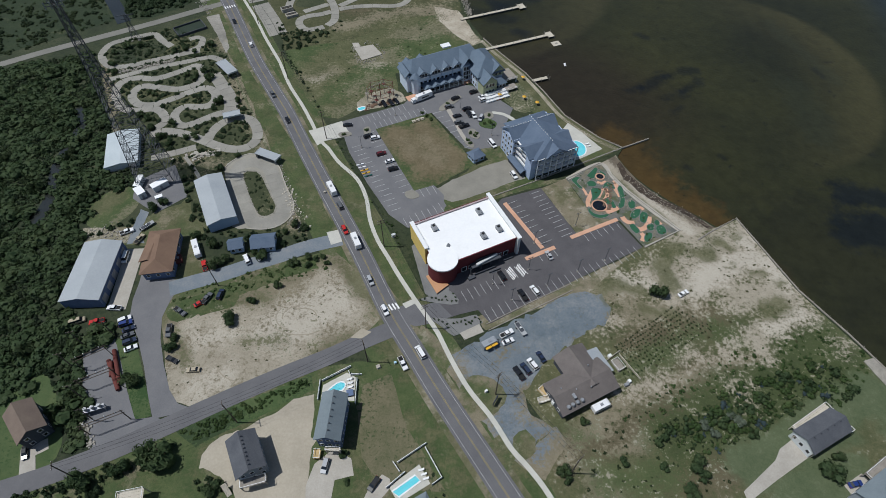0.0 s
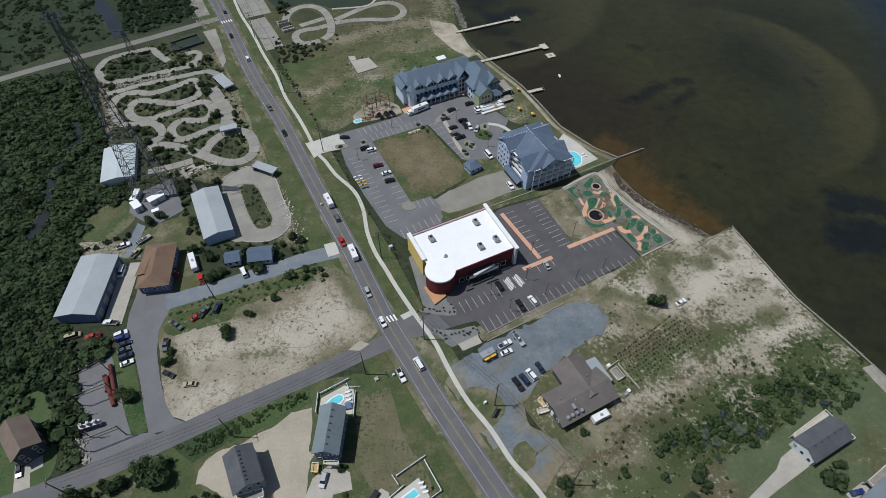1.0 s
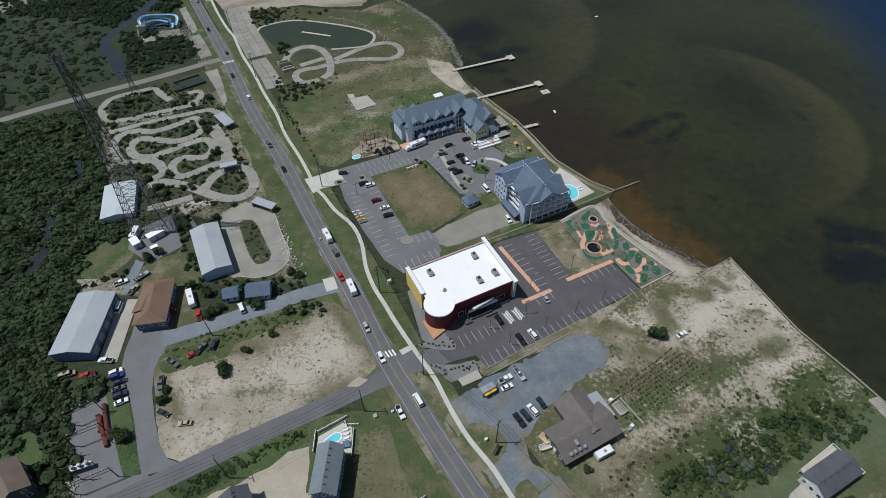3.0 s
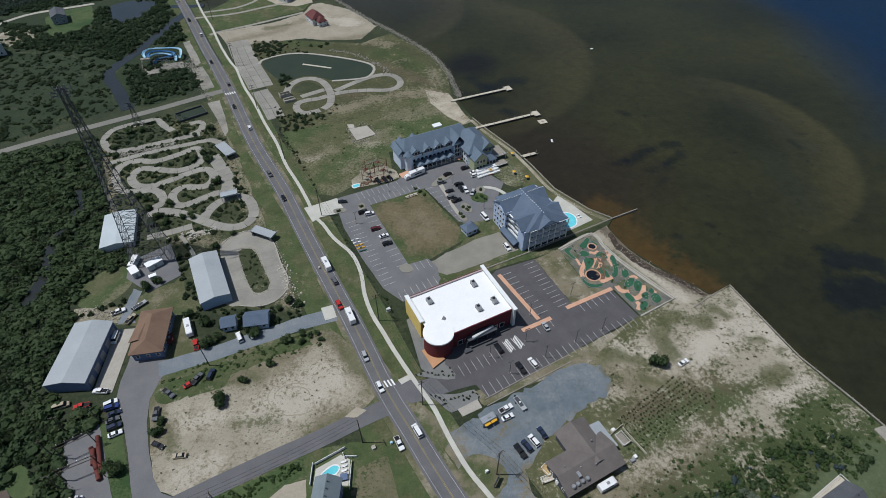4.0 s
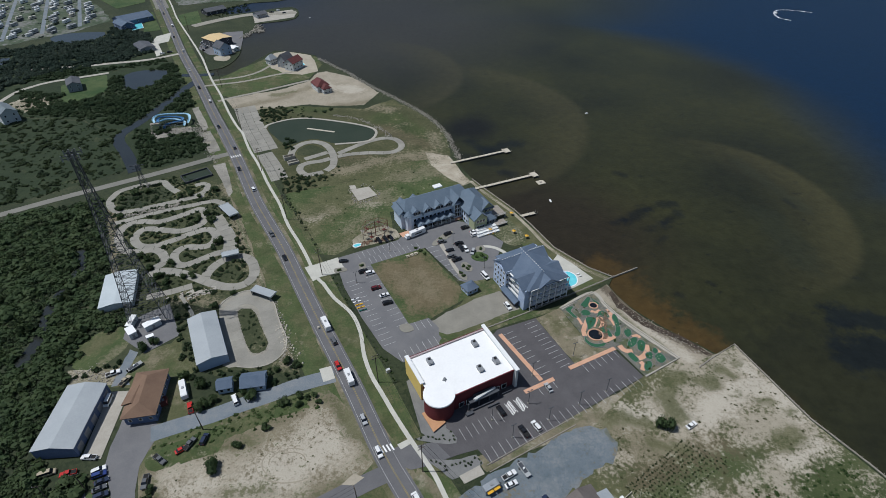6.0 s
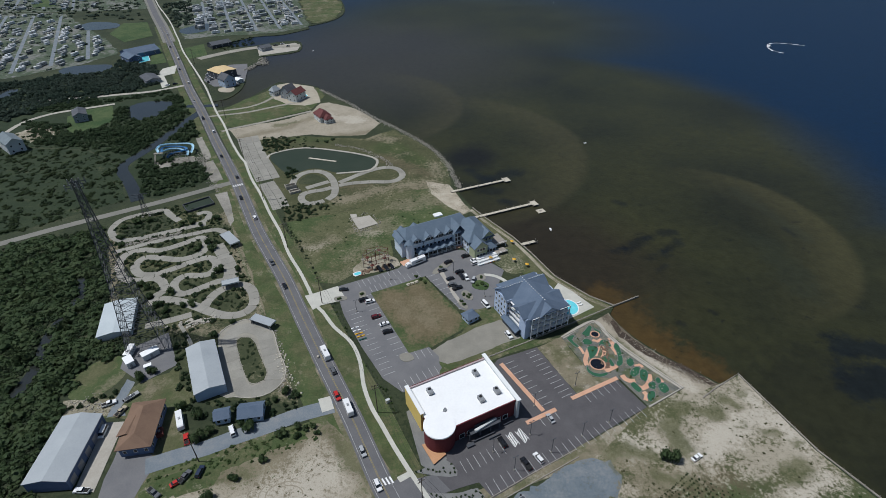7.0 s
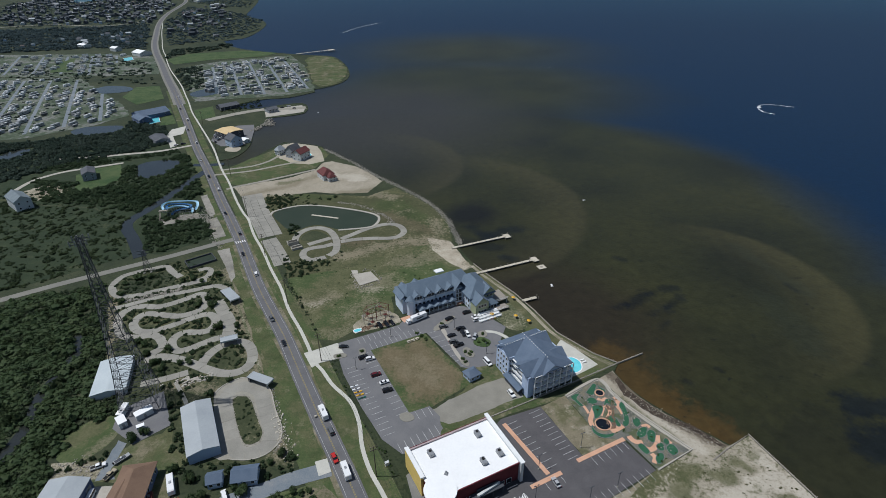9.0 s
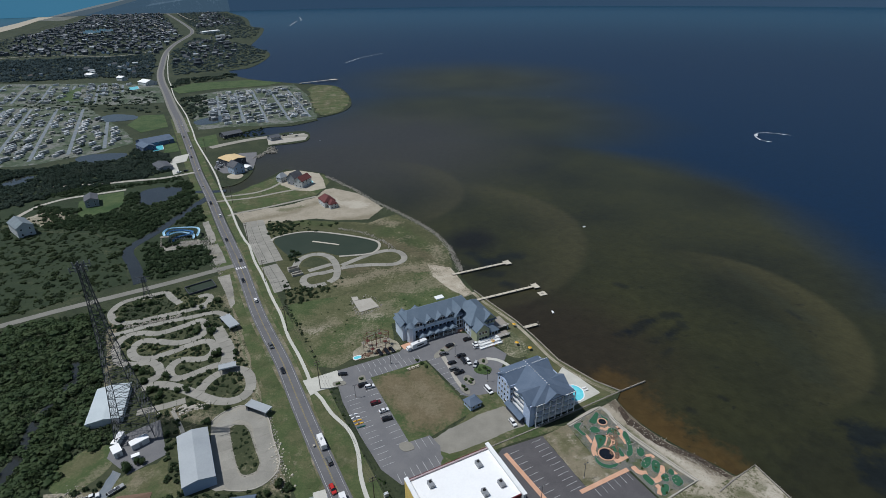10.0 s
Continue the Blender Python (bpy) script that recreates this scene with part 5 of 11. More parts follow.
for x0, y0, length, width, top in ((2.4, 19.8, 13.7, 10.5, 15.8), (2.2, 6.0, 12.7, 9.0, 15.2), (14.0, 20.0, 10.0, 9.5, 15.8), (14.2, 8.0, 9.8, 8.0, 15.0)):
    part("cross_gable", gable_bm(length, width, 12.2, top, 0.7, x0=x0, y0=y0), "blue_shingle", inn)
    part("gable_wall", wall_bm(length - 0.4, width, 11.8, 12.2, top - 0.1, x0=x0, y0=y0), "inn_siding", inn)
part("cross_gable", gable_bm(7.0, 10.0, 12.2, 15.4, 0.7, x0=8.5, y0=2.5, turn=True), "blue_shingle", inn)
part("gable_wall", wall_bm(6.6, 10.0, 11.8, 12.2, 15.3, x0=8.5, y0=2.5, turn=True), "inn_siding", inn)
for i in range(14):
    v = part("ridge_vent", boxes((-0.16, 0.16, -0.2, 0.2, 0, 0.2)), "white_trim", inn)
    v.location = (8.2, 3.5 + i * 1.5, 16.6)
for k in range(9):
    v = part("ridge_vent", boxes((-0.16, 0.16, -0.2, 0.2, 0, 0.2)), "white_trim", inn)
    v.location = (-3.5 + k * 1.3, 19.8, 16.0)
    v = part("ridge_vent", boxes((-0.16, 0.16, -0.2, 0.2, 0, 0.2)), "white_trim", inn)
    v.location = (11.0 + k * 1.0, 20.0, 16.0)
balconies(inn, -1.0, 19.8, 0.6, 4, 3.0, bays=6)
for k in range(4):
    row_of_windows(inn, 9.5, 4.6, 0.9 + k * 3.05, 4, -90, 1.0, 1.5, (0, 19.8))
    row_of_windows(inn, 2.6, -14.5, 0.9 + k * 3.05, 2, 0, 0.8, 1.4, (-3.0, 0))
    part("walkway", boxes((-3.2, -1.5, 5.0, 14.5, k * 3.0 + 2.8, k * 3.0 + 3.0)), "white_trim", inn)
    part("walkway_rail", boxes((-3.2, -3.1, 5.0, 14.5, k * 3.0, k * 3.0 + 1.0)), "white_trim", inn)
    row_of_windows(inn, 9.0, 1.5, 0.3 + k * 3.0, 4, -90, 1.1, 2.0, (0, 9.8))
    row_of_windows(inn, 24.0, 20.0, 0.9 + k * 3.0, 7, 90, 1.2, 1.5, (0, 13.5))
part("ground_roof", gable_bm(12.0, 3.6, 2.6, 3.6, 0.3, x0=-4.6, y0=9.5, turn=True), "blue_shingle", inn, "low blue porch roof")
part("porch_wall", boxes((-6.1, -3.2, 4.0, 15.0, -0.2, 2.6)), "dark_siding", inn)

# pool deck
patch("pool_deck", [(59.6, 210.0), (63.1, 215.3), (69.1, 207.9), (77.0, 195.9), (66.2, 189.6), (62.1, 187.6)], 0.12, "pale_concrete", "pale concrete pool deck", "pavement")


def pool(name, label, ring, z=0.2, smooth=True):
    ob = thing(name, label, "pool")
    pts = spline(ring, True, 1.0) if smooth else ring
    bm = bmesh.new()
    prism(bm, pts, z - 0.3, z - 0.03)
    part("pool_water", bm, "pool_water", ob, "clear turquoise pool water")
    if smooth:
        bm = sweep(pts, 0.25, 0.25, z - 0.3, z + 0.06, closed=True)
    else:
        bm = sweep(pts, 0.25, 0.25, z - 0.3, z + 0.06, closed=True)
    part("pool_coping", bm, "white_trim", ob, "white pool edge")
    return ob


pool("swimming_pool", "round turquoise hotel swimming pool in a pale deck", [(61.6, 199.3), (65.4, 201.6), (68.9, 198.2), (68.4, 193.0), (64.9, 190.4), (61.2, 191.8)])

# ---- long hotel with dormers ----
mat("lodge_shingle", (0.10, 0.138, 0.18), (0.14, 0.18, 0.225), scales=(0.35, 5))
mat("lodge_siding", (0.52, 0.6, 0.69), (0.62, 0.69, 0.77), scales=(0.4, 5))
lodge = thing("hotel", "long blue-grey hotel with gabled dormers and white trim", "hotel", -15.8, 239.4, 0, 25.5)
part("wall", boxes((0.5, 38.0, 0.5, 15.5, -0.2, 9.0)), "lodge_siding", lodge)
part("roof", gable_bm(42.0, 16.5, 9.0, 14.4, 0.6, hip=4.0, x0=20.5, y0=8.2), "lodge_shingle", lodge)
for i, x in enumerate((6.0, 13.4, 19.9, 26.2)):
    part("dormer_roof", gable_bm(8.0, 6.4 if i else 7.5, 9.2, 11.9, 0.45, x0=x, y0=3.4, turn=True), "lodge_shingle", lodge)
    part("dormer_wall", wall_bm(7.6, 6.1 if i else 7.2, 6.0, 9.2, 11.7, x0=x, y0=3.4, turn=True), "lodge_siding", lodge)
    row_of_windows(lodge, 4.8, 0.5, 8.4, 3, 0, 1.4, 1.9, (x, 0.0))
    part("dormer_trim", boxes((x - 2.8, x + 2.8, -0.62, -0.42, 7.9, 8.2)), "white_trim", lodge)
for x in (3.5, 11.5):
    part("back_dormer_roof", gable_bm(7.0, 5.0, 8.8, 10.9, 0.4, x0=x, y0=12.8, turn=True), "lodge_shingle", lodge)
    part("back_dormer_wall", wall_bm(6.6, 4.8, 6.0, 8.8, 10.7, x0=x, y0=12.8, turn=True), "lodge_siding", lodge)
part("porch_floor", boxes((5.0, 28.0, -4.2, 0.5, -0.1, 0.35)), "weathered_wood", lodge)
for x in (7.5, 12.2, 16.9, 21.6, 26.0):
    part("porch_gable", gable_bm(4.6, 4.5, 3.4, 4.7, 0.25, x0=x, y0=-2.0, turn=True), "lodge_shingle", lodge)
    part("porch_gable_wall", wall_bm(4.4, 4.3, 3.2, 3.4, 4.55, x0=x, y0=-2.0, turn=True), "lodge_siding", lodge)
part("porch_roof", boxes((5.0, 28.0, -4.4, 0.5, 3.2, 3.45)), "lodge_shingle", lodge)
for i in range(9):
    part("porch_post", boxes((5.2 + i * 2.8, 5.5 + i * 2.8, -4.3, -4.0, 0, 3.2)), "white_trim", lodge)
railing(lodge, 5.0, 28.0, -4.2, 0.35)
for k in range(3):
    row_of_windows(lodge, 27.0, -0.5, 0.8 + k * 2.9, 11, 0, 1.5, 1.7, (15.0, 0))
    row_of_windows(lodge, 13.0, -0.5, 0.8 + k * 2.9, 4, -90, 1.1, 1.5, (0, 8.0))
part("stair_tower", boxes((-2.2, 0.5, 2.0, 12.5, -0.2, 9.6)), "lodge_siding", lodge, "pale stair tower")
part("stair_tower_roof", gable_bm(10.0, 4.4, 9.6, 11.6, 0.5, x0=-0.8, y0=7.2, turn=True), "lodge_shingle", lodge)
bay = bmesh.new()
cylinder(bay, 2.2, 0.8, -0.2, 9.4, 2.6, sides=8)
part("corner_bay", bay, "lodge_siding", lodge, "pale eight-sided corner bay")
bay = bmesh.new()
cylinder(bay, 2.2, 0.8, 9.4, 11.4, 3.1, 0.05, sides=8)
part("corner_bay_roof", bay, "lodge_shingle", lodge)
part("entrance_tower", boxes((28.2, 34.0, -2.2, 4.0, -0.2, 9.5)), "lodge_siding", lodge, "pale entrance tower")
part("entrance_roof", gable_bm(10.0, 7.2, 9.5, 14.2, 0.5, x0=31.1, y0=2.2, turn=True), "lodge_shingle", lodge)
for k in range(3):
    row_of_windows(lodge, 5.0, 2.2, 1.2 + k * 2.7, 3, 0, 1.3, 2.2, (31.1, 0))
part("east_wall", boxes((32.5, 47.0, -12.0, 9.0, -0.2, 8.6)), "lodge_siding", lodge, "pale blue wing")
part("east_roof", gable_bm(22.0, 15.5, 8.6, 14.2, 0.7, hip=7.0, x0=39.7, y0=-1.5, turn=True), "lodge_shingle", lodge)
part("south_wall", wall_bm(8.0, 8.0, -0.2, 7.2, 10.6, x0=36.5, y0=-14.0, turn=True), "sage_siding", lodge, "sage green gabled wing")
part("south_roof", gable_bm(8.4, 8.2, 7.2, 10.8, 0.5, x0=36.5, y0=-14.0, turn=True), "lodge_shingle", lodge)
part("east_gable_wall", wall_bm(6.0, 6.5, 6.0, 9.0, 12.0, x0=44.0, y0=-9.6, turn=True), "sage_siding", lodge, "sage green gable")
part("east_gable_roof", gable_bm(6.4, 6.7, 9.0, 12.2, 0.4, x0=44.0, y0=-9.6, turn=True), "lodge_shingle", lodge)
part("lower_wall", boxes((40.6, 47.0, -16.5, -12.0, -0.2, 3.6)), "lodge_siding", lodge)
part("lower_roof", gable_bm(6.6, 5.2, 3.6, 5.6, 0.4, hip=2.2, x0=43.8, y0=-14.3), "lodge_shingle", lodge)
row_of_windows(lodge, 5.5, 18.0, 4.6, 3, 0, 1.3, 1.6, (36.5, 0))
row_of_windows(lodge, 5.5, 18.0, 1.0, 3, 0, 1.3, 1.6, (36.5, 0))
row_of_windows(lodge, 4.4, 12.6, 6.6, 2, 0, 1.3, 1.6, (44.0, 0))
row_of_windows(lodge, 5.5, 16.5, 1.0, 3, 0, 1.3, 1.6, (43.8, 0))
for k in range(2):
    row_of_windows(lodge, 18.0, 47.0, 0.9 + k * 3.3, 6, 90, 1.2, 1.6, (0, -2.0))
    row_of_windows(lodge, 8.0, -32.5, 0.9 + k * 3.3, 3, -90, 1.2, 1.6, (0, -7.0))
part("ramp", boxes((31.5, 45.0, -24.5, -22.8, 0, 0.7), (31.5, 45.0, -22.7, -20.9, 0, 1.3), (33.0, 45.0, -20.8, -18.6, 0, 1.7)), "white_trim", lodge, "white access ramp")
for y, z in ((-24.5, 0.7), (-22.7, 1.3), (-20.8, 1.7)):
    railing(lodge, 31.5 if y < -21 else 33.0, 45.0, y, z)
part("deck", boxes((47.0, 55.0, -15.0, -5.0, 2.6, 3.0)), "weathered_wood", lodge, "raised wooden deck")
part("deck", boxes((45.2, 52.0, -21.0, -16.6, 1.2, 1.5)), "weathered_wood", lodge, "low wooden deck")
for x in (48.0, 54.5):
    for y in (-14.6, -5.4):
        part("deck_post", boxes((x - 0.15, x + 0.15, y - 0.15, y + 0.15, 0, 2.6)), "white_trim", lodge)
railing(lodge, 47.0, 55.0, -15.0, 3.0)
railing(lodge, 45.2, 52.0, -21.0, 1.5)
part("rooftop_lookout", boxes((24.0, 29.0, 13.5, 17.0, 12.4, 13.0)), "white_trim", lodge, "white lookout deck")
patch("entrance_paving", [(9.3, 249.9), (12.4, 256.9), (16.1, 255.7), (15.2, 249.3), (10.8, 247.3)], 0.14, "salmon_concrete", "red brick entrance paving", "pavement")
patch("entrance_paving", [(-19.9, 236.4), (-14.6, 239.4), (-12.7, 235.5), (-17.7, 232.6)], 0.14, "salmon_concrete", "red brick paving", "pavement")

# ---- sheds and houses ----
big = house("metal_shed", "long grey metal workshop shed with roller doors", ((-144.7, 134.3), (-143.2, 106.3), (-128.7, 106.6)), 5.0, 6.4, "navy_wall", "grey_metal_roof", over=0.25, per=(0, 0), category="shed")
for i in range(5):
    p = part("roller_door", boxes((-1.6, 1.6, -0.06, 0.05, 0, 3.4)), "grey_steel", big, "pale roller door")
    p.matrix_basis = pose(-11.0 + 5.5 * i, 7.30, 0, 0, 0, 180)
house("metal_shed", "long pale grey metal shed with blue walls", ((-110.7, 169.5), (-97.9, 143.6), (-87.5, 149.3)), 4.6, 5.8, "blue_siding", "grey_metal_roof", over=0.25, per=(5, 0), category="shed")
house("metal_shed", "white metal-roofed shed among shrubs", ((-162.6, 202.6), (-149.0, 206.8), (-142.3, 183.6)), 3.0, 4.0, "pale_siding", "white_metal_roof", over=0.3, per=(4, 0), category="shed")
house("workshop", "brown shingle-roofed blue workshop building", ((-120.0, 139.6), (-117.1, 119.4), (-105.7, 117.9)), 5.0, 7.4, "navy_wall", "orange_shingle", hip=4.0, over=0.8, per=(5, 3), category="building")
house("workshop_wing", "brown shingle-roofed lean wing of the workshop", ((-119.2, 125.0), (-119.2, 132.2), (-112.4, 132.2)), 5.2, 6.6, "navy_wall", "orange_shingle", over=0.6, per=(3, 2), category="building")
house("cottage", "small blue-roofed cottage among trees", ((-87.8, 137.2), (-82.7, 138.4), (-80.7, 133.7)), 3.2, 4.8, "blue_siding", "blue_shingle", per=(2, 1))
house("cottage", "blue-roofed cottage beside the gravel road", ((-78.6, 139.6), (-69.7, 140.8), (-66.8, 134.3)), 3.2, 5.2, "blue_siding", "blue_shingle", per=(3, 2))
diner = thing("restaurant", "brown-roofed single-storey restaurant with wooden ramp", "restaurant", 46.6, 73.7, 0, 26.5)
keep_clear([(33.0, 74.5), (37.0, 62.0), (61.0, 73.0), (52.0, 89.5), (41.0, 82.0)])
part("wall", wall_bm(21.6, 11.2, -0.2, 3.9, 6.1), "dark_siding", diner)
part("roof", gable_bm(21.6, 11.2, 3.9, 6.2, 0.7), "taupe_shingle", diner)
part("north_wall", wall_bm(14.0, 11.4, -0.2, 3.8, 6.0, x0=3.6, y0=5.4, turn=True), "dark_siding", diner)
part("north_roof", gable_bm(14.4, 11.4, 3.8, 6.15, 0.6, x0=3.6, y0=5.4, turn=True), "taupe_shingle", diner)
part("lean_wall", boxes((9.4, 13.4, 0.2, 9.4, -0.2, 2.9)), "dark_siding", diner)
bm = bmesh.new()
prism(bm, [(9.2, -0.2), (13.8, -0.2), (13.8, 9.8), (9.2, 9.8)], 0.0, 0.18)
for v in bm.verts:
    v.co.z += 3.9 - (v.co.x - 9.2) * 0.2
part("lean_roof", bm, "grey_metal_roof", diner, "pale grey metal lean-to roof")
row_of_windows(diner, 20.0, 5.6, 1.3, 7, 0)
row_of_windows(diner, 9.0, 10.8, 1.3, 3, -90)
row_of_windows(diner, 9.0, 10.8, 1.3, 3, 90)
part("door", boxes((-11.0, -10.75, -0.6, 0.6, 0.0, 2.1)), "white_trim", diner)
part("roof_unit", boxes((-5.4, -4.4, -3.4, -1.6, 5.0, 6.2)), "grey_steel", diner)
for px, py in ((-3.0, -0.9), (-7.4, 1.6), (2.0, -2.4), (5.6, 4.5)):
    part("roof_vent", boxes((px - 0.18, px + 0.18, py - 0.18, py + 0.18, 5.0, 6.35)), "grey_steel", diner)
house("house", "dark slate-roofed house on stilts beside a sand drive", ((-66.9, 53.9), (-59.6, 57.7), (-53.3, 47.6)), 7.0, 9.6, "grey_siding", "slate_shingle", over=0.6, floors=2, per=(4, 3), vents=8)
house("house", "slate blue-roofed raised house beside a fenced pool", ((-38.8, 69.2), (-31.4, 68.8), (-31.0, 54.4)), 8.0, 10.6, "navy_wall", "green_grey_roof", over=0.6, floors=2, per=(5, 3), vents=6)
house("house", "brown-roofed wooden house on a green lawn", ((-140.8, 62.4), (-135.1, 68.1), (-127.5, 58.8)), 6.2, 9.0, "dark_siding", "brown_shingle", over=0.6, floors=2, per=(3, 2))
house("house", "dark grey-roofed house with white gables and deck", ((112.3, 58.2), (126.9, 65.4), (130.4, 58.6)), 4.5, 6.6, "pale_siding", "slate_shingle", over=0.5, floors=1, per=(4, 3), vents=5)
house("house", "teal-roofed house beside a rectangular pool", ((-18.6, 31.8), (-5.2, 39.0), (2.6, 30.6)), 6.5, 9.4, "green_grey_roof", "green_grey_roof", hip=3.0, over=0.6, floors=2, per=(3, 2))
house("house", "dark teal-roofed house with grey deck", ((122.9, 39.5), (139.4, 48.7), (142.2, 38.3)), 6.0, 9.0, "grey_siding", "green_grey_roof", over=0.6, floors=2, per=(4, 2))
house("shed", "blue-roofed garden pavilion beside the hotel lawn", ((11.8, 190.2), (16.8, 193.3), (18.9, 188.2)), 2.8, 4.4, "blue_siding", "blue_shingle", hip=1.5, per=(2, 2), category="pavilion")

# ---- vehicles ----
PAINTS = {"white": (0.70, 0.70, 0.69), "black": (0.012, 0.013, 0.015), "silver": (0.36, 0.37, 0.38), "grey": (0.10, 0.105, 0.11), "red": (0.42, 0.025, 0.02),
          "blue": (0.02, 0.04, 0.16), "darkred": (0.10, 0.015, 0.02), "green": (0.02, 0.09, 0.075), "tan": (0.36, 0.31, 0.22), "navy": (0.02, 0.03, 0.06), "yellow": (0.62, 0.34, 0.03)}
for key, c in PAINTS.items():
    mat("car_" + key, c, tuple(min(1, v * 1.12 + 0.004) for v in c), scales=(0.5, 4), rough=0.25, spec=0.5, bump=0)
mat("lamp_glass", (0.6, 0.6, 0.58), (0.7, 0.7, 0.68), rough=0.15, bump=0)
mat("tail_red", (0.25, 0.01, 0.01), (0.3, 0.015, 0.015), rough=0.2, bump=0)

WHEEL = bmesh.new()
cylinder(WHEEL, 0, 0, -0.12, 0.12, 0.34, sides=12)
bmesh.ops.rotate(WHEEL, verts=WHEEL.verts[:], matrix=Matrix.Rotation(radians(90), 3, "X"))
WHEEL = mesh_of("wheel", WHEEL, "rubber")
HUB = bmesh.new()
cylinder(HUB, 0, 0, -0.13, 0.13, 0.19, sides=10)
bmesh.ops.rotate(HUB, verts=HUB.verts[:], matrix=Matrix.Rotation(radians(90), 3, "X"))
HUB = mesh_of("rim", HUB, "grey_steel")


def profile(bm, side, half, inset=0.0):
    """A shape with the given side view (x, z), half metres to each side, drawn in above by inset."""
    top = max(z for _, z in side)
    low = min(z for _, z in side)
    rows = [[bm.verts.new((x, s * (half - inset * (z - low) / max(top - low, 0.01)), z)) for x, z in side] for s in (-1, 1)]
    k = len(side)
    bm.faces.new(rows[0])
    bm.faces.new(rows[1][::-1])
    for i in range(k):
        j = (i + 1) % k
        bm.faces.new((rows[0][j], rows[0][i], rows[1][i], rows[1][j]))
    bmesh.ops.recalc_face_normals(bm, faces=bm.faces[:])
    return bm


CARS = {}
SHAPES = {
    "sedan": (4.7, 0.9, [(-2.3, 0.4), (2.25, 0.4), (2.33, 0.65), (2.2, 0.82), (1.0, 0.98), (-1.6, 1.02), (-2.3, 0.95)], [(-1.75, 1.0), (1.05, 0.97), (0.35, 1.42), (-1.1, 1.45)], (-1.08, 0.34)),
    "suv": (4.9, 0.95, [(-2.4, 0.45), (2.35, 0.45), (2.42, 0.8), (2.3, 1.0), (1.2, 1.12), (-2.35, 1.15), (-2.42, 0.8)], [(-2.3, 1.14), (1.25, 1.11), (0.55, 1.7), (-2.05, 1.74)], (-2.0, 0.52)),
    "pickup": (5.6, 0.98, [(-2.75, 0.5), (2.7, 0.5), (2.78, 0.85), (2.6, 1.08), (1.3, 1.15), (-2.75, 1.12)], [(-0.85, 1.13), (1.35, 1.13), (0.75, 1.78), (-0.7, 1.8)], (-0.68, 0.72)),
    "van": (5.6, 1.0, [(-2.75, 0.4), (2.6, 0.4), (2.78, 0.8), (2.6, 1.05), (1.9, 1.2), (-2.75, 1.25)], [(-2.72, 1.24), (1.95, 1.18), (1.35, 2.1), (-2.6, 2.15)], (-2.58, 1.3)),
}


def car(kind, colour, at, toward=None, rz=None, label="", group="parked cars"):
    """A vehicle at a place, its nose toward another place or along rz."""
    if rz is None:
        rz = math.degrees(math.atan2(toward[1] - at[1], toward[0] - at[0]))
    z = ground_z(*at)
    key = (kind, colour)
    text = label or f"{ {'darkred': 'dark red', 'navy': 'dark navy', 'green': 'dark green'}.get(colour, colour)} {kind if kind in ('sedan', 'van') else {'suv': 'sport utility car', 'pickup': 'pickup truck'}[kind]} parked on the {'ground' if group != 'traffic' else 'highway lane'}".replace("parked on the highway lane", "driving on the asphalt highway")
    if key in CARS:
        ob = copy_thing(CARS[key], pose(at[0], at[1], z, 0, 0, rz))
        return tagged(ob, text, "car", group)
    length, half, low, high, roof = SHAPES[kind]
    ob = thing({"sedan": "car", "suv": "car", "pickup": "pickup_truck", "van": "van"}[kind], text, "car", at[0], at[1], z, rz, group)
    CARS[key] = ob
    part("body", profile(bmesh.new(), low, half, 0.06), "car_" + colour, ob)
    part("glazing", profile(bmesh.new(), high, half - 0.1, 0.2), "glass_dark", ob, "dark glass")
    zt = max(p[1] for p in high)
    bm = bmesh.new()
    box(bm, roof[0], roof[1], -half + 0.28, half - 0.28, zt - 0.06, zt + 0.03)
    part("roof", bm, "car_" + colour, ob)
    if kind == "pickup":
        part("bed", boxes((-2.65, -0.95, -0.78, 0.78, 1.0, 1.135)), "rubber", ob, "dark load bed")
    ax = length * 0.31
    for x in (-ax, ax):
        for s in (-1, 1):
            piece("wheel", WHEEL, ob, x, s * (half - 0.1), 0.34)
    for s in (-1, 1):
        part("headlight", boxes((length / 2 - 0.16, length / 2 - 0.02, s * (half - 0.3) - 0.16, s * (half - 0.3) + 0.16, 0.66, 0.8)), "lamp_glass", ob)
        part("tail_light", boxes((-length / 2 - 0.02, -length / 2 + 0.1, s * (half - 0.2) - 0.1, s * (half - 0.2) + 0.1, 0.75, 0.95)), "tail_red", ob)
    return ob


def cars(rows):
    for kind, colour, at, toward in rows:
        car(kind, colour, at, toward)


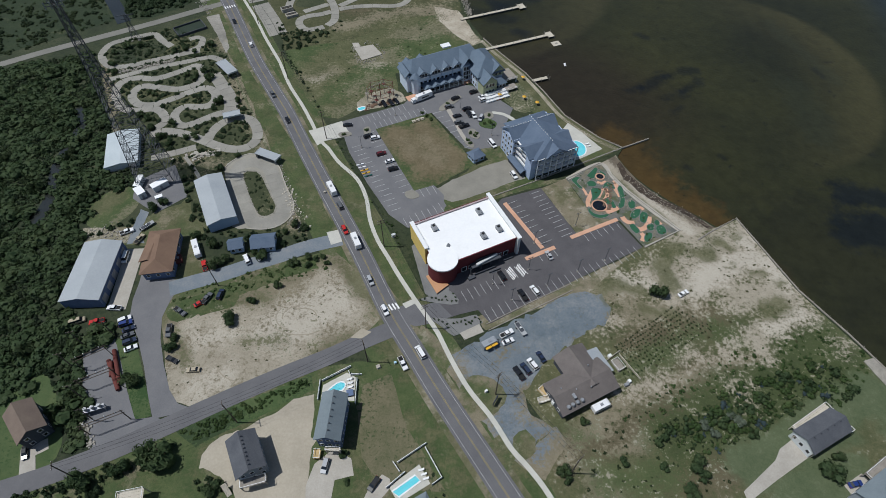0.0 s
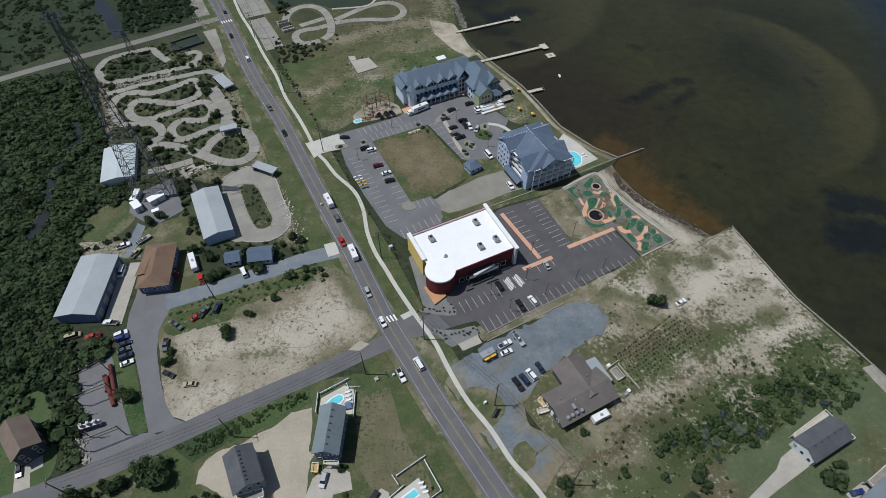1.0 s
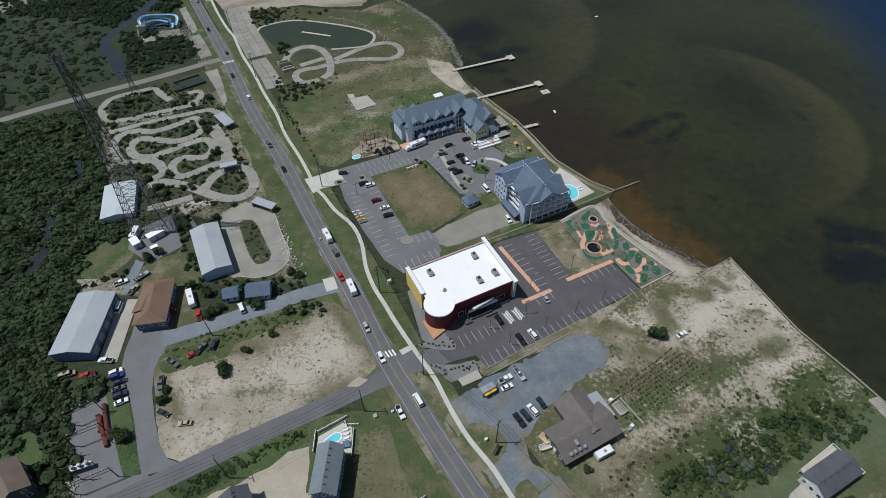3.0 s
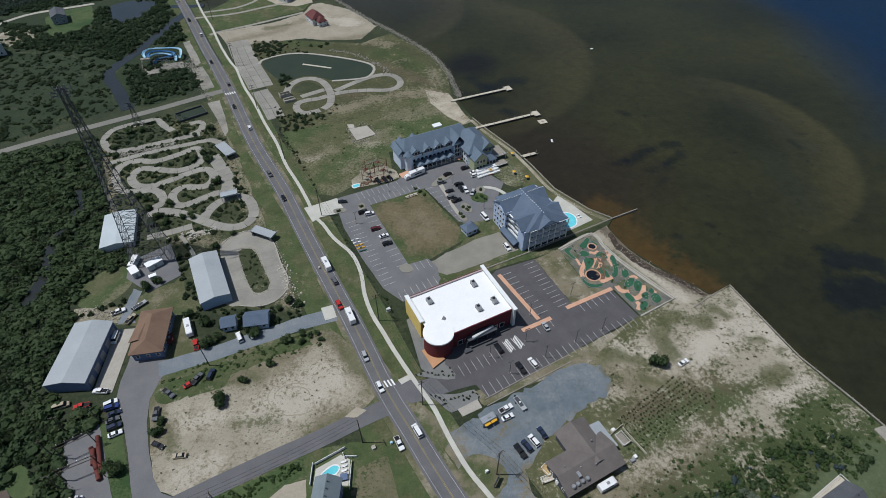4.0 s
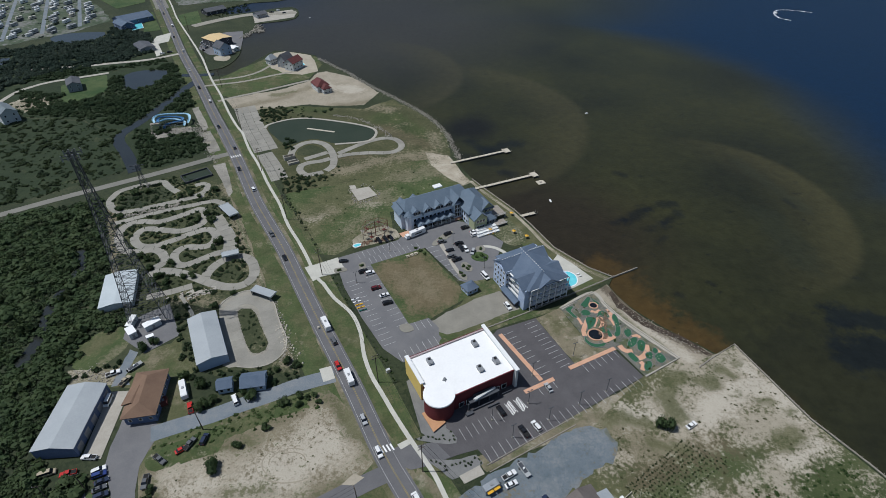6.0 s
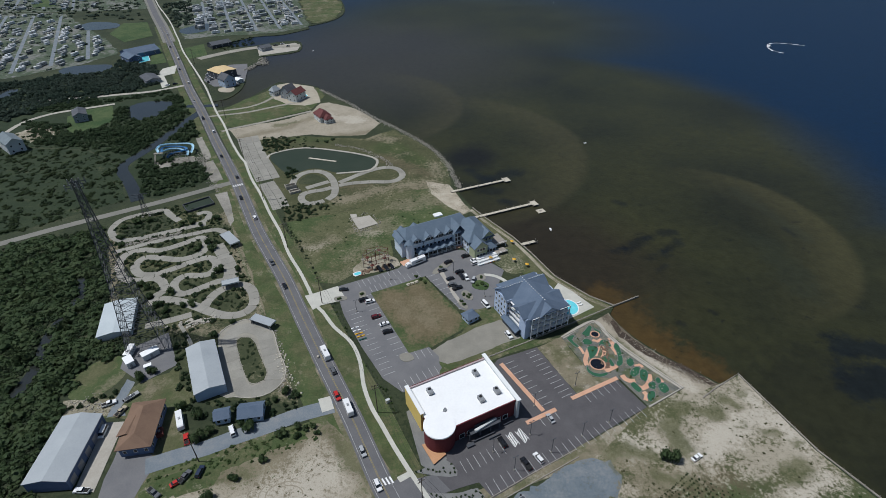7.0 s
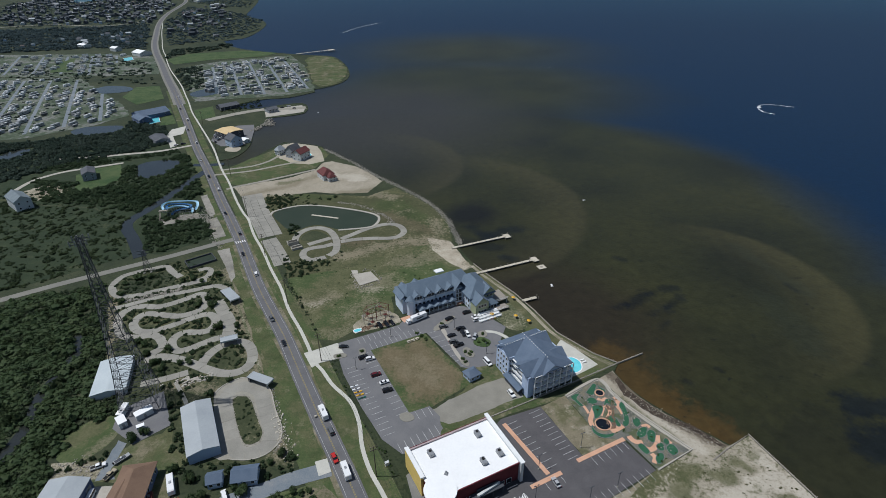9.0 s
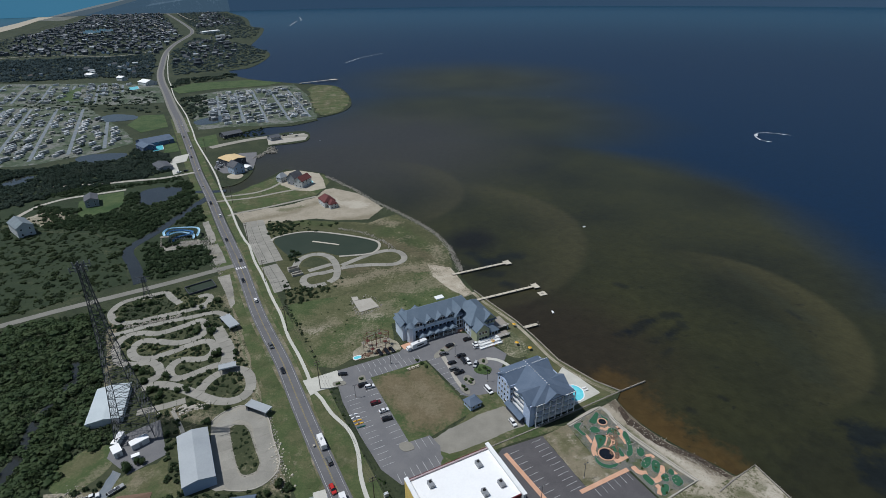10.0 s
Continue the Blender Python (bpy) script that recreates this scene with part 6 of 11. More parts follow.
# hotel parking lot
cars([("sedan", "black", (-47.6, 213.0), (-40.8, 213.9)), ("suv", "black", (-36.6, 204.5), (-31.8, 207.0)), ("suv", "white", (-33.2, 203.2), (-28.3, 204.9)), ("suv", "darkred", (-29.3, 191.9), (-25.4, 193.5)), ("sedan", "white", (-25.0, 186.8), (-22.4, 188.0)),
      ("suv", "black", (-23.1, 181.5), (-18.9, 183.0)), ("suv", "black", (-30.5, 229.8), (-28.9, 227.0)), ("suv", "black", (-27.0, 230.7), (-25.4, 227.9)), ("sedan", "black", (-24.2, 232.1), (-22.5, 229.3)),
      ("suv", "black", (-5.6, 243.3), (-4.1, 240.3)), ("sedan", "black", (-2.0, 244.3), (-0.5, 241.3)), ("suv", "white", (6.3, 250.4), (8.7, 247.3)), ("sedan", "silver", (2.9, 247.3), (4.4, 244.8)),
      ("suv", "black", (6.7, 234.5), (9.7, 236.5)), ("suv", "grey", (3.3, 227.4), (6.6, 228.8)), ("suv", "black", (12.4, 225.6), (15.3, 227.0)), ("suv", "black", (13.4, 221.5), (14.5, 218.8)), ("suv", "white", (15.7, 220.6), (16.7, 217.5)),
      ("suv", "silver", (19.3, 218.3), (18.0, 214.4)), ("sedan", "black", (7.3, 220.1), (10.5, 221.5)), ("suv", "grey", (8.1, 214.8), (11.3, 216.1)), ("pickup", "black", (10.6, 212.2), (14.0, 213.9)),
      ("suv", "white", (21.5, 233.1), (24.5, 234.5)), ("sedan", "white", (21.0, 236.0), (24.1, 237.4)), ("suv", "black", (16.4, 239.9), (19.4, 241.3)), ("van", "white", (24.0, 198.7), (25.7, 195.5)),
      ("van", "white", (32.3, 188.8), (34.1, 184.9)), ("suv", "white", (32.7, 177.4), (34.2, 173.8))])
# amusement lot and restaurant
cars([("suv", "black", (23.4, 121.1), (21.8, 124.4)), ("sedan", "silver", (43.3, 131.2), (42.4, 133.5)), ("suv", "white", (35.7, 114.1), (34.2, 116.7)), ("pickup", "black", (30.9, 112.0), (29.4, 114.9)),
      ("pickup", "black", (26.6, 79.7), (25.2, 82.1)), ("suv", "navy", (29.1, 81.4), (27.7, 83.6)), ("suv", "white", (31.7, 83.2), (30.3, 85.3)), ("sedan", "navy", (35.0, 86.0), (34.0, 88.0)),
      ("pickup", "white", (23.4, 95.3), (26.8, 97.2)), ("sedan", "white", (23.7, 92.1), (26.1, 93.2)), 
      ("sedan", "blue", (126.9, 43.2), (128.5, 43.5)), ("sedan", "white", (93.0, 112.8), (96.2, 114.6))])
# workshop yard and house drives
cars([("suv", "white", (-118.8, 101.3), (-116.7, 102.5)), ("suv", "blue", (-117.8, 99.6), (-115.6, 100.5)), ("sedan", "navy", (-115.9, 97.2), (-113.8, 98.4)), ("sedan", "grey", (-115.4, 94.6), (-113.3, 95.8)), ("suv", "navy", (-113.7, 92.1), (-111.6, 93.2)), ("sedan", "white", (-112.3, 89.4), (-110.2, 90.5)),
      ("pickup", "white", (-124.5, 106.2), (-127.6, 106.4)), ("van", "white", (-128.8, 130.0), (-128.4, 125.2)), ("pickup", "white", (-133.2, 143.7), (-130.4, 145.2)), ("pickup", "red", (-128.8, 100.3), (-131.3, 99.6)), ("van", "tan", (-136.1, 100.5), (-133.7, 101.5)),
      ("pickup", "red", (-95.7, 126.0), (-97.3, 129.4)), ("van", "white", (-79.4, 129.1), (-80.9, 131.7)), ("pickup", "grey", (-99.1, 104.7), (-96.5, 103.0)), ("sedan", "red", (-92.7, 108.4), (-91.1, 109.7)), ("pickup", "grey", (-90.6, 110.5), (-89.8, 112.3)),
      ("sedan", "tan", (-87.5, 81.0), (-90.0, 80.8)), ("sedan", "black", (-132.9, 52.6), (-131.8, 49.9)), ("suv", "silver", (-36.9, 48.6), (-37.3, 46.2)), ("suv", "black", (-21.2, 43.2), (-22.3, 41.6)), ("pickup", "grey", (-100.8, 96.5), (-100.3, 93.5)),
      ("sedan", "black", (-96.0, 84.9), (-95.1, 84.5)), ("pickup", "tan", (-126.6, 139.7), (-124.9, 144.3)), ("suv", "navy", (-85.9, 112.3), (-85.7, 114.1))])
# traffic on the highway
def traffic(kind, colour, s, side, way):
    """s: metres along the highway line; side: metres right of it."""
    at_s = 0.0
    for a, b in zip(line, line[1:]):
        a, b = Vector(a), Vector(b)
        seg = (b - a).length
        if at_s + seg >= s:
            t = (b - a).normalized()
            p = a + t * (s - at_s) + Vector((t.y, -t.x)) * side
            rz = math.degrees(math.atan2(t.y, t.x)) + (0 if way > 0 else 180)
            return car(kind, colour, (p.x, p.y), rz=rz, group="traffic")
        at_s += seg


for kind, colour, s, lane in (("van", "white", 77, 1), ("suv", "white", 99, -1), ("suv", "silver", 114, -1), ("suv", "grey", 157, 1), ("suv", "red", 143, -1), ("sedan", "black", 224, -1), ("suv", "grey", 248, -1),
                              ("suv", "white", 300, 1), ("sedan", "black", 330, -1), ("suv", "grey", 362, 1), ("sedan", "black", 402, -1), ("suv", "white", 455, 1), ("suv", "black", 490, -1), ("sedan", "silver", 540, -1),
                              ("suv", "white", 600, 1), ("sedan", "black", 655, -1), ("van", "white", 700, 1), ("suv", "grey", 760, -1), ("sedan", "white", 830, 1), ("suv", "black", 900, -1), ("suv", "white", 990, 1), ("sedan", "grey", 1080, -1)):
    traffic(kind, colour, s, 1.6 * lane, lane)
car("pickup", "white", (-14.1, 83.4), (-13.0, 81.2), label="white pickup truck stopped on the grass shoulder")


def trailer(label, at, toward, length=8.5, colour="car_white", name="camper_trailer", high=3.0, wide=2.5, group="campers"):
    rz = math.degrees(math.atan2(toward[1] - at[1], toward[0] - at[0]))
    ob = thing(name, label, "trailer", at[0], at[1], ground_z(*at), rz, group)
    h = length / 2
    part("body", profile(bmesh.new(), [(-h, 0.55), (h - 0.5, 0.55), (h, 1.0), (h - 0.3, high - 0.3), (h - 0.8, high), (-h + 0.15, high), (-h, high - 0.2)], wide / 2, 0.08), colour, ob)
    part("roof_unit", boxes((-0.5, 0.5, -0.4, 0.4, high, high + 0.3)), "grey_steel", ob)
    part("hitch", boxes((h, h + 1.2, -0.08, 0.08, 0.5, 0.65)), "rubber", ob)
    for s in (-1, 1):
        part("window", boxes((-h * 0.5, h * 0.4, s * (wide / 2 - 0.04) - 0.03, s * (wide / 2 - 0.04) + 0.03, 1.4, 2.1)), "glass_dark", ob)
        for x in (-0.9, 0.0):
            piece("wheel", WHEEL, ob, x, s * (wide / 2 - 0.2), 0.34)
    return ob


trailer("white camper trailer towed along the highway", (-36.1, 138.2), (-38.5, 143.6), 8.0)
trailer("white camper trailer on the highway", (-49.9, 168.1), (-52.7, 173.5), 8.0)
trailer("long white box trailer beside trees", (-100.8, 133.8), (-98.3, 128.8), 9.0, name="box_trailer")
trailer("white box trailer behind the restaurant", (52.9, 67.7), (56.3, 69.3), 6.5, name="box_trailer", high=2.6)
trailer("small rust-red utility trailer beside the workshop", (-106.5, 128.6), (-105.3, 126.0), 4.0, "rust_red", name="utility_trailer", high=2.4)
truck = trailer("white box truck trailer in the hotel lot", (-10.0, 235.0), (-15.8, 231.2), 9.5, name="box_truck", high=3.4)
part("cab", profile(bmesh.new(), [(5.2, 0.5), (7.4, 0.5), (7.5, 1.3), (6.9, 2.4), (5.2, 2.5)], 1.15, 0.1), "car_white", truck, "white truck cab")
part("windscreen", boxes((7.0, 7.2, -0.9, 0.9, 1.5, 2.1)), "glass_dark", truck)
food = trailer("grey food trailer with yellow awnings", (16.8, 91.0), (20.0, 92.8), 6.0, "grey_siding", name="food_trailer", high=2.9)
for y in (-1.9, ):
    part("awning", boxes((-2.6, -0.3, -2.2, -1.2, 2.1, 2.2), (0.0, 2.3, -2.2, -1.2, 2.1, 2.2)), "car_yellow", food, "yellow fabric awning")
for a, b in (((28.6, 97.2), (30.2, 94.2)), ((-125.7, 146.8), (-121.6, 151.3))):
    rz = math.degrees(math.atan2(b[1] - a[1], b[0] - a[0]))
    boat = thing("boat", "white open motorboat on a trailer", "boat", a[0], a[1], ground_z(*a), rz, "boats")
    part("hull", profile(bmesh.new(), [(-2.8, 0.6), (2.2, 0.6), (3.1, 1.25), (-2.8, 1.15)], 0.85, -0.1), "camper_grey", boat)
    part("deck_well", boxes((-2.5, 1.6, -0.72, 0.72, 1.1, 1.26)), "dark_siding", boat)
    part("outboard", boxes((-3.3, -2.8, -0.25, 0.25, 0.6, 1.5)), "rubber", boat)
    part("console", boxes((-0.3, 0.3, -0.3, 0.3, 1.2, 1.9)), "white_trim", boat)
    part("trailer_frame", boxes((-2.5, 3.6, -0.06, 0.06, 0.3, 0.45), (-1.2, -1.0, -1.0, 1.0, 0.3, 0.45)), "grey_steel", boat)
    for s in (-1, 1):
        w = piece("wheel", WHEEL, boat, -1.1, s * 1.1, 0.34)
        piece("rim", HUB, w, 0, 0, 0)

# ---- poles and cables ----
POLES = []


def utility_pole(at, high, rz=0.0, arms=1, label="dark wooden utility pole with crossarm"):
    ob = thing("utility_pole", label, "utility pole", at[0], at[1], 0, rz, "utility poles")
    bm = bmesh.new()
    cylinder(bm, 0, 0, -0.5, high, 0.22, 0.13, sides=8)
    part("pole", bm, "pole_wood", ob)
    for k in range(arms):
        z = high - 0.6 - 1.5 * k
        part("crossarm", boxes((-1.4, 1.4, -0.08, 0.08, z, z + 0.2)), "pole_wood", ob)
        for x in (-1.2, 0.0, 1.2):
            bm = bmesh.new()
            cylinder(bm, x, 0, z + 0.2, z + 0.5, 0.07, sides=6)
            part("insulator", bm, "grey_steel", ob)
    POLES.append((at, high, rz))
    return ob


def tube(pts, w, bm=None):
    """One square tube through the points."""
    bm = bm or bmesh.new()
    rows = []
    for i, p in enumerate(pts):
        d = (pts[min(i + 1, len(pts) - 1)] - pts[max(i - 1, 0)]).normalized()
        s = d.cross(Vector((0, 0, 1)) if abs(d.z) < 0.95 else Vector((1, 0, 0))).normalized() * w / 2
        u = d.cross(s).normalized() * w / 2
        rows.append([bm.verts.new(p + q) for q in (s + u, s - u, -s - u, -s + u)])
    for r, q in zip(rows, rows[1:]):
        for k in range(4):
            bm.faces.new((r[k], r[(k + 1) % 4], q[(k + 1) % 4], q[k]))
    bm.faces.new(rows[0][::-1])
    bm.faces.new(rows[-1])
    return bm


def cable(a, b, za, zb, sag=1.2, group="cables", w=0.05):
    pts = []
    for i in range(13):
        t = i / 12
        pts.append(Vector((a[0] + (b[0] - a[0]) * t, a[1] + (b[1] - a[1]) * t, za + (zb - za) * t - sag * 4 * t * (1 - t))))
    bm = tube(pts, w)
    ob = part("power_cable", bm, "cable_black")
    return tagged(ob, "thin black power cable strung between poles", "cable", group)


def run_of_poles(places, high, arms=1):
    for i, p in enumerate(places):
        a, b = places[max(i - 1, 0)], places[min(i + 1, len(places) - 1)]
        utility_pole(p, high, math.degrees(math.atan2(b[1] - a[1], b[0] - a[0])) + 90, arms)
    for p, q in zip(places, places[1:]):
        n = Vector((-(q[1] - p[1]), q[0] - p[0])).normalized()
        for d in (-1.2, 0, 1.2):
            cable((p[0] + n.x * d, p[1] + n.y * d), (q[0] + n.x * d, q[1] + n.y * d), high - 0.15, high - 0.15)


run_of_poles([(39.9, 46.5), (18.0, 72.3), (-6.2, 97.9), (-24.3, 136.4), (-57.0, 203.2), (-84.6, 252.4), (-112.4, 308.4), (-142.1, 369.8), (-181.7, 453.7), (-217.4, 520.7), (-268, 621)], 16.5, 2)
run_of_poles([(-112.3, 44.5), (-67.9, 62.6), (-26.6, 84.3)], 16.0, 1)
utility_pole((-87.9, 116.7), 11.0, 20)
for p in ((-130.3, 82.3), (-129.8, 90.7), (-119.9, 94.4), (-122.1, 70.9), (-115.1, 63.1)):
    utility_pole(p, 10.5, 15, 1, "dark wooden pole with crossarm beside a storage lot")


# ---- lattice towers ----
def lattice_tower(at, high, base, top, bays, rz, label, w=0.3):
    ob = thing("lattice_tower", label, "tower", at[0], at[1], 0, rz)

    def corner(k, z):
        t = z / high
        h = (base * (1 - t) ** 1.6 + top * (1 - (1 - t) ** 1.6)) / 2
        return Vector((h * (1, -1, -1, 1)[k], h * (1, 1, -1, -1)[k], z))

    zs = [high * (1 - (1 - i / bays) ** 1.15) for i in range(bays + 1)]
    for k in range(4):
        part("leg", tube([corner(k, z) for z in zs], w), "tower_steel", ob)
        bm = bmesh.new()
        for a, b in zip(zs, zs[1:]):
            j = (k + 1) % 4
            bar(bm, corner(k, a), corner(j, b), w * 0.5)
            bar(bm, corner(j, a), corner(k, b), w * 0.5)
            bar(bm, corner(k, b), corner(j, b), w * 0.5)
        tagged(part("bracing", bm, "tower_steel", ob), kind="stuff")
        part("footing", boxes((corner(k, 0).x - 0.6, corner(k, 0).x + 0.6, corner(k, 0).y - 0.6, corner(k, 0).y + 0.6, -0.2, 0.4)), "concrete", ob)
    return ob


mast = lattice_tower((-132.8, 178.6), 83.5, 15.5, 1.7, 24, 20, "tall grey steel lattice communication tower", 0.25)
part("head_frame", boxes((-3.0, 3.0, -0.1, 0.1, 81.5, 81.8), (-3.0, 3.0, -2.6, -2.4, 81.5, 81.8), (-3.0, 3.0, 2.4, 2.6, 81.5, 81.8), (-0.1, 0.1, -2.6, 2.6, 81.5, 81.8)), "tower_steel", mast)
for x in (-2.8, -1.0, 1.0, 2.8):
    for y in (-2.5, 2.5):
        part("panel_antenna", boxes((x - 0.18, x + 0.18, y - 0.12, y + 0.12, 80.7, 83.1)), "grey_steel", mast, "grey panel antenna")
pylon = lattice_tower((-181.5, 292.0), 15.0, 4.0, 1.2, 5, 15, "small grey steel lattice pylon with crossarms", 0.16)
part("crossarm", boxes((-4.5, 4.5, -0.12, 0.12, 14.6, 14.9), (-3.2, 3.2, -0.12, 0.12, 12.4, 12.7)), "tower_steel", pylon)

# equipment at the tower's foot
for pts, h in ((((-138.4, 175.2), (-136.3, 175.2), (-134.0, 168.4)), 2.8), (((-131.2, 169.1), (-126.2, 173.8), (-124.8, 170.9)), 2.8), (((-137.6, 166.3), (-135.3, 168.4), (-131.1, 165.3)), 3.0), (((-127.0, 162.5), (-124.6, 163.9), (-123.9, 162.5)), 2.2)):
    x, y, rz, L, W = rect(*pts)
    ob = thing("equipment_shelter", "small white equipment shelter with flat roof", "shelter", x, y, 0, rz, "equipment shelters")
    part("wall", boxes((-L / 2, L / 2, -W / 2, W / 2, 0, h)), "pale_siding", ob)
    part("roof", boxes((-L / 2 - 0.2, L / 2 + 0.2, -W / 2 - 0.2, W / 2 + 0.2, h, h + 0.2)), "white_membrane", ob)
    part("door", boxes((-0.5, 0.5, -W / 2 - 0.05, -W / 2 + 0.05, 0.05, 2.05)), "grey_steel", ob)
for a, b in (((-117.9, 88.5), (-111.1, 75.6)), ((-118.4, 84.5), (-110.9, 73.5)), ((-117.4, 84.0), (-115.1, 78.5))):
    d = Vector(b) - Vector(a)
    ob = thing("steel_pipe", "long rusty red steel pipe lying on concrete", "pipe", (a[0] + b[0]) / 2, (a[1] + b[1]) / 2, 0.08, math.degrees(math.atan2(d.y, d.x)), "pipes")
    bm = bmesh.new()
    cylinder(bm, 0, 0, -d.length / 2, d.length / 2, 0.75, sides=14)
    bmesh.ops.rotate(bm, verts=bm.verts[:], matrix=Matrix.Rotation(radians(90), 3, "Y"))
    bmesh.ops.translate(bm, verts=bm.verts[:], vec=(0, 0, 0.75))
    part("barrel", bm, "rust_red", ob)
    part("cradle", boxes((-d.length * 0.3, -d.length * 0.3 + 0.3, -0.8, 0.8, 0, 0.3), (d.length * 0.3, d.length * 0.3 + 0.3, -0.8, 0.8, 0, 0.3)), "pole_wood", ob)

# ---- docks, sea walls, fences ----
def dock(a, b, wide, label, head=None, z=0.7):
    d = Vector(b) - Vector(a)
    n = d.length
    ob = thing("dock", label, "dock", a[0], a[1], 0, math.degrees(math.atan2(d.y, d.x)), "docks")
    planks = int(n / 1.5)
    me = mesh_of("plank", boxes((0.02, 1.47, -wide / 2, wide / 2, z - 0.08, z)), "pale_wood")
    for i in range(planks):
        piece("plank", me, ob, i * 1.5, 0, 0)
    part("beam", boxes((0, n, -wide / 2 + 0.1, -wide / 2 + 0.3, z - 0.35, z - 0.08)), "weathered_wood", ob)
    part("beam", boxes((0, n, wide / 2 - 0.3, wide / 2 - 0.1, z - 0.35, z - 0.08)), "weathered_wood", ob)
    pm = bmesh.new()
    cylinder(pm, 0, 0, -2.5, z + 0.9, 0.13, sides=8)
    pm = mesh_of("dock_post", pm, "weathered_wood")
    for i in range(int(n / 5) + 1):
        for s in (-1, 1):
            piece("dock_post", pm, ob, i * 5.0, s * wide / 2, 0)
    if head:
        part("head_deck", boxes((n - head[0] / 2, n + head[0] / 2, -head[1] / 2, head[1] / 2, z - 0.1, z + 0.02)), "pale_wood", ob, "wider head platform")
        for x in (n - head[0] / 2, n + head[0] / 2):
            for s in (-1, 1):
                piece("dock_post", pm, ob, x, s * head[1] / 2, 0)
    return ob


dock((17.7, 277.5), (63.5, 295.9), 2.0, "long pale wooden dock over brown water", (4.0, 5.5))
dock((10.9, 313.0), (49.6, 328.6), 2.0, "long narrow wooden dock with end platform", (4.5, 5.5))
dock((48.7, 249.9), (58.4, 253.5), 2.2, "short wooden dock at the sea wall", None)
raft = thing("floating_platform", "square floating swim platform with pale deck", "platform", *(66.5, 287.4), -0.5, 20)
part("deck", boxes((-2.5, 2.5, -2.2, 2.2, 0.2, 0.5)), "pale_wood", raft)
part("hatch", boxes((-0.8, 0.8, -0.7, 0.7, 0.5, 0.6)), "weathered_wood", raft)
part("float", boxes((-2.3, 2.3, -2.0, -1.2, -0.2, 0.2), (-2.3, 2.3, 1.2, 2.0, -0.2, 0.2)), "rubber", raft)


def wall_line(name, points, high, wide, material_name, label, category, smooth=False, z=0.0, posts=0.0, kind="structure"):
    pts = spline(points, step=3) if smooth else list(points)
    ob = tagged(part(name, sweep(pts, wide / 2, wide / 2, z - 0.6, z + high), material_name, None, label), label, category, "", kind)
    return ob


def walk_along(points, step):
    """Places and headings every step metres along a line."""
    out, left = [], 0.0
    for a, b in zip(points, points[1:]):
        a, b = Vector(a), Vector(b)
        n, s = (b - a).length, left
        while s < n:
            p = a.lerp(b, s / n)
            out.append((p.x, p.y, math.degrees(math.atan2(b.y - a.y, b.x - a.x))))
            s += step
        left = s - n
    return out


POST = mesh_of("post", boxes((-0.09, 0.09, -0.09, 0.09, -0.6, 1.0)), "weathered_wood")


def sea_wall(points, label):
    ob = wall_line("sea_wall", points, 0.35, 0.5, "weathered_wood", label, "sea wall", z=0.0)
    for x, y, rz in walk_along(points, 2.4):
        piece("post", POST, ob, x, y, 0, rz)
    return ob


sea_wall([(157.2, 79.1), (149.1, 95.8), (138.7, 114.6), (126.8, 151.6), (114.8, 144.9), (106.8, 139.7)], "weathered timber sea wall with posts")
sea_wall([(87.0, 196.7), (76.8, 204.1), (62.5, 221.1), (53.4, 242.3), (45.8, 257.7), (31.5, 279.8), (23.9, 292.8)], "weathered timber sea wall behind the hotels")
sea_wall([(19.2, 163.2), (41.7, 173.8), (57.6, 181.9), (87.0, 196.7), (101.1, 203.3)], "dark timber groin running into the water")


def fence(points, label, high=1.3, colour="white_trim", board=1.8):
    """A board fence: one panel a stretch, a post at each joint."""
    ob = thing("fence", label, "fence")
    pm = mesh_of("panel", boxes((0.04, board - 0.04, -0.08, 0.08, 0.08, high)), colour)
    qm = mesh_of("post", boxes((-0.13, 0.13, -0.13, 0.13, 0, high + 0.1)), colour)
    for x, y, rz in walk_along(points, board):
        piece("panel", pm, ob, x, y, 0, rz)
        piece("post", qm, ob, x, y, 0, rz)
    return ob


fence([(-42.3, 70.3), (-42.4, 76.6), (-33.6, 81.7), (-32.3, 79.3), (-29.7, 79.3), (-29.5, 69.1)], "white board fence round a pool")
fence([(-17.3, 42.2), (-12.8, 46.0), (-15.1, 49.1), (-6.1, 55.2), (-0.3, 45.2), (-3.2, 43.2)], "white board fence round a rectangular pool")
pool("swimming_pool", "small turquoise freeform pool inside a white fence", [(-39.4, 73.3), (-37.7, 75.4), (-35.4, 76.8), (-33.5, 76.0), (-34.4, 73.7), (-37.5, 73.1)])
patch("pool_deck", [(-41.4, 70.5), (-41.3, 75.6), (-33.6, 80.2), (-30.3, 78.5), (-30.0, 69.9)], 0.1, "pale_concrete", "pale pool deck", "pavement")
patch("pool_deck", [(-16.6, 42.5), (-7.4, 49.2), (-3.8, 43.5), (-10.9, 39.3), (-14.4, 39.3)], 0.1, "pale_concrete", "pale pool deck", "pavement")
pool("swimming_pool", "long rectangular turquoise pool beside a house", [(-15.5, 41.2), (-8.6, 46.0), (-6.9, 44.2), (-13.3, 39.6)], smooth=False)
fence([(56.1, 83.2), (62.6, 87.8), (67.9, 78.7)], "low pale fence behind the restaurant", 1.0, "pale_wood")

for pts in ([(16.9, 96.9), (34.2, 106.0), (50.6, 114.6)], [(16.2, 99.5), (33.5, 109.0), (50.0, 117.5)]):
    wall_line("timber_edging", pts, 0.3, 0.3, "weathered_wood", "weathered timber edging beside the parking lot", "kerb")

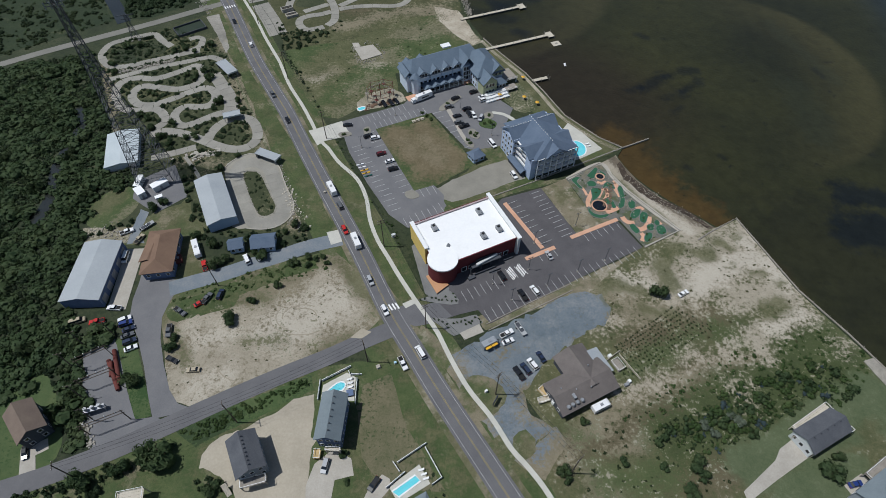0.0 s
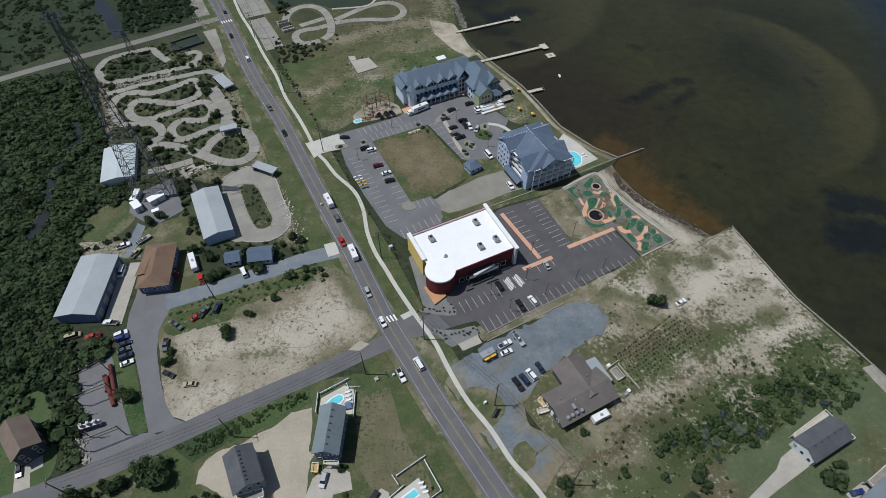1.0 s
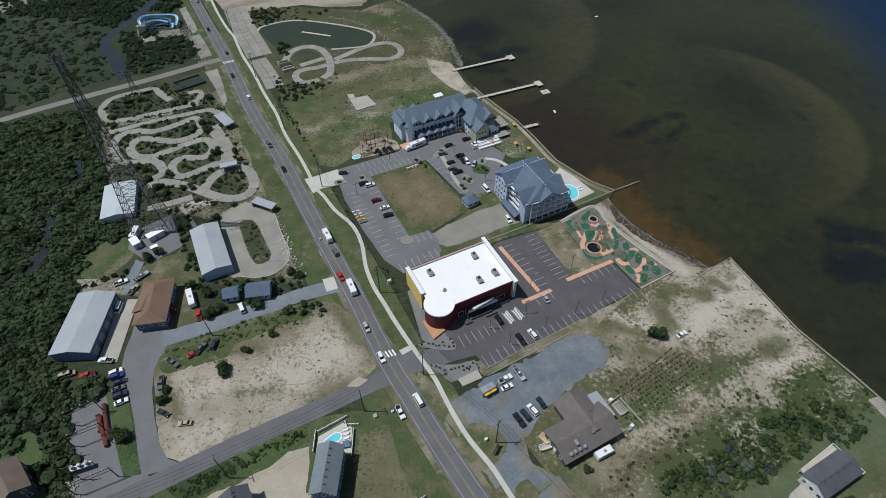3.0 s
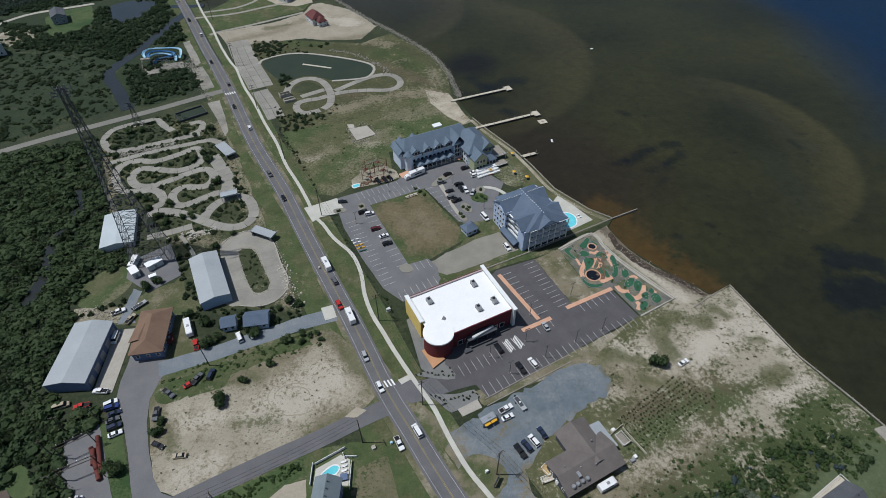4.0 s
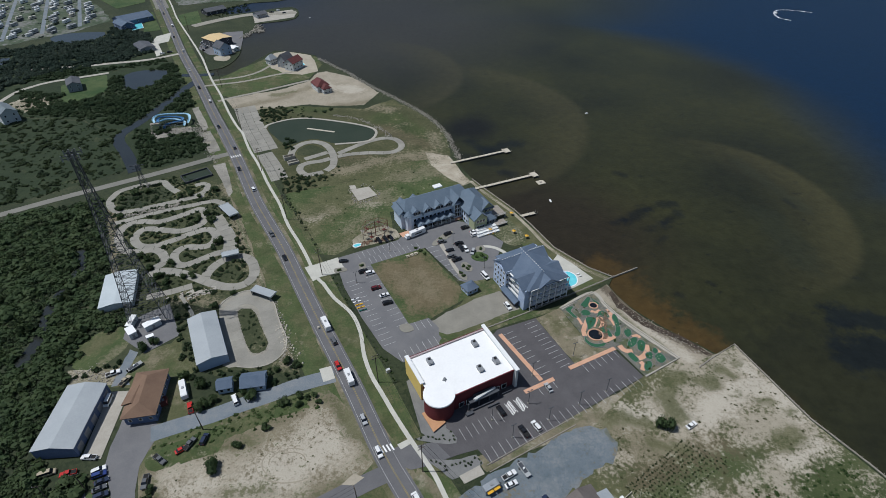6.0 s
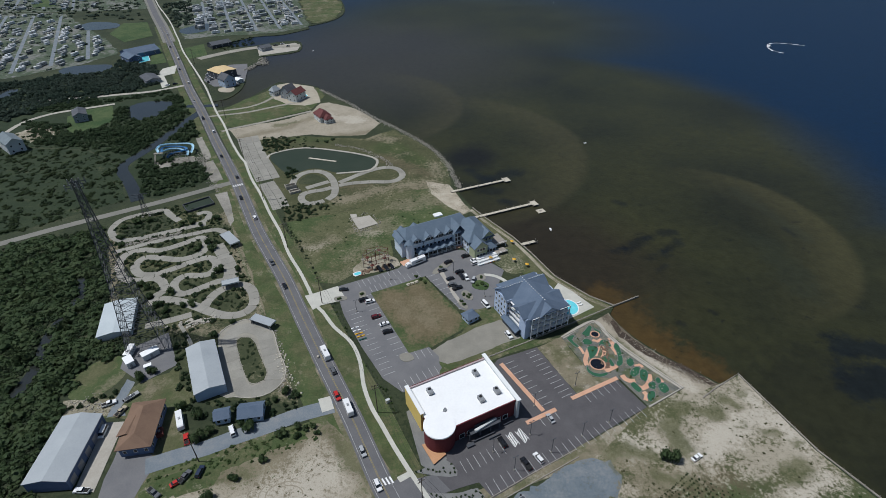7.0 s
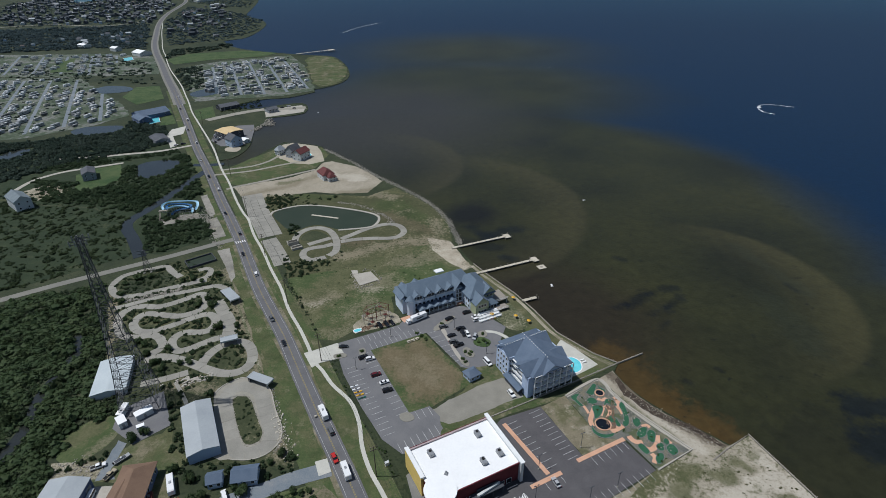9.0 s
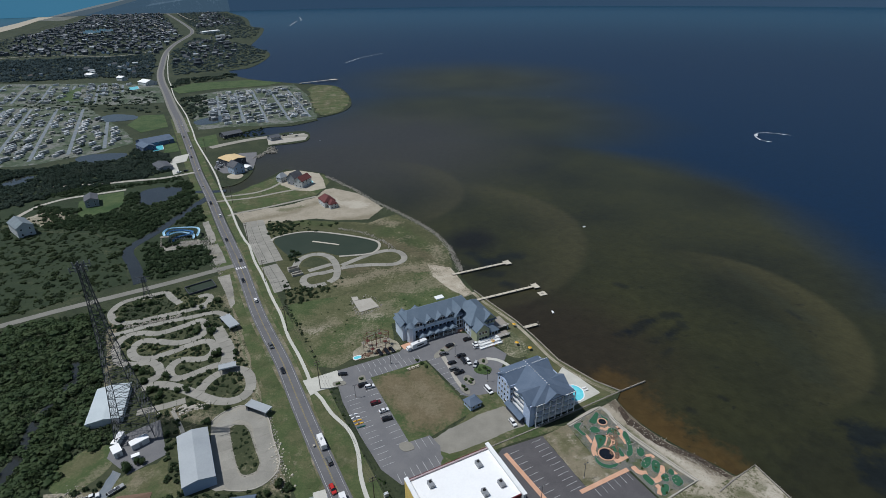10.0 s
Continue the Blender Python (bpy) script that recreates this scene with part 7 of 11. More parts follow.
# ---- stall lines and kerbs ----
STRIPE = mesh_of("stall_line", boxes((0, 5.2, -0.07, 0.07, 0.0, 0.012)), "stall_paint")


def stalls(a, b, count, out, z=0.104, label="white painted stall lines"):
    """count stall lines from a to b, each running toward the heading out."""
    ob = thing("stall_lines", label, "road marking", kind="structure")
    for i in range(count):
        t = i / max(count - 1, 1)
        piece("stall_line", STRIPE, ob, a[0] + (b[0] - a[0]) * t, a[1] + (b[1] - a[1]) * t, z, out)
    return ob


GRID = 25.5
stalls((7.1, 114.1), (22.1, 121.1), 7, GRID - 90)
stalls((15.7, 105.4), (51.1, 123.3), 14, GRID - 90)
stalls((53.6, 124.4), (78.8, 136.1), 10, GRID - 90)
stalls((38.6, 132.9), (44.8, 136.1), 3, GRID - 90)
stalls((28.3, 159.8), (40.8, 137.6), 9, GRID)
stalls((43.7, 168.1), (54.6, 143.7), 11, GRID + 180)
stalls((58.9, 143.7), (73.4, 150.6), 6, GRID - 90)
stalls((-44.1, 196.7), (-23.1, 155.5), 15, GRID)
stalls((-33.4, 209.2), (-13.7, 168.8), 13, GRID + 180)
stalls((-41.4, 219.7), (-21.1, 229.8), 9, GRID - 90)
stalls((-32.6, 210.9), (-8.3, 222.8), 11, GRID + 90)
stalls((-14.8, 146.8), (0.3, 155.8), 7, GRID + 90)
stalls((-10.6, 169.1), (-4.8, 170.9), 3, GRID - 90)
stalls((-5.4, 222.4), (10.5, 196.7), 8, GRID)
for n, (a, b, c) in enumerate((((25.5, 124.4), (27.8, 120.0), (29.3, 121.1)), ((29.2, 126.0), (32.0, 121.6), (33.2, 122.7)))):
    ob = thing("hatched_bay", "white hatched accessible bay markings", "road marking", kind="structure")
    x, y, rz, L, W = rect(a, b, c)
    c, k = math.cos(radians(rz)), math.sin(radians(rz))
    for i in range(8):
        p = part("hatch_bar", boxes((-0.15, 0.15, -1.25, 1.25, 0.104, 0.118)), "paint_white", ob)
        p.matrix_basis = pose(x + c * (i - 3.5) * 0.68, y + k * (i - 3.5) * 0.68, 0, 0, 0, rz + 35)
    for side in (-1.2, 1.2):
        p = part("border_line", boxes((-2.9, 2.9, -0.08, 0.08, 0.104, 0.122)), "paint_white", ob)
        p.matrix_basis = pose(x - k * side, y + c * side, 0, 0, 0, rz)


def crosswalk(a, b, along, bars=5):
    ob = thing("crosswalk", "white crosswalk bars across the highway", "road marking", kind="structure")
    me = mesh_of("crosswalk_bar", boxes((-1.5, 1.5, -0.3, 0.3, 0.15, 0.168)), "paint_white")
    for i in range(bars):
        t = (i + 0.5) / bars
        piece("crosswalk_bar", me, ob, a[0] + (b[0] - a[0]) * t, a[1] + (b[1] - a[1]) * t, 0, along)


crosswalk((-23.1, 105.9), (-16.7, 107.7), -58)
crosswalk((-138.2, 327.4), (-131.7, 330.4), -58)
for pts in ([(27.3, 160.5), (41.2, 135.2)], [(33.7, 129.7), (46.4, 135.8)], [(53.7, 140.9), (75.2, 151.0)]):
    tagged(part("kerb_island", sweep(pts, 0.9, 0.9, 0.0, 0.26), "salmon_concrete"), "salmon-coloured raised kerb island", "kerb", "", "structure")
for pts, m in (([(-39.6, 210.9), (-37.0, 212.2), (-35.7, 208.1), (-38.4, 206.5)], "tan_gravel"), ([(-16.7, 167.4), (-12.9, 168.1), (-10.5, 164.6), (-14.0, 162.9), (-16.6, 164.6)], "tan_gravel"), ([(-1.7, 227.6), (6.9, 237.4), (9.4, 235.0), (0.2, 224.8)], "tan_gravel"),
               ([(1.9, 225.3), (4.9, 217.3), (8.2, 206.9), (10.7, 201.6), (12.0, 202.4), (9.4, 209.1), (6.1, 218.9), (3.6, 226.9)], "concrete"), ([(12.5, 209.0), (15.0, 210.7), (18.2, 206.2), (17.2, 203.1), (13.7, 204.5)], "tan_gravel"), ([(18.3, 215.2), (22.0, 218.8), (27.0, 215.4), (25.2, 210.9), (19.9, 211.9)], "lush_grass"),
               ([(21.0, 222.2), (24.7, 224.0), (25.9, 220.1), (22.2, 217.4)], "tan_gravel"), ([(10.4, 204.2), (15.0, 199.8), (14.3, 196.4), (11.1, 199.5)], "tan_gravel"), ([(1.6, 152.6), (0.6, 156.5), (2.3, 159.2), (5.3, 156.5), (4.0, 153.2)], "verge_grass"), ([(-51.4, 207.4), (-46.5, 208.3), (-45.1, 205.8), (-50.5, 204.5)], "tan_gravel")):
    patch("traffic_island", pts, 0.26, m, "raised kerbed parking island", "kerb", smooth=True, step=1.0)
road("hotel_walk", [(25.1, 223.5), (30.3, 222.4), (34.4, 219.4), (37.8, 215.0)], 2.0, 0.15, "pale_concrete", "curved pale concrete walk between the hotels", "pavement", step=1.5)
patch("hotel_drive", [(-66.8, 209.2), (-62.6, 210.9), (-51.1, 216.6), (-46.4, 207.9), (-48.9, 204.5), (-57.6, 201.6), (-60.8, 198.3)], 0.17, "pale_concrete", "pale concrete hotel drive apron", "driveway")
patch("apron", [(-49.1, 143.7), (-44.5, 145.2), (-41.9, 138.8), (-46.4, 137.0)], 0.18, "pale_concrete", "pale concrete apron at the gravel road", "driveway")
patch("apron", [(-15.5, 108.4), (-10.6, 111.0), (-9.5, 109.2), (-14.1, 106.4)], 0.18, "pale_concrete", "pale concrete apron at the crosswalk", "pavement")
patch("slab", [(6.3, 95.8), (13.6, 99.6), (15.1, 96.3), (7.9, 93.0)], 0.15, "concrete", "bare concrete slab", "pavement")
patch("path_strip", [(-33.8, 93.9), (-30.1, 97.7), (-26.2, 96.3), (-29.7, 93.5)], 0.125, "pale_sand", "sandy corner of the street", "ground")
patch("slab", [(-53.2, 287.4), (-49.4, 287.6), (-48.2, 283.4), (-51.6, 282.4)], 0.3, "concrete", "broken piece beside the foundation slab", "slab", jag=0.4)
patch("entrance_pad", [(7.6, 248.6), (9.3, 253.6), (13.3, 254.6), (14.4, 250.0), (11.5, 247.0)], 0.14, "red_paving", "red brick pad at the hotel entrance", "pavement", smooth=True)
patch("slab", [(-51.4, 282.1), (-40.9, 285.6), (-34.9, 275.8), (-45.7, 269.6)], 0.4, "concrete", "old raised concrete foundation slab", "slab")

# ---- miniature golf ----
cover("golf_ground", ((0.10, 0.102, 0.09), (0.175, 0.172, 0.15)), [(TAN, 0.35, 1.5, 0.8, []), (GREEN, 0.2, 1.6, 0.8, [])], size=0.4)
golf = patch("golf_course", [(56.7, 175.6), (73.9, 186.1), (83.2, 168.1), (100.6, 144.9), (83.6, 135.8), (76.3, 150.3), (65.1, 152.2), (61.5, 163.2)], 0.09, "golf_ground", "grey paved miniature golf course", "golf course")
GREENS = [[(59.0, 175.0), (61.6, 176.8), (63.1, 176.4), (61.4, 173.9), (62.7, 170.9), (63.5, 169.5), (61.9, 169.5), (60.3, 172.1)],
          [(66.5, 177.5), (69.2, 180.8), (71.2, 183.1), (72.3, 181.9), (70.9, 178.9), (69.3, 175.9), (67.6, 176.3)],
          [(65.7, 173.1), (67.5, 174.5), (69.4, 173.7), (70.0, 171.5), (67.8, 170.5), (65.8, 171.2)],
          [(72.6, 181.9), (73.9, 180.4), (75.6, 178.4), (74.3, 177.3), (73.1, 179.2)],
          [(72.2, 169.3), (73.9, 172.9), (76.1, 173.2), (77.7, 171.0), (77.8, 169.2), (75.3, 169.6), (74.0, 170.7)],
          [(67.0, 169.1), (69.7, 169.7), (71.5, 168.6), (70.5, 165.8), (68.4, 163.1), (66.4, 162.1), (66.7, 164.8)],
          [(78.9, 169.2), (80.4, 171.3), (81.3, 169.5), (81.3, 166.3), (81.0, 162.8), (79.8, 158.8), (77.8, 157.4), (77.2, 159.1), (78.8, 162.2), (79.1, 165.7)],
          [(71.7, 163.0), (73.5, 163.3), (75.3, 162.2), (75.9, 160.2), (76.2, 158.1), (74.8, 157.5), (73.7, 159.5), (71.9, 160.6)],
          [(64.3, 158.7), (64.6, 156.3), (66.2, 154.3), (69.0, 153.6), (72.1, 154.2), (71.3, 152.6), (67.7, 151.7), (65.0, 153.0), (63.5, 155.7)],
          [(82.0, 160.8), (83.5, 162.4), (85.1, 161.0), (84.8, 158.7), (82.7, 157.0), (81.7, 158.4)],
          [(81.3, 153.4), (83.2, 156.0), (85.2, 157.0), (86.5, 156.3), (85.3, 153.3), (82.8, 151.4), (81.4, 151.8)],
          [(86.2, 155.3), (88.0, 155.3), (89.1, 153.9), (88.1, 151.0), (86.6, 148.8), (84.9, 150.1), (85.3, 152.7)],
          [(87.2, 147.5), (89.5, 148.7), (90.3, 147.1), (88.9, 144.6), (87.1, 145.3)],
          [(79.7, 147.6), (81.6, 148.5), (82.7, 146.9), (83.5, 144.4), (81.8, 143.2), (80.3, 145.1)],
          [(84.8, 141.6), (86.7, 143.7), (88.3, 143.4), (88.0, 141.2), (85.4, 138.5), (84.4, 139.4)],
          [(90.7, 146.1), (92.7, 148.0), (94.4, 147.0), (94.8, 144.2), (92.6, 142.4), (91.0, 143.3)],
          [(90.6, 149.3), (92.3, 150.9), (93.1, 149.3), (91.7, 147.1)]]
for ring in GREENS:
    green = patch("putting_green", ring, 0.16, "turf_green", "dark green artificial turf putting green", "putting green", smooth=True, step=0.8, kind="")
    edge = spline(ring, True, 0.8)
    part("rim", sweep(edge, 0.1, 0.1, 0.0, 0.22, closed=True), "golf_concrete", green, "grey concrete edging")
for pts, w in (([(68.3, 169.4), (66.0, 165.2), (64.3, 161.4), (64.2, 158.3)], 2.0),
               ([(70.5, 173.7), (72.3, 172.6), (74.7, 174.0)], 1.5),
               ([(73.7, 169.3), (73.8, 165.8), (71.8, 162.3), (70.1, 160.3)], 1.6),
               ([(77.9, 173.2), (79.5, 173.5), (78.2, 169.9), (79.0, 166.4), (79.3, 164.3)], 2.2),
               ([(71.3, 155.2), (74.1, 156.5), (76.9, 158.1)], 2.6),
               ([(77.7, 152.5), (78.6, 150.2), (80.3, 149.2), (82.3, 149.1)], 2.2),
               ([(89.3, 152.6), (88.4, 149.4), (86.6, 146.8), (84.0, 145.3), (82.1, 146.3)], 2.2),
               ([(92.1, 150.3), (93.4, 148.0)], 1.8),
               ([(84.7, 157.3), (86.9, 158.0), (87.8, 156.6)], 1.4),
               ([(83.8, 143.4), (84.5, 141.6), (83.2, 139.1)], 1.8),
               ([(72.8, 170.0), (71.3, 167.2), (69.5, 163.7)], 1.2),
               ([(62.8, 170.2), (63.8, 168.4), (64.5, 165.2)], 1.2)):
    road("golf_path", pts, w, 0.14, "salmon_concrete", "salmon concrete golf path", "pavement", step=1.0)
for c, r in (((72.4, 177.0), 1.6), ((68.9, 158.9), 2.9)):
    bm = bmesh.new()
    cylinder(bm, c[0], c[1], 0.0, 0.22, r, sides=24)
    basin = tagged(part("fountain_pond", bm, "black_water"), "round dark water pond with tan rim", "pond")
    ring = [(c[0] + (r + 0.35) * math.cos(math.tau * i / 24), c[1] + (r + 0.35) * math.sin(math.tau * i / 24)) for i in range(24)]
    part("rim", sweep(ring, 0.25, 0.25, 0.0, 0.4, closed=True), "salmon_concrete", basin, "tan concrete rim")
road("golf_walk", [(57.0, 175.6), (73.8, 185.7), (78.2, 176.7), (83.1, 167.7), (90.7, 156.8), (100.4, 144.9)], 1.8, 0.15, "concrete", "pale concrete walk along the golf course", "pavement", step=2.0)
wall_line("garden_wall", [(56.7, 175.6), (73.9, 186.1), (83.2, 168.1), (100.6, 144.9), (83.6, 135.8)], 0.5, 0.7, "concrete", "low concrete wall round the golf course", "wall")


# ---- kart tracks ----
def track(points, width, z=0.12, closed=False, slab=5.0, label="weathered tan concrete kart track of jointed slabs"):
    """A track of concrete slabs with open joints."""
    line = spline(points, closed, 1.0)
    clear_line(line, width / 2)
    ob = thing("kart_track", label, "track", kind="structure")
    run, k = [line[0]], 0.0
    for a, b in zip(line, line[1:] + (line[:1] if closed else [])):
        k += (Vector(b) - Vector(a)).length
        run.append(b)
        if k >= slab:
            part("slab", sweep(cut_back(run), width / 2, width / 2, z - 0.2, z + random.uniform(0, 0.02)), "slab_concrete", ob)
            run, k = [b], 0.0
    if len(run) > 1 and k > 0.5:
        part("slab", sweep(cut_back(run), width / 2, width / 2, z - 0.2, z), "slab_concrete", ob)
    return ob


def cut_back(run, gap=0.12):
    """The run with a joint's width taken off its end."""
    a, b = Vector(run[-2]), Vector(run[-1])
    e = b + (a - b).normalized() * min(gap, (a - b).length * 0.5)
    return run[:-1] + [(e.x, e.y)]


mat("slab_concrete", (0.225, 0.215, 0.185), (0.305, 0.29, 0.25), scales=(0.6, 9), each=0.08)
track([(-158.1, 284.0), (-165.4, 290.2), (-172.7, 297.2), (-180.1, 294.8), (-188.8, 290.7), (-194.7, 285.9), (-195.8, 277.0), (-192.2, 269.5), (-185.2, 263.8), (-176.0, 264.7), (-166.2, 269.0), (-154.9, 273.9), (-146.3, 277.8), (-140.3, 280.0)], 4.2)
track([(-146.4, 279.4), (-143.3, 281.8), (-141.3, 286.0), (-142.5, 291.6), (-146.1, 293.5), (-150.0, 291.5)], 4.0, 0.13, label="pale curved concrete kart track")
track([(-182.6, 251.4), (-175.5, 255.0), (-166.4, 260.2), (-155.3, 264.9), (-143.7, 269.1), (-137.4, 271.9), (-131.2, 272.9), (-125.1, 269.3)], 4.0)
track([(-143.7, 211.1), (-141.1, 214.6), (-141.6, 219.5), (-145.1, 224.2), (-150.3, 226.6), (-157.0, 224.9), (-164.9, 226.4), (-169.2, 230.7), (-173.7, 238.6), (-175.3, 246.1), (-173.0, 250.7), (-167.1, 253.2), (-157.5, 252.5), (-149.5, 256.6), (-143.8, 260.8), (-138.5, 264.6), (-134.1, 261.2), (-131.7, 253.6), (-133.0, 248.4), (-137.2, 244.9), (-142.7, 243.0), (-150.1, 244.1), (-158.9, 245.8), (-163.2, 244.9), (-164.7, 240.4), (-163.8, 235.5), (-159.0, 230.5),
       (-152.8, 229.5), (-147.0, 231.8), (-142.1, 235.0), (-137.2, 238.9), (-132.2, 242.3), (-127.8, 244.2), (-123.7, 242.6), (-120.4, 238.1), (-119.9, 232.7), (-122.4, 228.9), (-127.2, 228.1), (-133.2, 228.2), (-136.4, 225.4), (-136.9, 220.4), (-133.8, 214.9), (-129.5, 213.1), (-125.0, 215.2), (-119.8, 219.1), (-115.4, 222.2), (-111.6, 223.6)], 4.6, 0.125)
track([(-126.2, 257.0), (-119.3, 246.6), (-114.4, 239.4), (-110.7, 231.5), (-109.4, 224.0)], 7.0)
track([(-144.2, 206.0), (-138.7, 208.9), (-129.8, 207.4), (-120.2, 203.4), (-111.6, 199.1), (-103.7, 196.1), (-97.1, 196.0), (-92.6, 199.2), (-91.3, 205.0), (-93.4, 212.0), (-97.4, 217.4), (-103.2, 219.7), (-108.4, 217.6), (-112.5, 213.2), (-114.8, 207.2), (-115.1, 202.1)], 5.0, 0.13)
track([(-138.6, 189.6), (-131.8, 191.8), (-125.1, 194.5), (-119.3, 197.2)], 4.2)
track([(-122.8, 190.5), (-118.6, 185.3), (-112.9, 177.7), (-110.7, 173.3)], 1.7, label="narrow pale concrete walk beside the track")
track([(-95.5, 176.7), (-94.9, 184.1), (-88.8, 186.7), (-81.3, 182.8), (-77.1, 174.5), (-72.8, 165.5), (-69.8, 158.7), (-70.3, 152.1), (-74.6, 149.0), (-79.4, 148.8), (-83.8, 152.3), (-87.7, 160.7), (-91.9, 169.4)], 6.4, closed=True)
patch("track_apron", [(-101.9, 182.4), (-99.6, 187.3), (-95.2, 191.2), (-90.1, 192.7), (-82.7, 189.7), (-76.8, 183.8), (-73.5, 176.3), (-70.2, 169.0), (-66.4, 162.0), (-65.3, 155.3), (-67.5, 149.8), (-71.7, 146.4), (-77.5, 145.3), (-83.6, 146.0), (-89.8, 147.0), (-94.8, 162.5)], 0.09, "track_concrete", "tan concrete apron of the oval track", "track", smooth=True)
wall_line("kerb", [(-101.9, 182.4), (-99.6, 187.3), (-95.2, 191.2), (-90.1, 192.7), (-82.7, 189.7), (-76.8, 183.8), (-73.5, 176.3), (-70.2, 169.0), (-66.4, 162.0), (-65.3, 155.3), (-67.5, 149.8), (-71.7, 146.4), (-77.5, 145.3), (-83.6, 146.0)], 0.3, 0.4, "concrete", "pale worn kerb round the oval track", "kerb", smooth=True)
patch("track_island", [(-92.2, 178.5), (-90.8, 180.3), (-86.6, 180.2), (-83.6, 177.2), (-80.3, 171.0), (-76.3, 163.9), (-73.6, 158.7), (-73.8, 154.8), (-76.6, 152.9), (-79.1, 153.2), (-82.2, 157.2), (-85.9, 164.0), (-89.3, 171.1)], 0.2, "track_cover", "weedy island inside the oval track", "ground", smooth=True)
patch("track_island", [(-188.6, 278.6), (-180.0, 286.7), (-166.3, 290.3), (-160.2, 278.6), (-174.0, 269.5), (-184.4, 267.3)], 0.11, "scrub_ground", "weedy island between kart tracks", "ground", smooth=True)
for pts, label in ((((-125.8, 262.7), (-121.4, 266.5), (-114.9, 253.5)), "open pit canopy"), (((-111.1, 218.9), (-103.2, 221.9), (-101.9, 218.2)), "small ticket booth"), (((-88.5, 189.3), (-86.6, 193.3), (-77.6, 184.7)), "open pit canopy")):
    x, y, rz, L, W = rect(*pts)
    ob = thing("track_shelter", "grey flat-roofed " + label + " beside a kart track", "shelter", x, y, 0, rz, "track shelters")
    part("roof", boxes((-L / 2, L / 2, -W / 2, W / 2, 3.0, 3.25)), "grey_metal_roof", ob)
    part("fascia", boxes((-L / 2 - 0.1, L / 2 + 0.1, -W / 2 - 0.1, -W / 2, 2.6, 3.4), (-L / 2 - 0.1, L / 2 + 0.1, W / 2, W / 2 + 0.1, 2.6, 3.4)), "pale_siding", ob)
    for sx in (-1, 1):
        for sy in (-1, 1):
            part("post", boxes((sx * L * 0.45 - 0.12, sx * L * 0.45 + 0.12, sy * W * 0.43 - 0.12, sy * W * 0.43 + 0.12, 0, 3.0)), "grey_steel", ob)
    part("back_wall", boxes((-L / 2 + 0.2, L / 2 - 0.2, W / 2 - 0.3, W / 2 - 0.1, 0, 2.9)), "dark_siding", ob)
x, y, rz, L, W = rect((-162.2, 302.0), (-148.9, 311.7), (-144.0, 302.7))
ob = thing("walled_basin", "rectangular walled basin with dark water", "basin", x, y, 0, rz)
part("basin_wall", boxes((-L / 2, L / 2, -W / 2 - 0.4, -W / 2, 0, 1.4), (-L / 2, L / 2, W / 2, W / 2 + 0.4, 0, 1.4), (-L / 2 - 0.4, -L / 2, -W / 2, W / 2, 0, 1.4), (L / 2, L / 2 + 0.4, -W / 2, W / 2, 0, 1.4)), "dark_siding", ob)
part("basin_water", boxes((-L / 2, L / 2, -W / 2, W / 2, 0, 0.5)), "pond_water", ob)
rubble = thing("rubble_heap", "heap of broken white concrete rubble", "rubble", *(-115.6, 191.6), 0, 15, kind="stuff")
bm = bmesh.new()
rnd = random.Random(4)
for i in range(130):
    x, y, s = rnd.gauss(0, 3.6), rnd.gauss(0, 1.3), rnd.uniform(0.15, 0.75)
    v = box(bm, x - s, x + s, y - s * 0.6, y + s * 0.6, 0, s * rnd.uniform(0.4, 0.9))
    bmesh.ops.rotate(bm, verts=v, cent=(x, y, 0), matrix=Matrix.Rotation(rnd.uniform(0, 3.1), 3, "Z"))
part("slab_pieces", bm, "concrete", rubble)

# ---- play ship beside the long hotel ----
patch("play_ground", [(-43.0, 223.9), (-45.0, 231.0), (-40.5, 239.0), (-29.0, 244.5), (-22.0, 240.0), (-19.5, 233.2), (-32.7, 227.6)], 0.06, "tufted_sand", "sandy ground below the climbing frame", "ground", jag=0.8)
ropes = thing("climbing_frame", "tall red and grey timber climbing course with platforms", "playground", -32.6, 235.0, 0, 25.5)
HUBS = [(7.2 * math.cos(i * math.tau / 6), 4.6 * math.sin(i * math.tau / 6)) for i in range(6)]
for i, (x, y) in enumerate(HUBS):
    nx, ny = HUBS[(i + 1) % 6]
    bm = bmesh.new()
    cylinder(bm, x, y, 0, 8.6, 0.17, 0.13, sides=8)
    part("pole", bm, "weathered_wood" if i % 2 else "rust_red", ropes)
    bm = bmesh.new()
    for z in (3.0, 5.6, 8.4):
        bar(bm, (x, y, z), (nx, ny, z), 0.14)
    part("beam", bm, "rust_red", ropes)
    bm = bmesh.new()
    bar(bm, (x, y, 3.0), (nx, ny, 5.6), 0.09)
    bar(bm, (nx, ny, 5.6), (x * 0.5, y * 0.5, 8.4), 0.09)
    bar(bm, (x, y, 8.4), (0, 0, 9.6), 0.12)
    part("brace", bm, "weathered_wood", ropes)
    part("platform", boxes((x - 0.9, x + 0.9, y - 0.9, y + 0.9, 3.0 + 2.6 * (i % 2), 3.15 + 2.6 * (i % 2))), "rust_red" if i % 3 else "weathered_wood", ropes)
bm = bmesh.new()
cylinder(bm, 0, 0, 0, 9.7, 0.22, 0.16, sides=8)
part("pole", bm, "rust_red", ropes)
mat("brown_rock", (0.12, 0.075, 0.05), (0.22, 0.14, 0.095), scales=(0.4, 3))
pool("splash_basin", "small blue splash basin beside the climbing frame", [(-44.2, 226.6), (-41.0, 228.2), (-39.6, 226.6), (-42.8, 224.6)], 0.3)

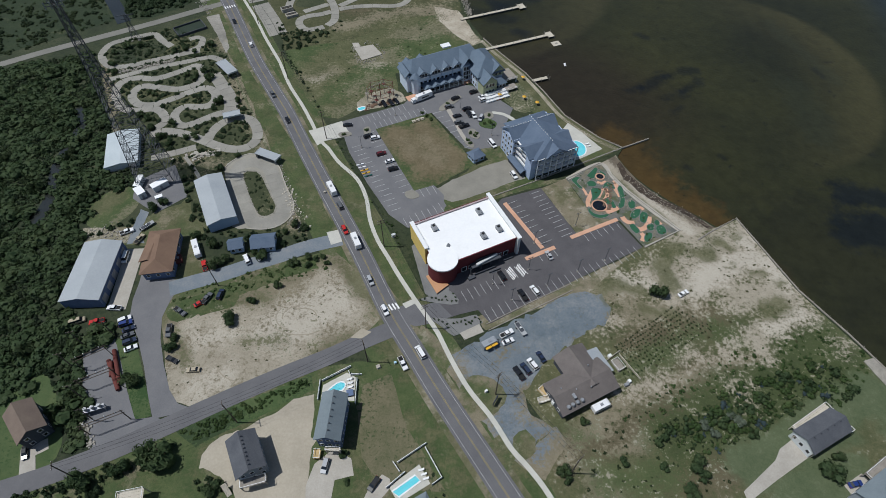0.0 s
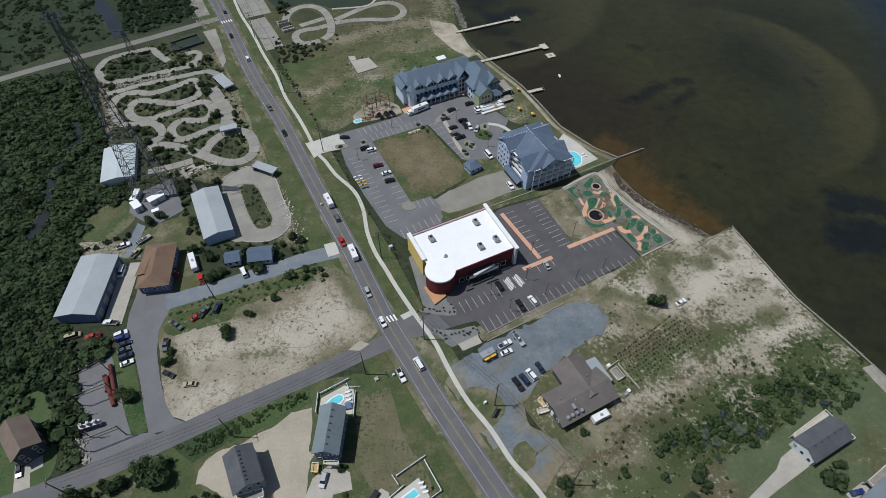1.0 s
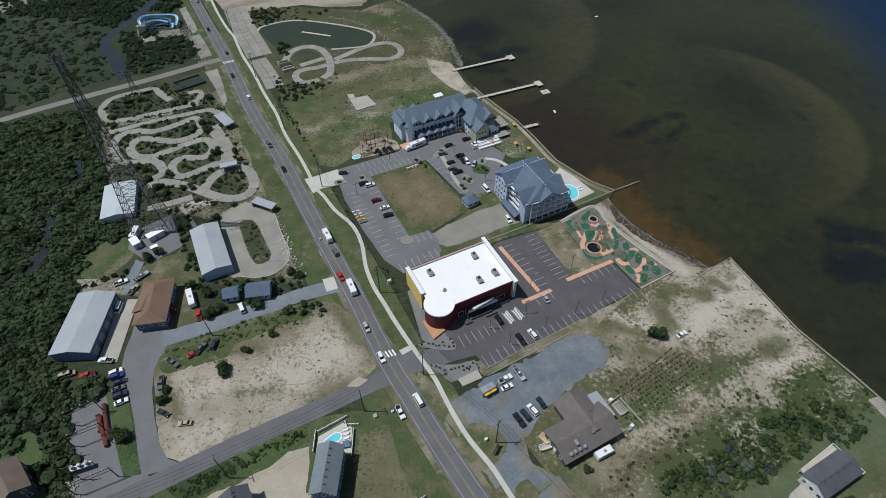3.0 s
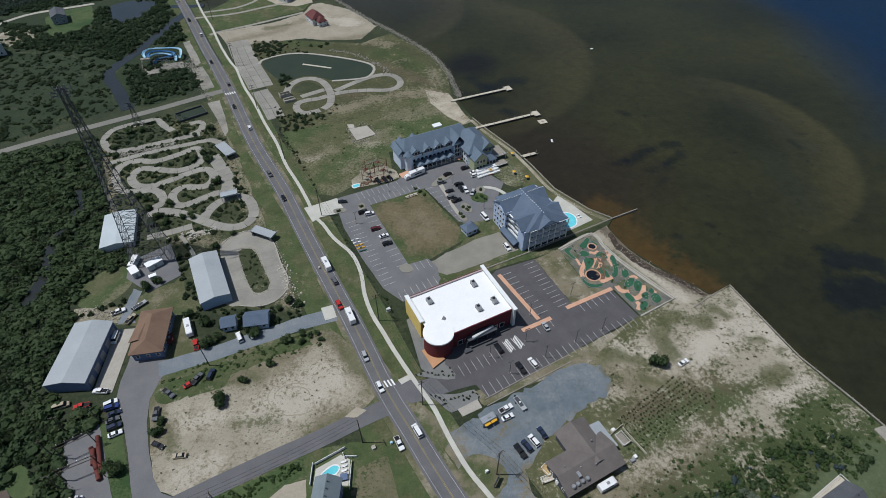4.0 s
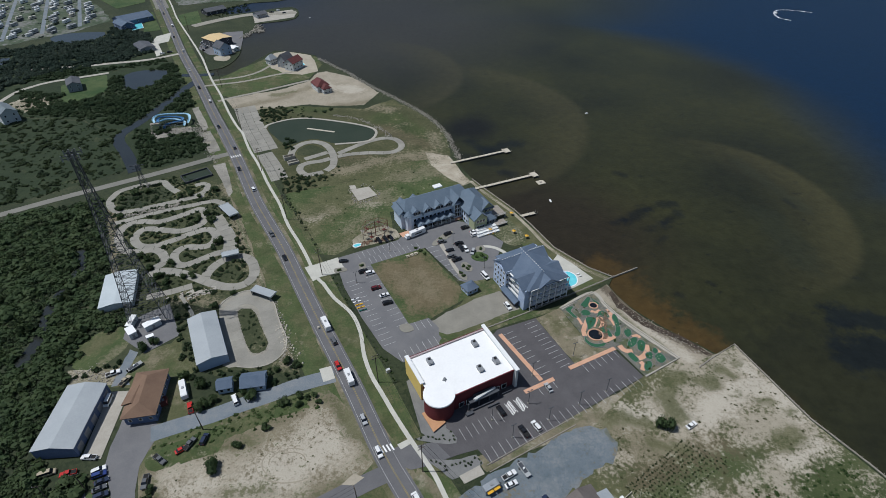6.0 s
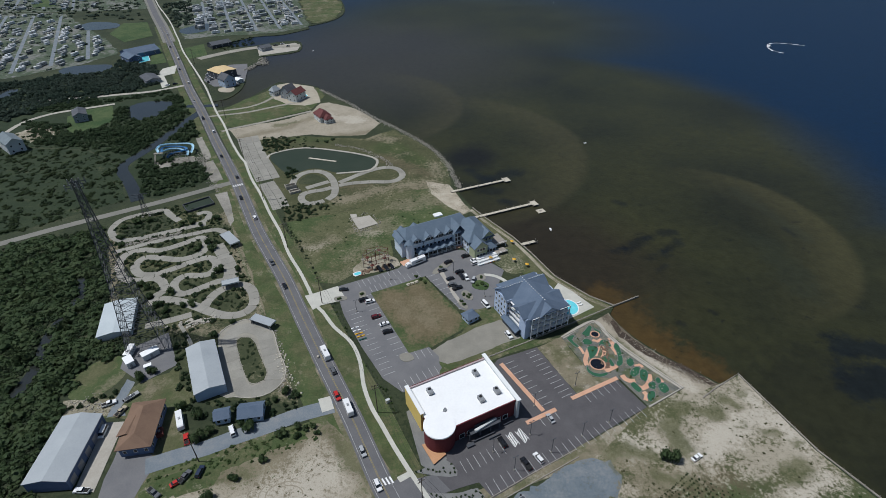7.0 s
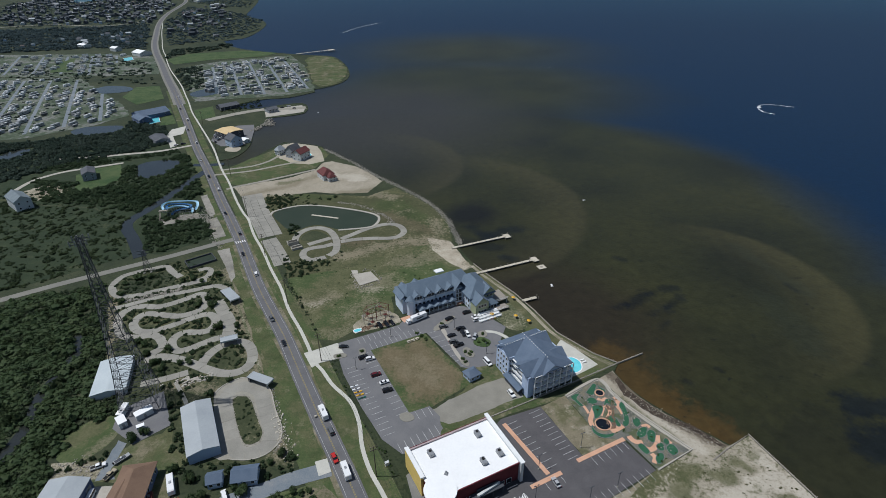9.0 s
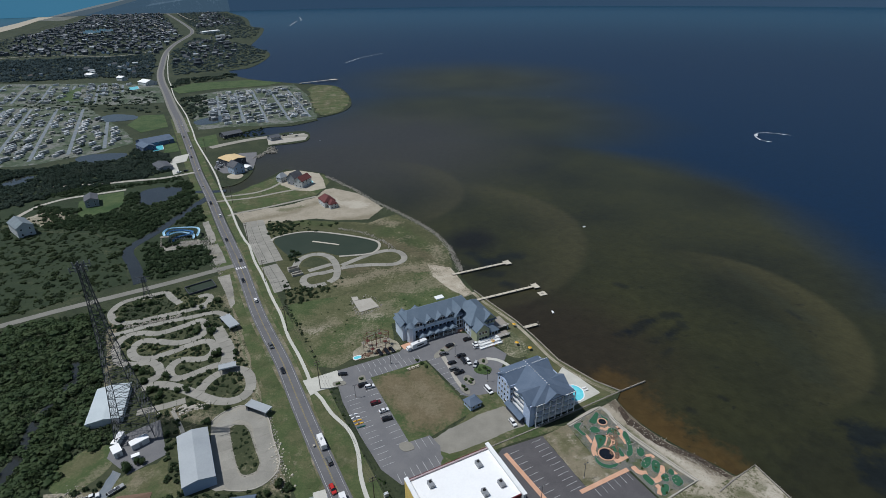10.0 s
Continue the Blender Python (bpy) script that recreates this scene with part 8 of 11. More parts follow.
# ---- plants ----
mat("leaf_dark", (0.042, 0.070, 0.036), (0.058, 0.088, 0.045), (0.080, 0.110, 0.056), scales=(3.0, 14), rough=0.8, spec=0.12, bump=0, split=(0.36, 0.64), leaf=0.5)
mat("leaf_tree", (0.04, 0.07, 0.03), (0.062, 0.096, 0.04), (0.095, 0.125, 0.055), scales=(1.2, 9), rough=0.7, spec=0.2, bump=0, leaf=0.4)
mat("leaf_green", (0.042, 0.076, 0.024), (0.066, 0.108, 0.034), (0.105, 0.142, 0.052), scales=(1.0, 10), rough=0.7, spec=0.25, bump=0, leaf=0.4)
mat("leaf_marsh", (0.034, 0.054, 0.024), (0.047, 0.068, 0.031), (0.066, 0.087, 0.041), scales=(1.5, 30), rough=0.8, spec=0.12, bump=0, leaf=0.5)
# Next two leaf tones are paled and blued: distance haze mixed into the colour.
mat("leaf_far_haze", (0.040, 0.066, 0.050), (0.058, 0.084, 0.064), (0.082, 0.108, 0.086), scales=(6, 60), rough=0.85, spec=0.12, bump=0, leaf=0.5)
mat("leaf_sage_haze", (0.060, 0.092, 0.096), (0.082, 0.116, 0.122), (0.11, 0.145, 0.15), scales=(8, 70), rough=0.9, spec=0.1, bump=0, leaf=0.5)
mat("leaf_dry", (0.075, 0.08, 0.035), (0.12, 0.12, 0.06), scales=(0.8, 6), rough=0.8, bump=0, leaf=0.4)
mat("leaf_wood", (0.040, 0.064, 0.035), (0.053, 0.077, 0.042), (0.072, 0.094, 0.052), scales=(1.6, 9), rough=0.8, spec=0.12, bump=0, leaf=0.5)
mat("leaf_silver", (0.10, 0.13, 0.09), (0.17, 0.20, 0.14), scales=(0.8, 6), rough=0.7, bump=0, leaf=0.4)
mat("bark", (0.06, 0.045, 0.035), (0.10, 0.08, 0.06), scales=(0.2, 2))


def crown_arrays(seed, leaves, leaf, flat=0.75, lumps=6):
    """Quads of a crown one metre in radius: clumps of leaves over a few lumps, with a dark inner mass."""
    r = np.random.RandomState(seed)
    cen = np.column_stack([r.uniform(-0.55, 0.55, lumps), r.uniform(-0.55, 0.55, lumps), r.uniform(0.35, 0.75, lumps) * flat])
    rad = r.uniform(0.28, 0.5, lumps)
    which = r.randint(0, lumps, leaves)
    d = r.normal(size=(leaves, 3))
    d[:, 2] = np.abs(d[:, 2]) * 0.9 - 0.25
    d /= np.linalg.norm(d, axis=1)[:, None]
    p = cen[which] + d * rad[which][:, None] * r.uniform(0.8, 1.12, leaves)[:, None]
    n = d + r.normal(size=(leaves, 3)) * 0.32
    n /= np.linalg.norm(n, axis=1)[:, None]
    a = np.cross(n, r.normal(size=(leaves, 3)))
    a /= np.linalg.norm(a, axis=1)[:, None]
    b = np.cross(n, a)
    s = leaf * r.uniform(0.6, 1.3, leaves)[:, None]
    a, b = a * s, b * s * r.uniform(0.6, 1.0, leaves)[:, None]
    bend = n * s * 0.35
    quads = np.stack([p - a - bend, p - b + bend * 0.3, p + a - bend, p + b + bend * 0.3], 1)
    core = []
    for c, k in zip(cen, rad):
        k = k * 0.82
        ring = [(c[0] + k * math.cos(i * math.tau / 6), c[1] + k * math.sin(i * math.tau / 6)) for i in range(6)]
        for i in range(0, 6, 2):
            q0, q1, q2 = ring[i], ring[i + 1], ring[(i + 2) % 6]
            core.append([(q0[0], q0[1], c[2]), (q1[0], q1[1], c[2]), (q2[0], q2[1], c[2]), (c[0], c[1], c[2] + k * 0.9)])
            core.append([(q0[0], q0[1], 0.0), (q1[0], q1[1], 0.0), (q1[0], q1[1], c[2]), (q0[0], q0[1], c[2])])
    return np.concatenate([quads, np.array(core)])


def quads_mesh(name, quads, material_name):
    q = np.ascontiguousarray(quads.reshape(-1, 3), dtype=np.float32)
    me = bpy.data.meshes.new(name)
    k = len(q) // 4
    me.vertices.add(len(q))
    me.vertices.foreach_set("co", q.ravel())
    me.loops.add(len(q))
    me.loops.foreach_set("vertex_index", np.arange(len(q), dtype=np.int32))
    me.polygons.add(k)
    me.polygons.foreach_set("loop_start", np.arange(0, len(q), 4, dtype=np.int32))
    me.update(calc_edges=True)
    me.materials.append(M[material_name])
    return me


BUSH = [crown_arrays(10 + i, 70, 0.16, 0.7) for i in range(6)]
FAR = [crown_arrays(30 + i, 22, 0.27, 0.7, 4) for i in range(5)]
CROWN = [crown_arrays(50 + i, 330, 0.085, 1.0, 9) for i in range(4)]


def thicket(name, label, rings, spacing, size, material_name, seed, base=None, tall=1.0, keep=1.0, category="shrubs"):
    """Shrubs strewn over the rings, off all that is kept clear."""
    r = np.random.RandomState(seed)
    base = base or BUSH
    out = []
    for ring in rings:
        xs, ys = [p[0] for p in ring], [p[1] for p in ring]
        nx, ny = int((max(xs) - min(xs)) / spacing) + 1, int((max(ys) - min(ys)) / spacing) + 1
        for i in range(nx):
            for j in range(ny):
                x, y = min(xs) + (i + r.rand() * 1.1) * spacing, min(ys) + (j + r.rand() * 1.1) * spacing
                u, v, w, k, m = r.rand(5)
                if u > keep or not inside((x, y), ring) or (name not in ("golf_shrubs", "oval_shrubs") and is_clear(x, y)):
                    continue
                s = size[0] + (size[1] - size[0]) * v * v
                t = base[int(k * len(base))]
                c, sn = math.cos(w * 6.28), math.sin(w * 6.28)
                rot = np.array([[c, sn, 0], [-sn, c, 0], [0, 0, tall * (0.75 + 0.6 * m)]]) * s
                out.append(t @ rot + np.array([x, y, 0.02]))
    if not out:
        return None
    ob = new(name, quads_mesh(name, np.concatenate(out), material_name))
    return tagged(ob, label, category, "", "stuff")


CROWN_MESH = [quads_mesh("crown", c, "leaf_tree") for c in CROWN]
CROWN_LIGHT = [quads_mesh("crown", c, "leaf_green") for c in CROWN]
CROWN_SILVER = [quads_mesh("crown", c, "leaf_silver") for c in CROWN[:1]]
COUNT = [0]


def tree(at, radius, high, label="dark green bushy tree with rounded crown", meshes=None, name="tree"):
    COUNT[0] += 1
    k = COUNT[0]
    ob = thing(name, label, "tree" if name == "tree" else "shrub", at[0], at[1], 0, (k * 77) % 360, name + "s")
    bm = bmesh.new()
    cylinder(bm, 0, 0, -0.3, high * 0.55, 0.06 * radius + 0.05, 0.03 * radius + 0.03, sides=7)
    for i in range(4):
        a = i * 1.57 + k
        bar(bm, (0, 0, high * 0.3), (radius * 0.5 * math.cos(a), radius * 0.5 * math.sin(a), high * 0.6), 0.1)
    part("trunk", bm, "bark", ob)
    meshes = meshes or CROWN_MESH
    c = new("crown", meshes[k % len(meshes)])
    c.parent = ob
    c.matrix_basis = Matrix.Translation((0, 0, high * 0.12)) @ Matrix.Diagonal((radius, radius, high * 0.72, 1))
    return ob


for at, r, h in (((-80.1, 101.0), 3.6, 5.0), ((-73.1, 109.7), 2.2, 3.0), ((-64.4, 116.5), 2.2, 3.0), ((-60.6, 127.2), 2.6, 3.5), ((-54.4, 126.6), 1.8, 2.5), ((-54.5, 130.6), 2.0, 2.6), ((-51.4, 129.4), 1.6, 2.2), ((-48.8, 130.6), 1.4, 2.0), ((-46.6, 127.7), 1.6, 2.0),
                 ((-90.9, 126.0), 3.2, 5.0), ((-88.0, 128.8), 2.6, 4.0), ((-73.3, 130.9), 3.0, 4.5), ((-76.9, 132.9), 2.2, 3.5), ((-86.4, 133.8), 2.4, 4.0), ((-95.0, 136.4), 2.6, 4.5), ((-102.9, 141.2), 2.4, 4.0), ((-62.4, 147.4), 2.4, 3.5), ((-58.6, 145.9), 2.0, 3.0), ((-66.6, 143.7), 1.8, 2.6),
                 ((-107.1, 76.4), 3.6, 5.5), ((-97.9, 88.9), 2.8, 3.6), ((-98.2, 93.5), 2.0, 2.6), ((-88.3, 50.5), 6.0, 8.0), ((-92.9, 51.0), 4.5, 6.5), ((-112.0, 42.9), 4.5, 6.0), ((-100.8, 47.9), 3.5, 5.0), ((-70.7, 41.6), 3.2, 4.0), ((-31.8, 52.0), 1.7, 2.2), ((-30.0, 44.0), 1.5, 1.2),
                 ((83.2, 113.1), 3.8, 6.5), ((46.6, 62.6), 2.0, 2.6), ((37.2, 47.0), 2.6, 3.6), ((38.4, 44.5), 1.8, 2.6), ((57.4, 49.9), 2.0, 2.2), ((69.5, 48.2), 2.0, 2.0), ((120.4, 47.0), 4.0, 5.0), ((125.2, 51.7), 2.4, 3.2), ((80.3, 48.7), 3.6, 4.0), ((81.0, 45.3), 2.6, 3.2), ((75.8, 41.2), 3.2, 3.4),
                 ((-125.9, 157.1), 3.0, 4.5), ((-122.6, 159.8), 2.4, 3.6), ((-103.8, 181.9), 2.4, 3.5), ((-97.4, 190.7), 1.8, 2.6), ((-144.7, 210.0), 2.4, 3.2), ((-121.8, 203.6), 2.6, 3.2), ((-125.9, 203.6), 2.2, 3.0), ((-139.4, 198.3), 3.0, 3.8), ((-138.4, 203.6), 2.6, 3.4), ((-133.0, 199.5), 2.6, 3.2),
                 ((-154.1, 221.0), 2.6, 3.4), ((-149.6, 217.9), 2.2, 3.0), ((-136.2, 214.3), 2.6, 3.2), ((-117.0, 231.6), 3.0, 4.5), ((-127.2, 252.4), 3.2, 4.2), ((-132.0, 258.7), 2.4, 3.6), ((-107.7, 232.6), 2.2, 3.0), ((-185.4, 265.7), 2.6, 3.0), ((-187.9, 276.8), 2.4, 3.0), ((-183.5, 282.6), 3.0, 3.8), ((-175.9, 284.4), 2.6, 3.4),
                 ((-148.5, 280.9), 2.6, 3.4), ((-154.4, 278.6), 2.4, 3.2), ((-143.0, 278.6), 1.8, 2.4), ((-135.0, 285.6), 3.0, 3.8), ((-180.8, 257.6), 2.2, 2.6), ((-141.0, 255.0), 2.0, 2.4), ((-135.6, 252.4), 2.4, 2.8), ((-134.7, 255.0), 2.0, 3.2), ((-152.3, 237.4), 2.0, 2.2), ((-156.1, 239.8), 1.6, 2.0)):
    tree(at, r, h)
for at in ((-37.8, 209.4), (13.9, 207.0), (15.6, 205.0), (16.6, 207.0), (12.3, 202.0), (13.4, 199.4), (23.4, 221.0), (21.0, 214.6), (23.6, 215.4), (25.0, 213.4), (-49.0, 206.2), (-10.7, 222.9), (-8.4, 220.4), (-6.2, 217.8), (2.6, 230.6)):
    tree(at, 1.25, 1.4, "small clipped green shrub on a parking island", CROWN_LIGHT, "shrub")
for at, r in (((97.6, 63.1), 2.4), ((95.2, 64.5), 1.8), ((85.8, 61.2), 2.2), ((88.6, 58.5), 2.0)):
    tree(at, r, 2.2, "silvery grey-green shrub on the shore lots", CROWN_SILVER, "shrub")

clear_line([(-188.7, 227.9), (-181.3, 212.1), (-181.3, 195.4), (-180.7, 181.9), (-175.6, 167.3), (-174.6, 147.4)], 3.0)
WEST = [[(-305.9, 227.8), (-245.3, 258.7), (-203.2, 278.5), (-190.9, 260.3), (-177.9, 232.6), (-165.8, 209.1), (-158.4, 183.4), (-142.8, 181.9), (-140.5, 170.9), (-156.6, 156.5), (-149.9, 138.8), (-147.2, 107.9), (-140.7, 103.9), (-137.3, 97.0), (-120.9, 94.4), (-129.7, 88.5), (-115.0, 54.5), (-121.2, 53.1), (-130.8, 71.5), (-138.9, 79.3), (-146.2, 73.9), (-161.2, 69.5), (-192.0, 58.5)]]
thicket("shrub_thicket", "dense dark green coastal shrub thicket", WEST, 3.7, (1.8, 6.8), "leaf_tree", 3, tall=0.5)
thicket("shrub_thicket", "lighter olive shrubs in the coastal thicket", WEST, 7.5, (1.6, 4.6), "leaf_marsh", 33, tall=0.95, keep=0.5)
thicket("undergrowth", "low dark undergrowth filling the coastal thicket", WEST, 2.3, (1.0, 2.1), "leaf_wood", 34, base=FAR, tall=0.9, keep=0.9)
thicket("track_shrubs", "low weeds and shrubs between kart tracks", [[(-197.4, 278.6), (-180.1, 296.4), (-162.5, 305.2), (-125.3, 279.7), (-101.8, 232.6), (-86.7, 201.6), (-115.4, 185.7), (-140.6, 181.9), (-162.2, 207.8)], [(-90.5, 178.1), (-86.0, 180.4), (-81.7, 174.5), (-74.8, 160.5), (-75.1, 154.2), (-78.8, 152.9), (-84.1, 160.5)]], 2.1, (0.4, 1.9), "leaf_dark", 5, tall=0.75, keep=0.8)
thicket("shrub_belt", "shrub belt behind the workshops", [[(-122.2, 181.9), (-116.7, 185.7), (-111.2, 170.9), (-99.4, 147.4), (-84.5, 143.7), (-68.2, 145.9), (-57.4, 145.9), (-56.4, 139.7), (-68.6, 135.2), (-79.9, 133.8), (-94.3, 135.2), (-103.7, 139.7), (-111.1, 157.1)], [(-151.5, 146.8), (-130.4, 152.2), (-127.6, 147.4), (-136.7, 145.9), (-147.4, 139.7)]], 2.8, (1.0, 2.4), "leaf_dark", 7, keep=0.7)
thicket("hedge_bank", "green shrubby bank along the side street", [[(-86.0, 59.6), (-65.7, 69.5), (-47.0, 78.5), (-45.8, 74.7), (-54.4, 70.7), (-66.4, 64.1), (-79.2, 56.3)]], 1.35, (0.5, 1.35), "leaf_green", 8, tall=0.8, keep=0.85)
thicket("hedge_bank", "shrubs round the house lots", [[(-166.5, 35.7), (-118.9, 42.9), (-100.8, 50.5), (-84.8, 56.7), (-92.8, 47.9), (-101.5, 42.9), (-107.6, 36.5), (-161.3, 27.5)], [(-76.4, 46.2), (-67.6, 42.9), (-64.1, 39.3), (-76.2, 39.3)]], 2.6, (1.0, 2.4), "leaf_dark", 9, keep=0.8)
SHORE = [[(68.9, 60.7), (82.2, 65.0), (98.3, 73.9), (114.2, 80.2), (133.9, 84.5), (142.9, 73.9), (132.0, 67.0), (124.2, 70.9), (113.8, 64.1), (93.9, 54.8), (86.7, 52.2), (75.7, 54.8), (68.9, 56.6)]]
thicket("shrub_thicket", "dense green shrubs on the shore lots", SHORE, 2.7, (0.8, 2.6), "leaf_green", 11, tall=0.8, keep=0.75)
thicket("shrub_thicket", "darker green shrubs on the shore lots", SHORE, 3.6, (0.9, 3.0), "leaf_tree", 111, tall=0.9, keep=0.6)
thicket("shrub_thicket", "grey-green silvery shrubs on the shore lots", SHORE, 5.5, (0.9, 2.3), "leaf_sage_haze", 112, tall=0.8, keep=0.5)
thicket("shrub_fringe", "low grassy growth between the shore shrubs", SHORE, 1.8, (0.4, 1.0), "leaf_marsh", 113, base=FAR, tall=0.6, keep=0.8)
thicket("low_scrub", "low green scrub on the shore lots", [[(95.7, 84.5), (128.3, 95.8), (146.0, 98.1), (154.0, 84.5), (142.9, 73.9), (131.9, 84.5), (100.9, 76.0), (68.8, 64.1), (54.9, 60.3), (70.6, 71.9)]], 2.6, (0.5, 1.3), "leaf_green", 12, tall=0.6, keep=0.75)
thicket("grass_tufts", "tufts of beach grass on bare sand", [[(-101.7, 102.5), (-87.7, 110.0), (-63.1, 118.3), (-46.4, 126.6), (-32.0, 118.3), (-26.3, 103.0), (-45.4, 87.8), (-83.8, 69.5), (-92.8, 73.9)]], 2.2, (0.15, 0.5), "leaf_dry", 13, tall=0.4, keep=0.35)
thicket("grass_tufts", "tufts of grass on the rim", [[(-104.0, 106.7), (-102.4, 115.7), (-64.9, 128.0), (-46.2, 133.8), (-41.9, 126.6), (-58.8, 118.9), (-87.5, 109.2)]], 1.9, (0.4, 1.3), "leaf_green", 14, tall=0.6, keep=0.7)
thicket("grass_tufts", "tufts of beach grass on the sandy shore", [[(65.0, 113.1), (94.2, 132.3), (124.7, 147.5), (135.7, 114.4), (137.7, 93.5), (103.7, 84.5), (66.8, 71.9), (56.3, 88.9)]], 2.6, (0.2, 0.8), "leaf_dry", 15, tall=0.4, keep=0.4)
thicket("hedge", "row of dark clipped shrubs beside the highway", [[(-18.9, 79.7), (-16.6, 81.2), (-13.2, 71.9), (-7.1, 60.3), (1.1, 44.5), (2.8, 39.3), (0.2, 39.3), (-7.9, 54.9), (-14.9, 67.9)]], 2.0, (0.6, 1.1), "leaf_dark", 16, tall=0.8, keep=0.8)
ROWS = []
for i in range(9):
    a, b = Vector((63.1, 77.6)).lerp(Vector((62.6, 90.0)), i / 8), Vector((100.5, 98.6)).lerp(Vector((88.0, 107.2)), i / 8)
    for k in range(26):
        p = a.lerp(b, (k + 0.5) / 26)
        ROWS.append((p.x + random.uniform(-0.3, 0.3), p.y + random.uniform(-0.3, 0.3), random.uniform(0.2, 0.48)))
ob = new("crop_row", quads_mesh("crop_row", np.concatenate([BUSH[i % 6] * s * np.array([1.3, 1.3, 0.8]) + np.array([x, y, 0.05]) for i, (x, y, s) in enumerate(ROWS)]), "leaf_marsh"))
tagged(ob, "rows of small planted green shrubs", "plants", "", "stuff")
SHRUBS = [(-8.6, 110.2), (-6.9, 110.7), (-4.3, 111.1), (-2.8, 110.9), (-1.5, 110.1), (-0.2, 110.1), (1.6, 110.0), (3.5, 109.5), (5.2, 109.7), (4.8, 111.3), (4.0, 113.0), (1.2, 111.6),
          (-3.2, 101.7), (-1.5, 101.2), (-0.1, 100.5), (1.4, 99.5), (2.0, 98.1), (4.1, 99.9), (5.4, 100.2), (6.9, 100.6), (8.4, 101.1), (9.6, 100.3), (10.9, 100.8), (12.2, 102.4), (13.6, 101.7), (14.2, 100.3), (8.7, 99.4), (10.4, 99.8)]
ob = new("bed_shrubs", quads_mesh("bed_shrubs", np.concatenate([BUSH[i % 6] * 0.55 + np.array([x, y, 0.13]) for i, (x, y) in enumerate(SHRUBS)]), "leaf_dark"))
tagged(ob, "small dark shrubs in gravel beds", "plants", "", "stuff")
patch("planting_bed", [(-4.6, 102.3), (2.1, 101.9), (7.3, 102.2), (12.7, 103.6), (15.0, 100.3), (12.0, 98.0), (8.2, 96.2), (4.0, 94.6), (-0.1, 98.2)], 0.125, "golf_concrete", "pale gravel planting bed", "ground", smooth=True)
patch("planting_bed", [(-9.4, 110.3), (-4.3, 112.1), (2.3, 114.6), (6.1, 110.4), (5.9, 108.4), (3.3, 108.0), (-2.1, 108.7), (-6.4, 109.6)], 0.135, "golf_concrete", "grey gravel planting bed beside the hall", "ground", smooth=True)
thicket("low_scrub", "tangled reeds and weeds beside the footpath", [[(-49.1, 194.3), (-40.5, 181.9), (-33.5, 167.4), (-22.2, 148.1), (-15.9, 138.2), (-19.0, 134.6), (-27.9, 146.8), (-32.1, 163.2), (-44.8, 184.9)]], 1.6, (0.3, 0.9), "leaf_green", 17, tall=0.8, keep=0.7)
thicket("golf_shrubs", "small shrubs on the golf course", [[(57.4, 175.2), (73.4, 184.9), (82.9, 166.7), (98.7, 144.9), (84.1, 137.0), (76.4, 150.0), (65.2, 152.6)]], 2.6, (0.3, 0.7), "leaf_green", 18, tall=0.9, keep=0.3)

thicket("path_shrubs", "low shrubs and weeds beside the footpath", [[(-95.8, 284.4), (-93.0, 284.3), (-74.8, 251.6), (-66.5, 232.9), (-59.2, 215.9), (-61.9, 214.1), (-71.2, 231.6), (-81.8, 254.6)]], 1.7, (0.4, 1.2), "leaf_dark", 71, tall=0.8, keep=0.7)
thicket("path_shrubs", "low shrubs beside the hotel parking", [[(-54.9, 201.6), (-51.0, 201.4), (-38.9, 177.9), (-33.4, 160.0), (-36.3, 160.1), (-44.1, 178.1)]], 1.9, (0.4, 1.0), "leaf_green", 72, tall=0.8, keep=0.5)
thicket("field_weeds", "tufts of weeds in the open field", [[(-94.8, 291.6), (-58.1, 323.7), (-15.9, 337.7), (5.9, 330.6), (22.1, 288.6), (-26.1, 257.7), (-39.4, 230.2), (-53.0, 221.0), (-74.5, 247.3)]], 3.4, (0.25, 0.8), "leaf_marsh", 73, tall=0.5, keep=0.3)
thicket("verge_weeds", "tufts of weeds on the shore lots", [[(39.1, 53.1), (72.6, 71.9), (102.3, 80.2), (117.3, 67.9), (89.7, 53.1), (88.7, 39.3), (37.2, 39.3)]], 2.4, (0.25, 0.8), "leaf_marsh", 74, tall=0.5, keep=0.35)
thicket("oval_shrubs", "dark shrubs inside the oval track", [[(-91.4, 177.7), (-86.8, 179.2), (-84.0, 176.5), (-74.6, 158.5), (-74.8, 155.2), (-78.7, 153.8), (-82.7, 158.2), (-89.0, 171.2)]], 1.8, (0.4, 1.3), "leaf_dark", 75, tall=0.8, keep=0.6)
thicket("pond_shrubs", "shrubs between the pond and the old lot", [[(-140.5, 411.0), (-117.9, 409.9), (-112.6, 386.3), (-120.7, 381.4), (-134.0, 393.8)], [(-104.2, 318.4), (-90.8, 295.5), (-82.9, 300.9), (-75.6, 291.4), (-87.8, 281.8), (-98.1, 295.8)], [(-106.4, 357.1), (-99.2, 352.1), (-97.4, 334.4), (-104.4, 339.0)]], 2.6, (1.0, 2.6), "leaf_dark", 76, tall=0.9, keep=0.75)

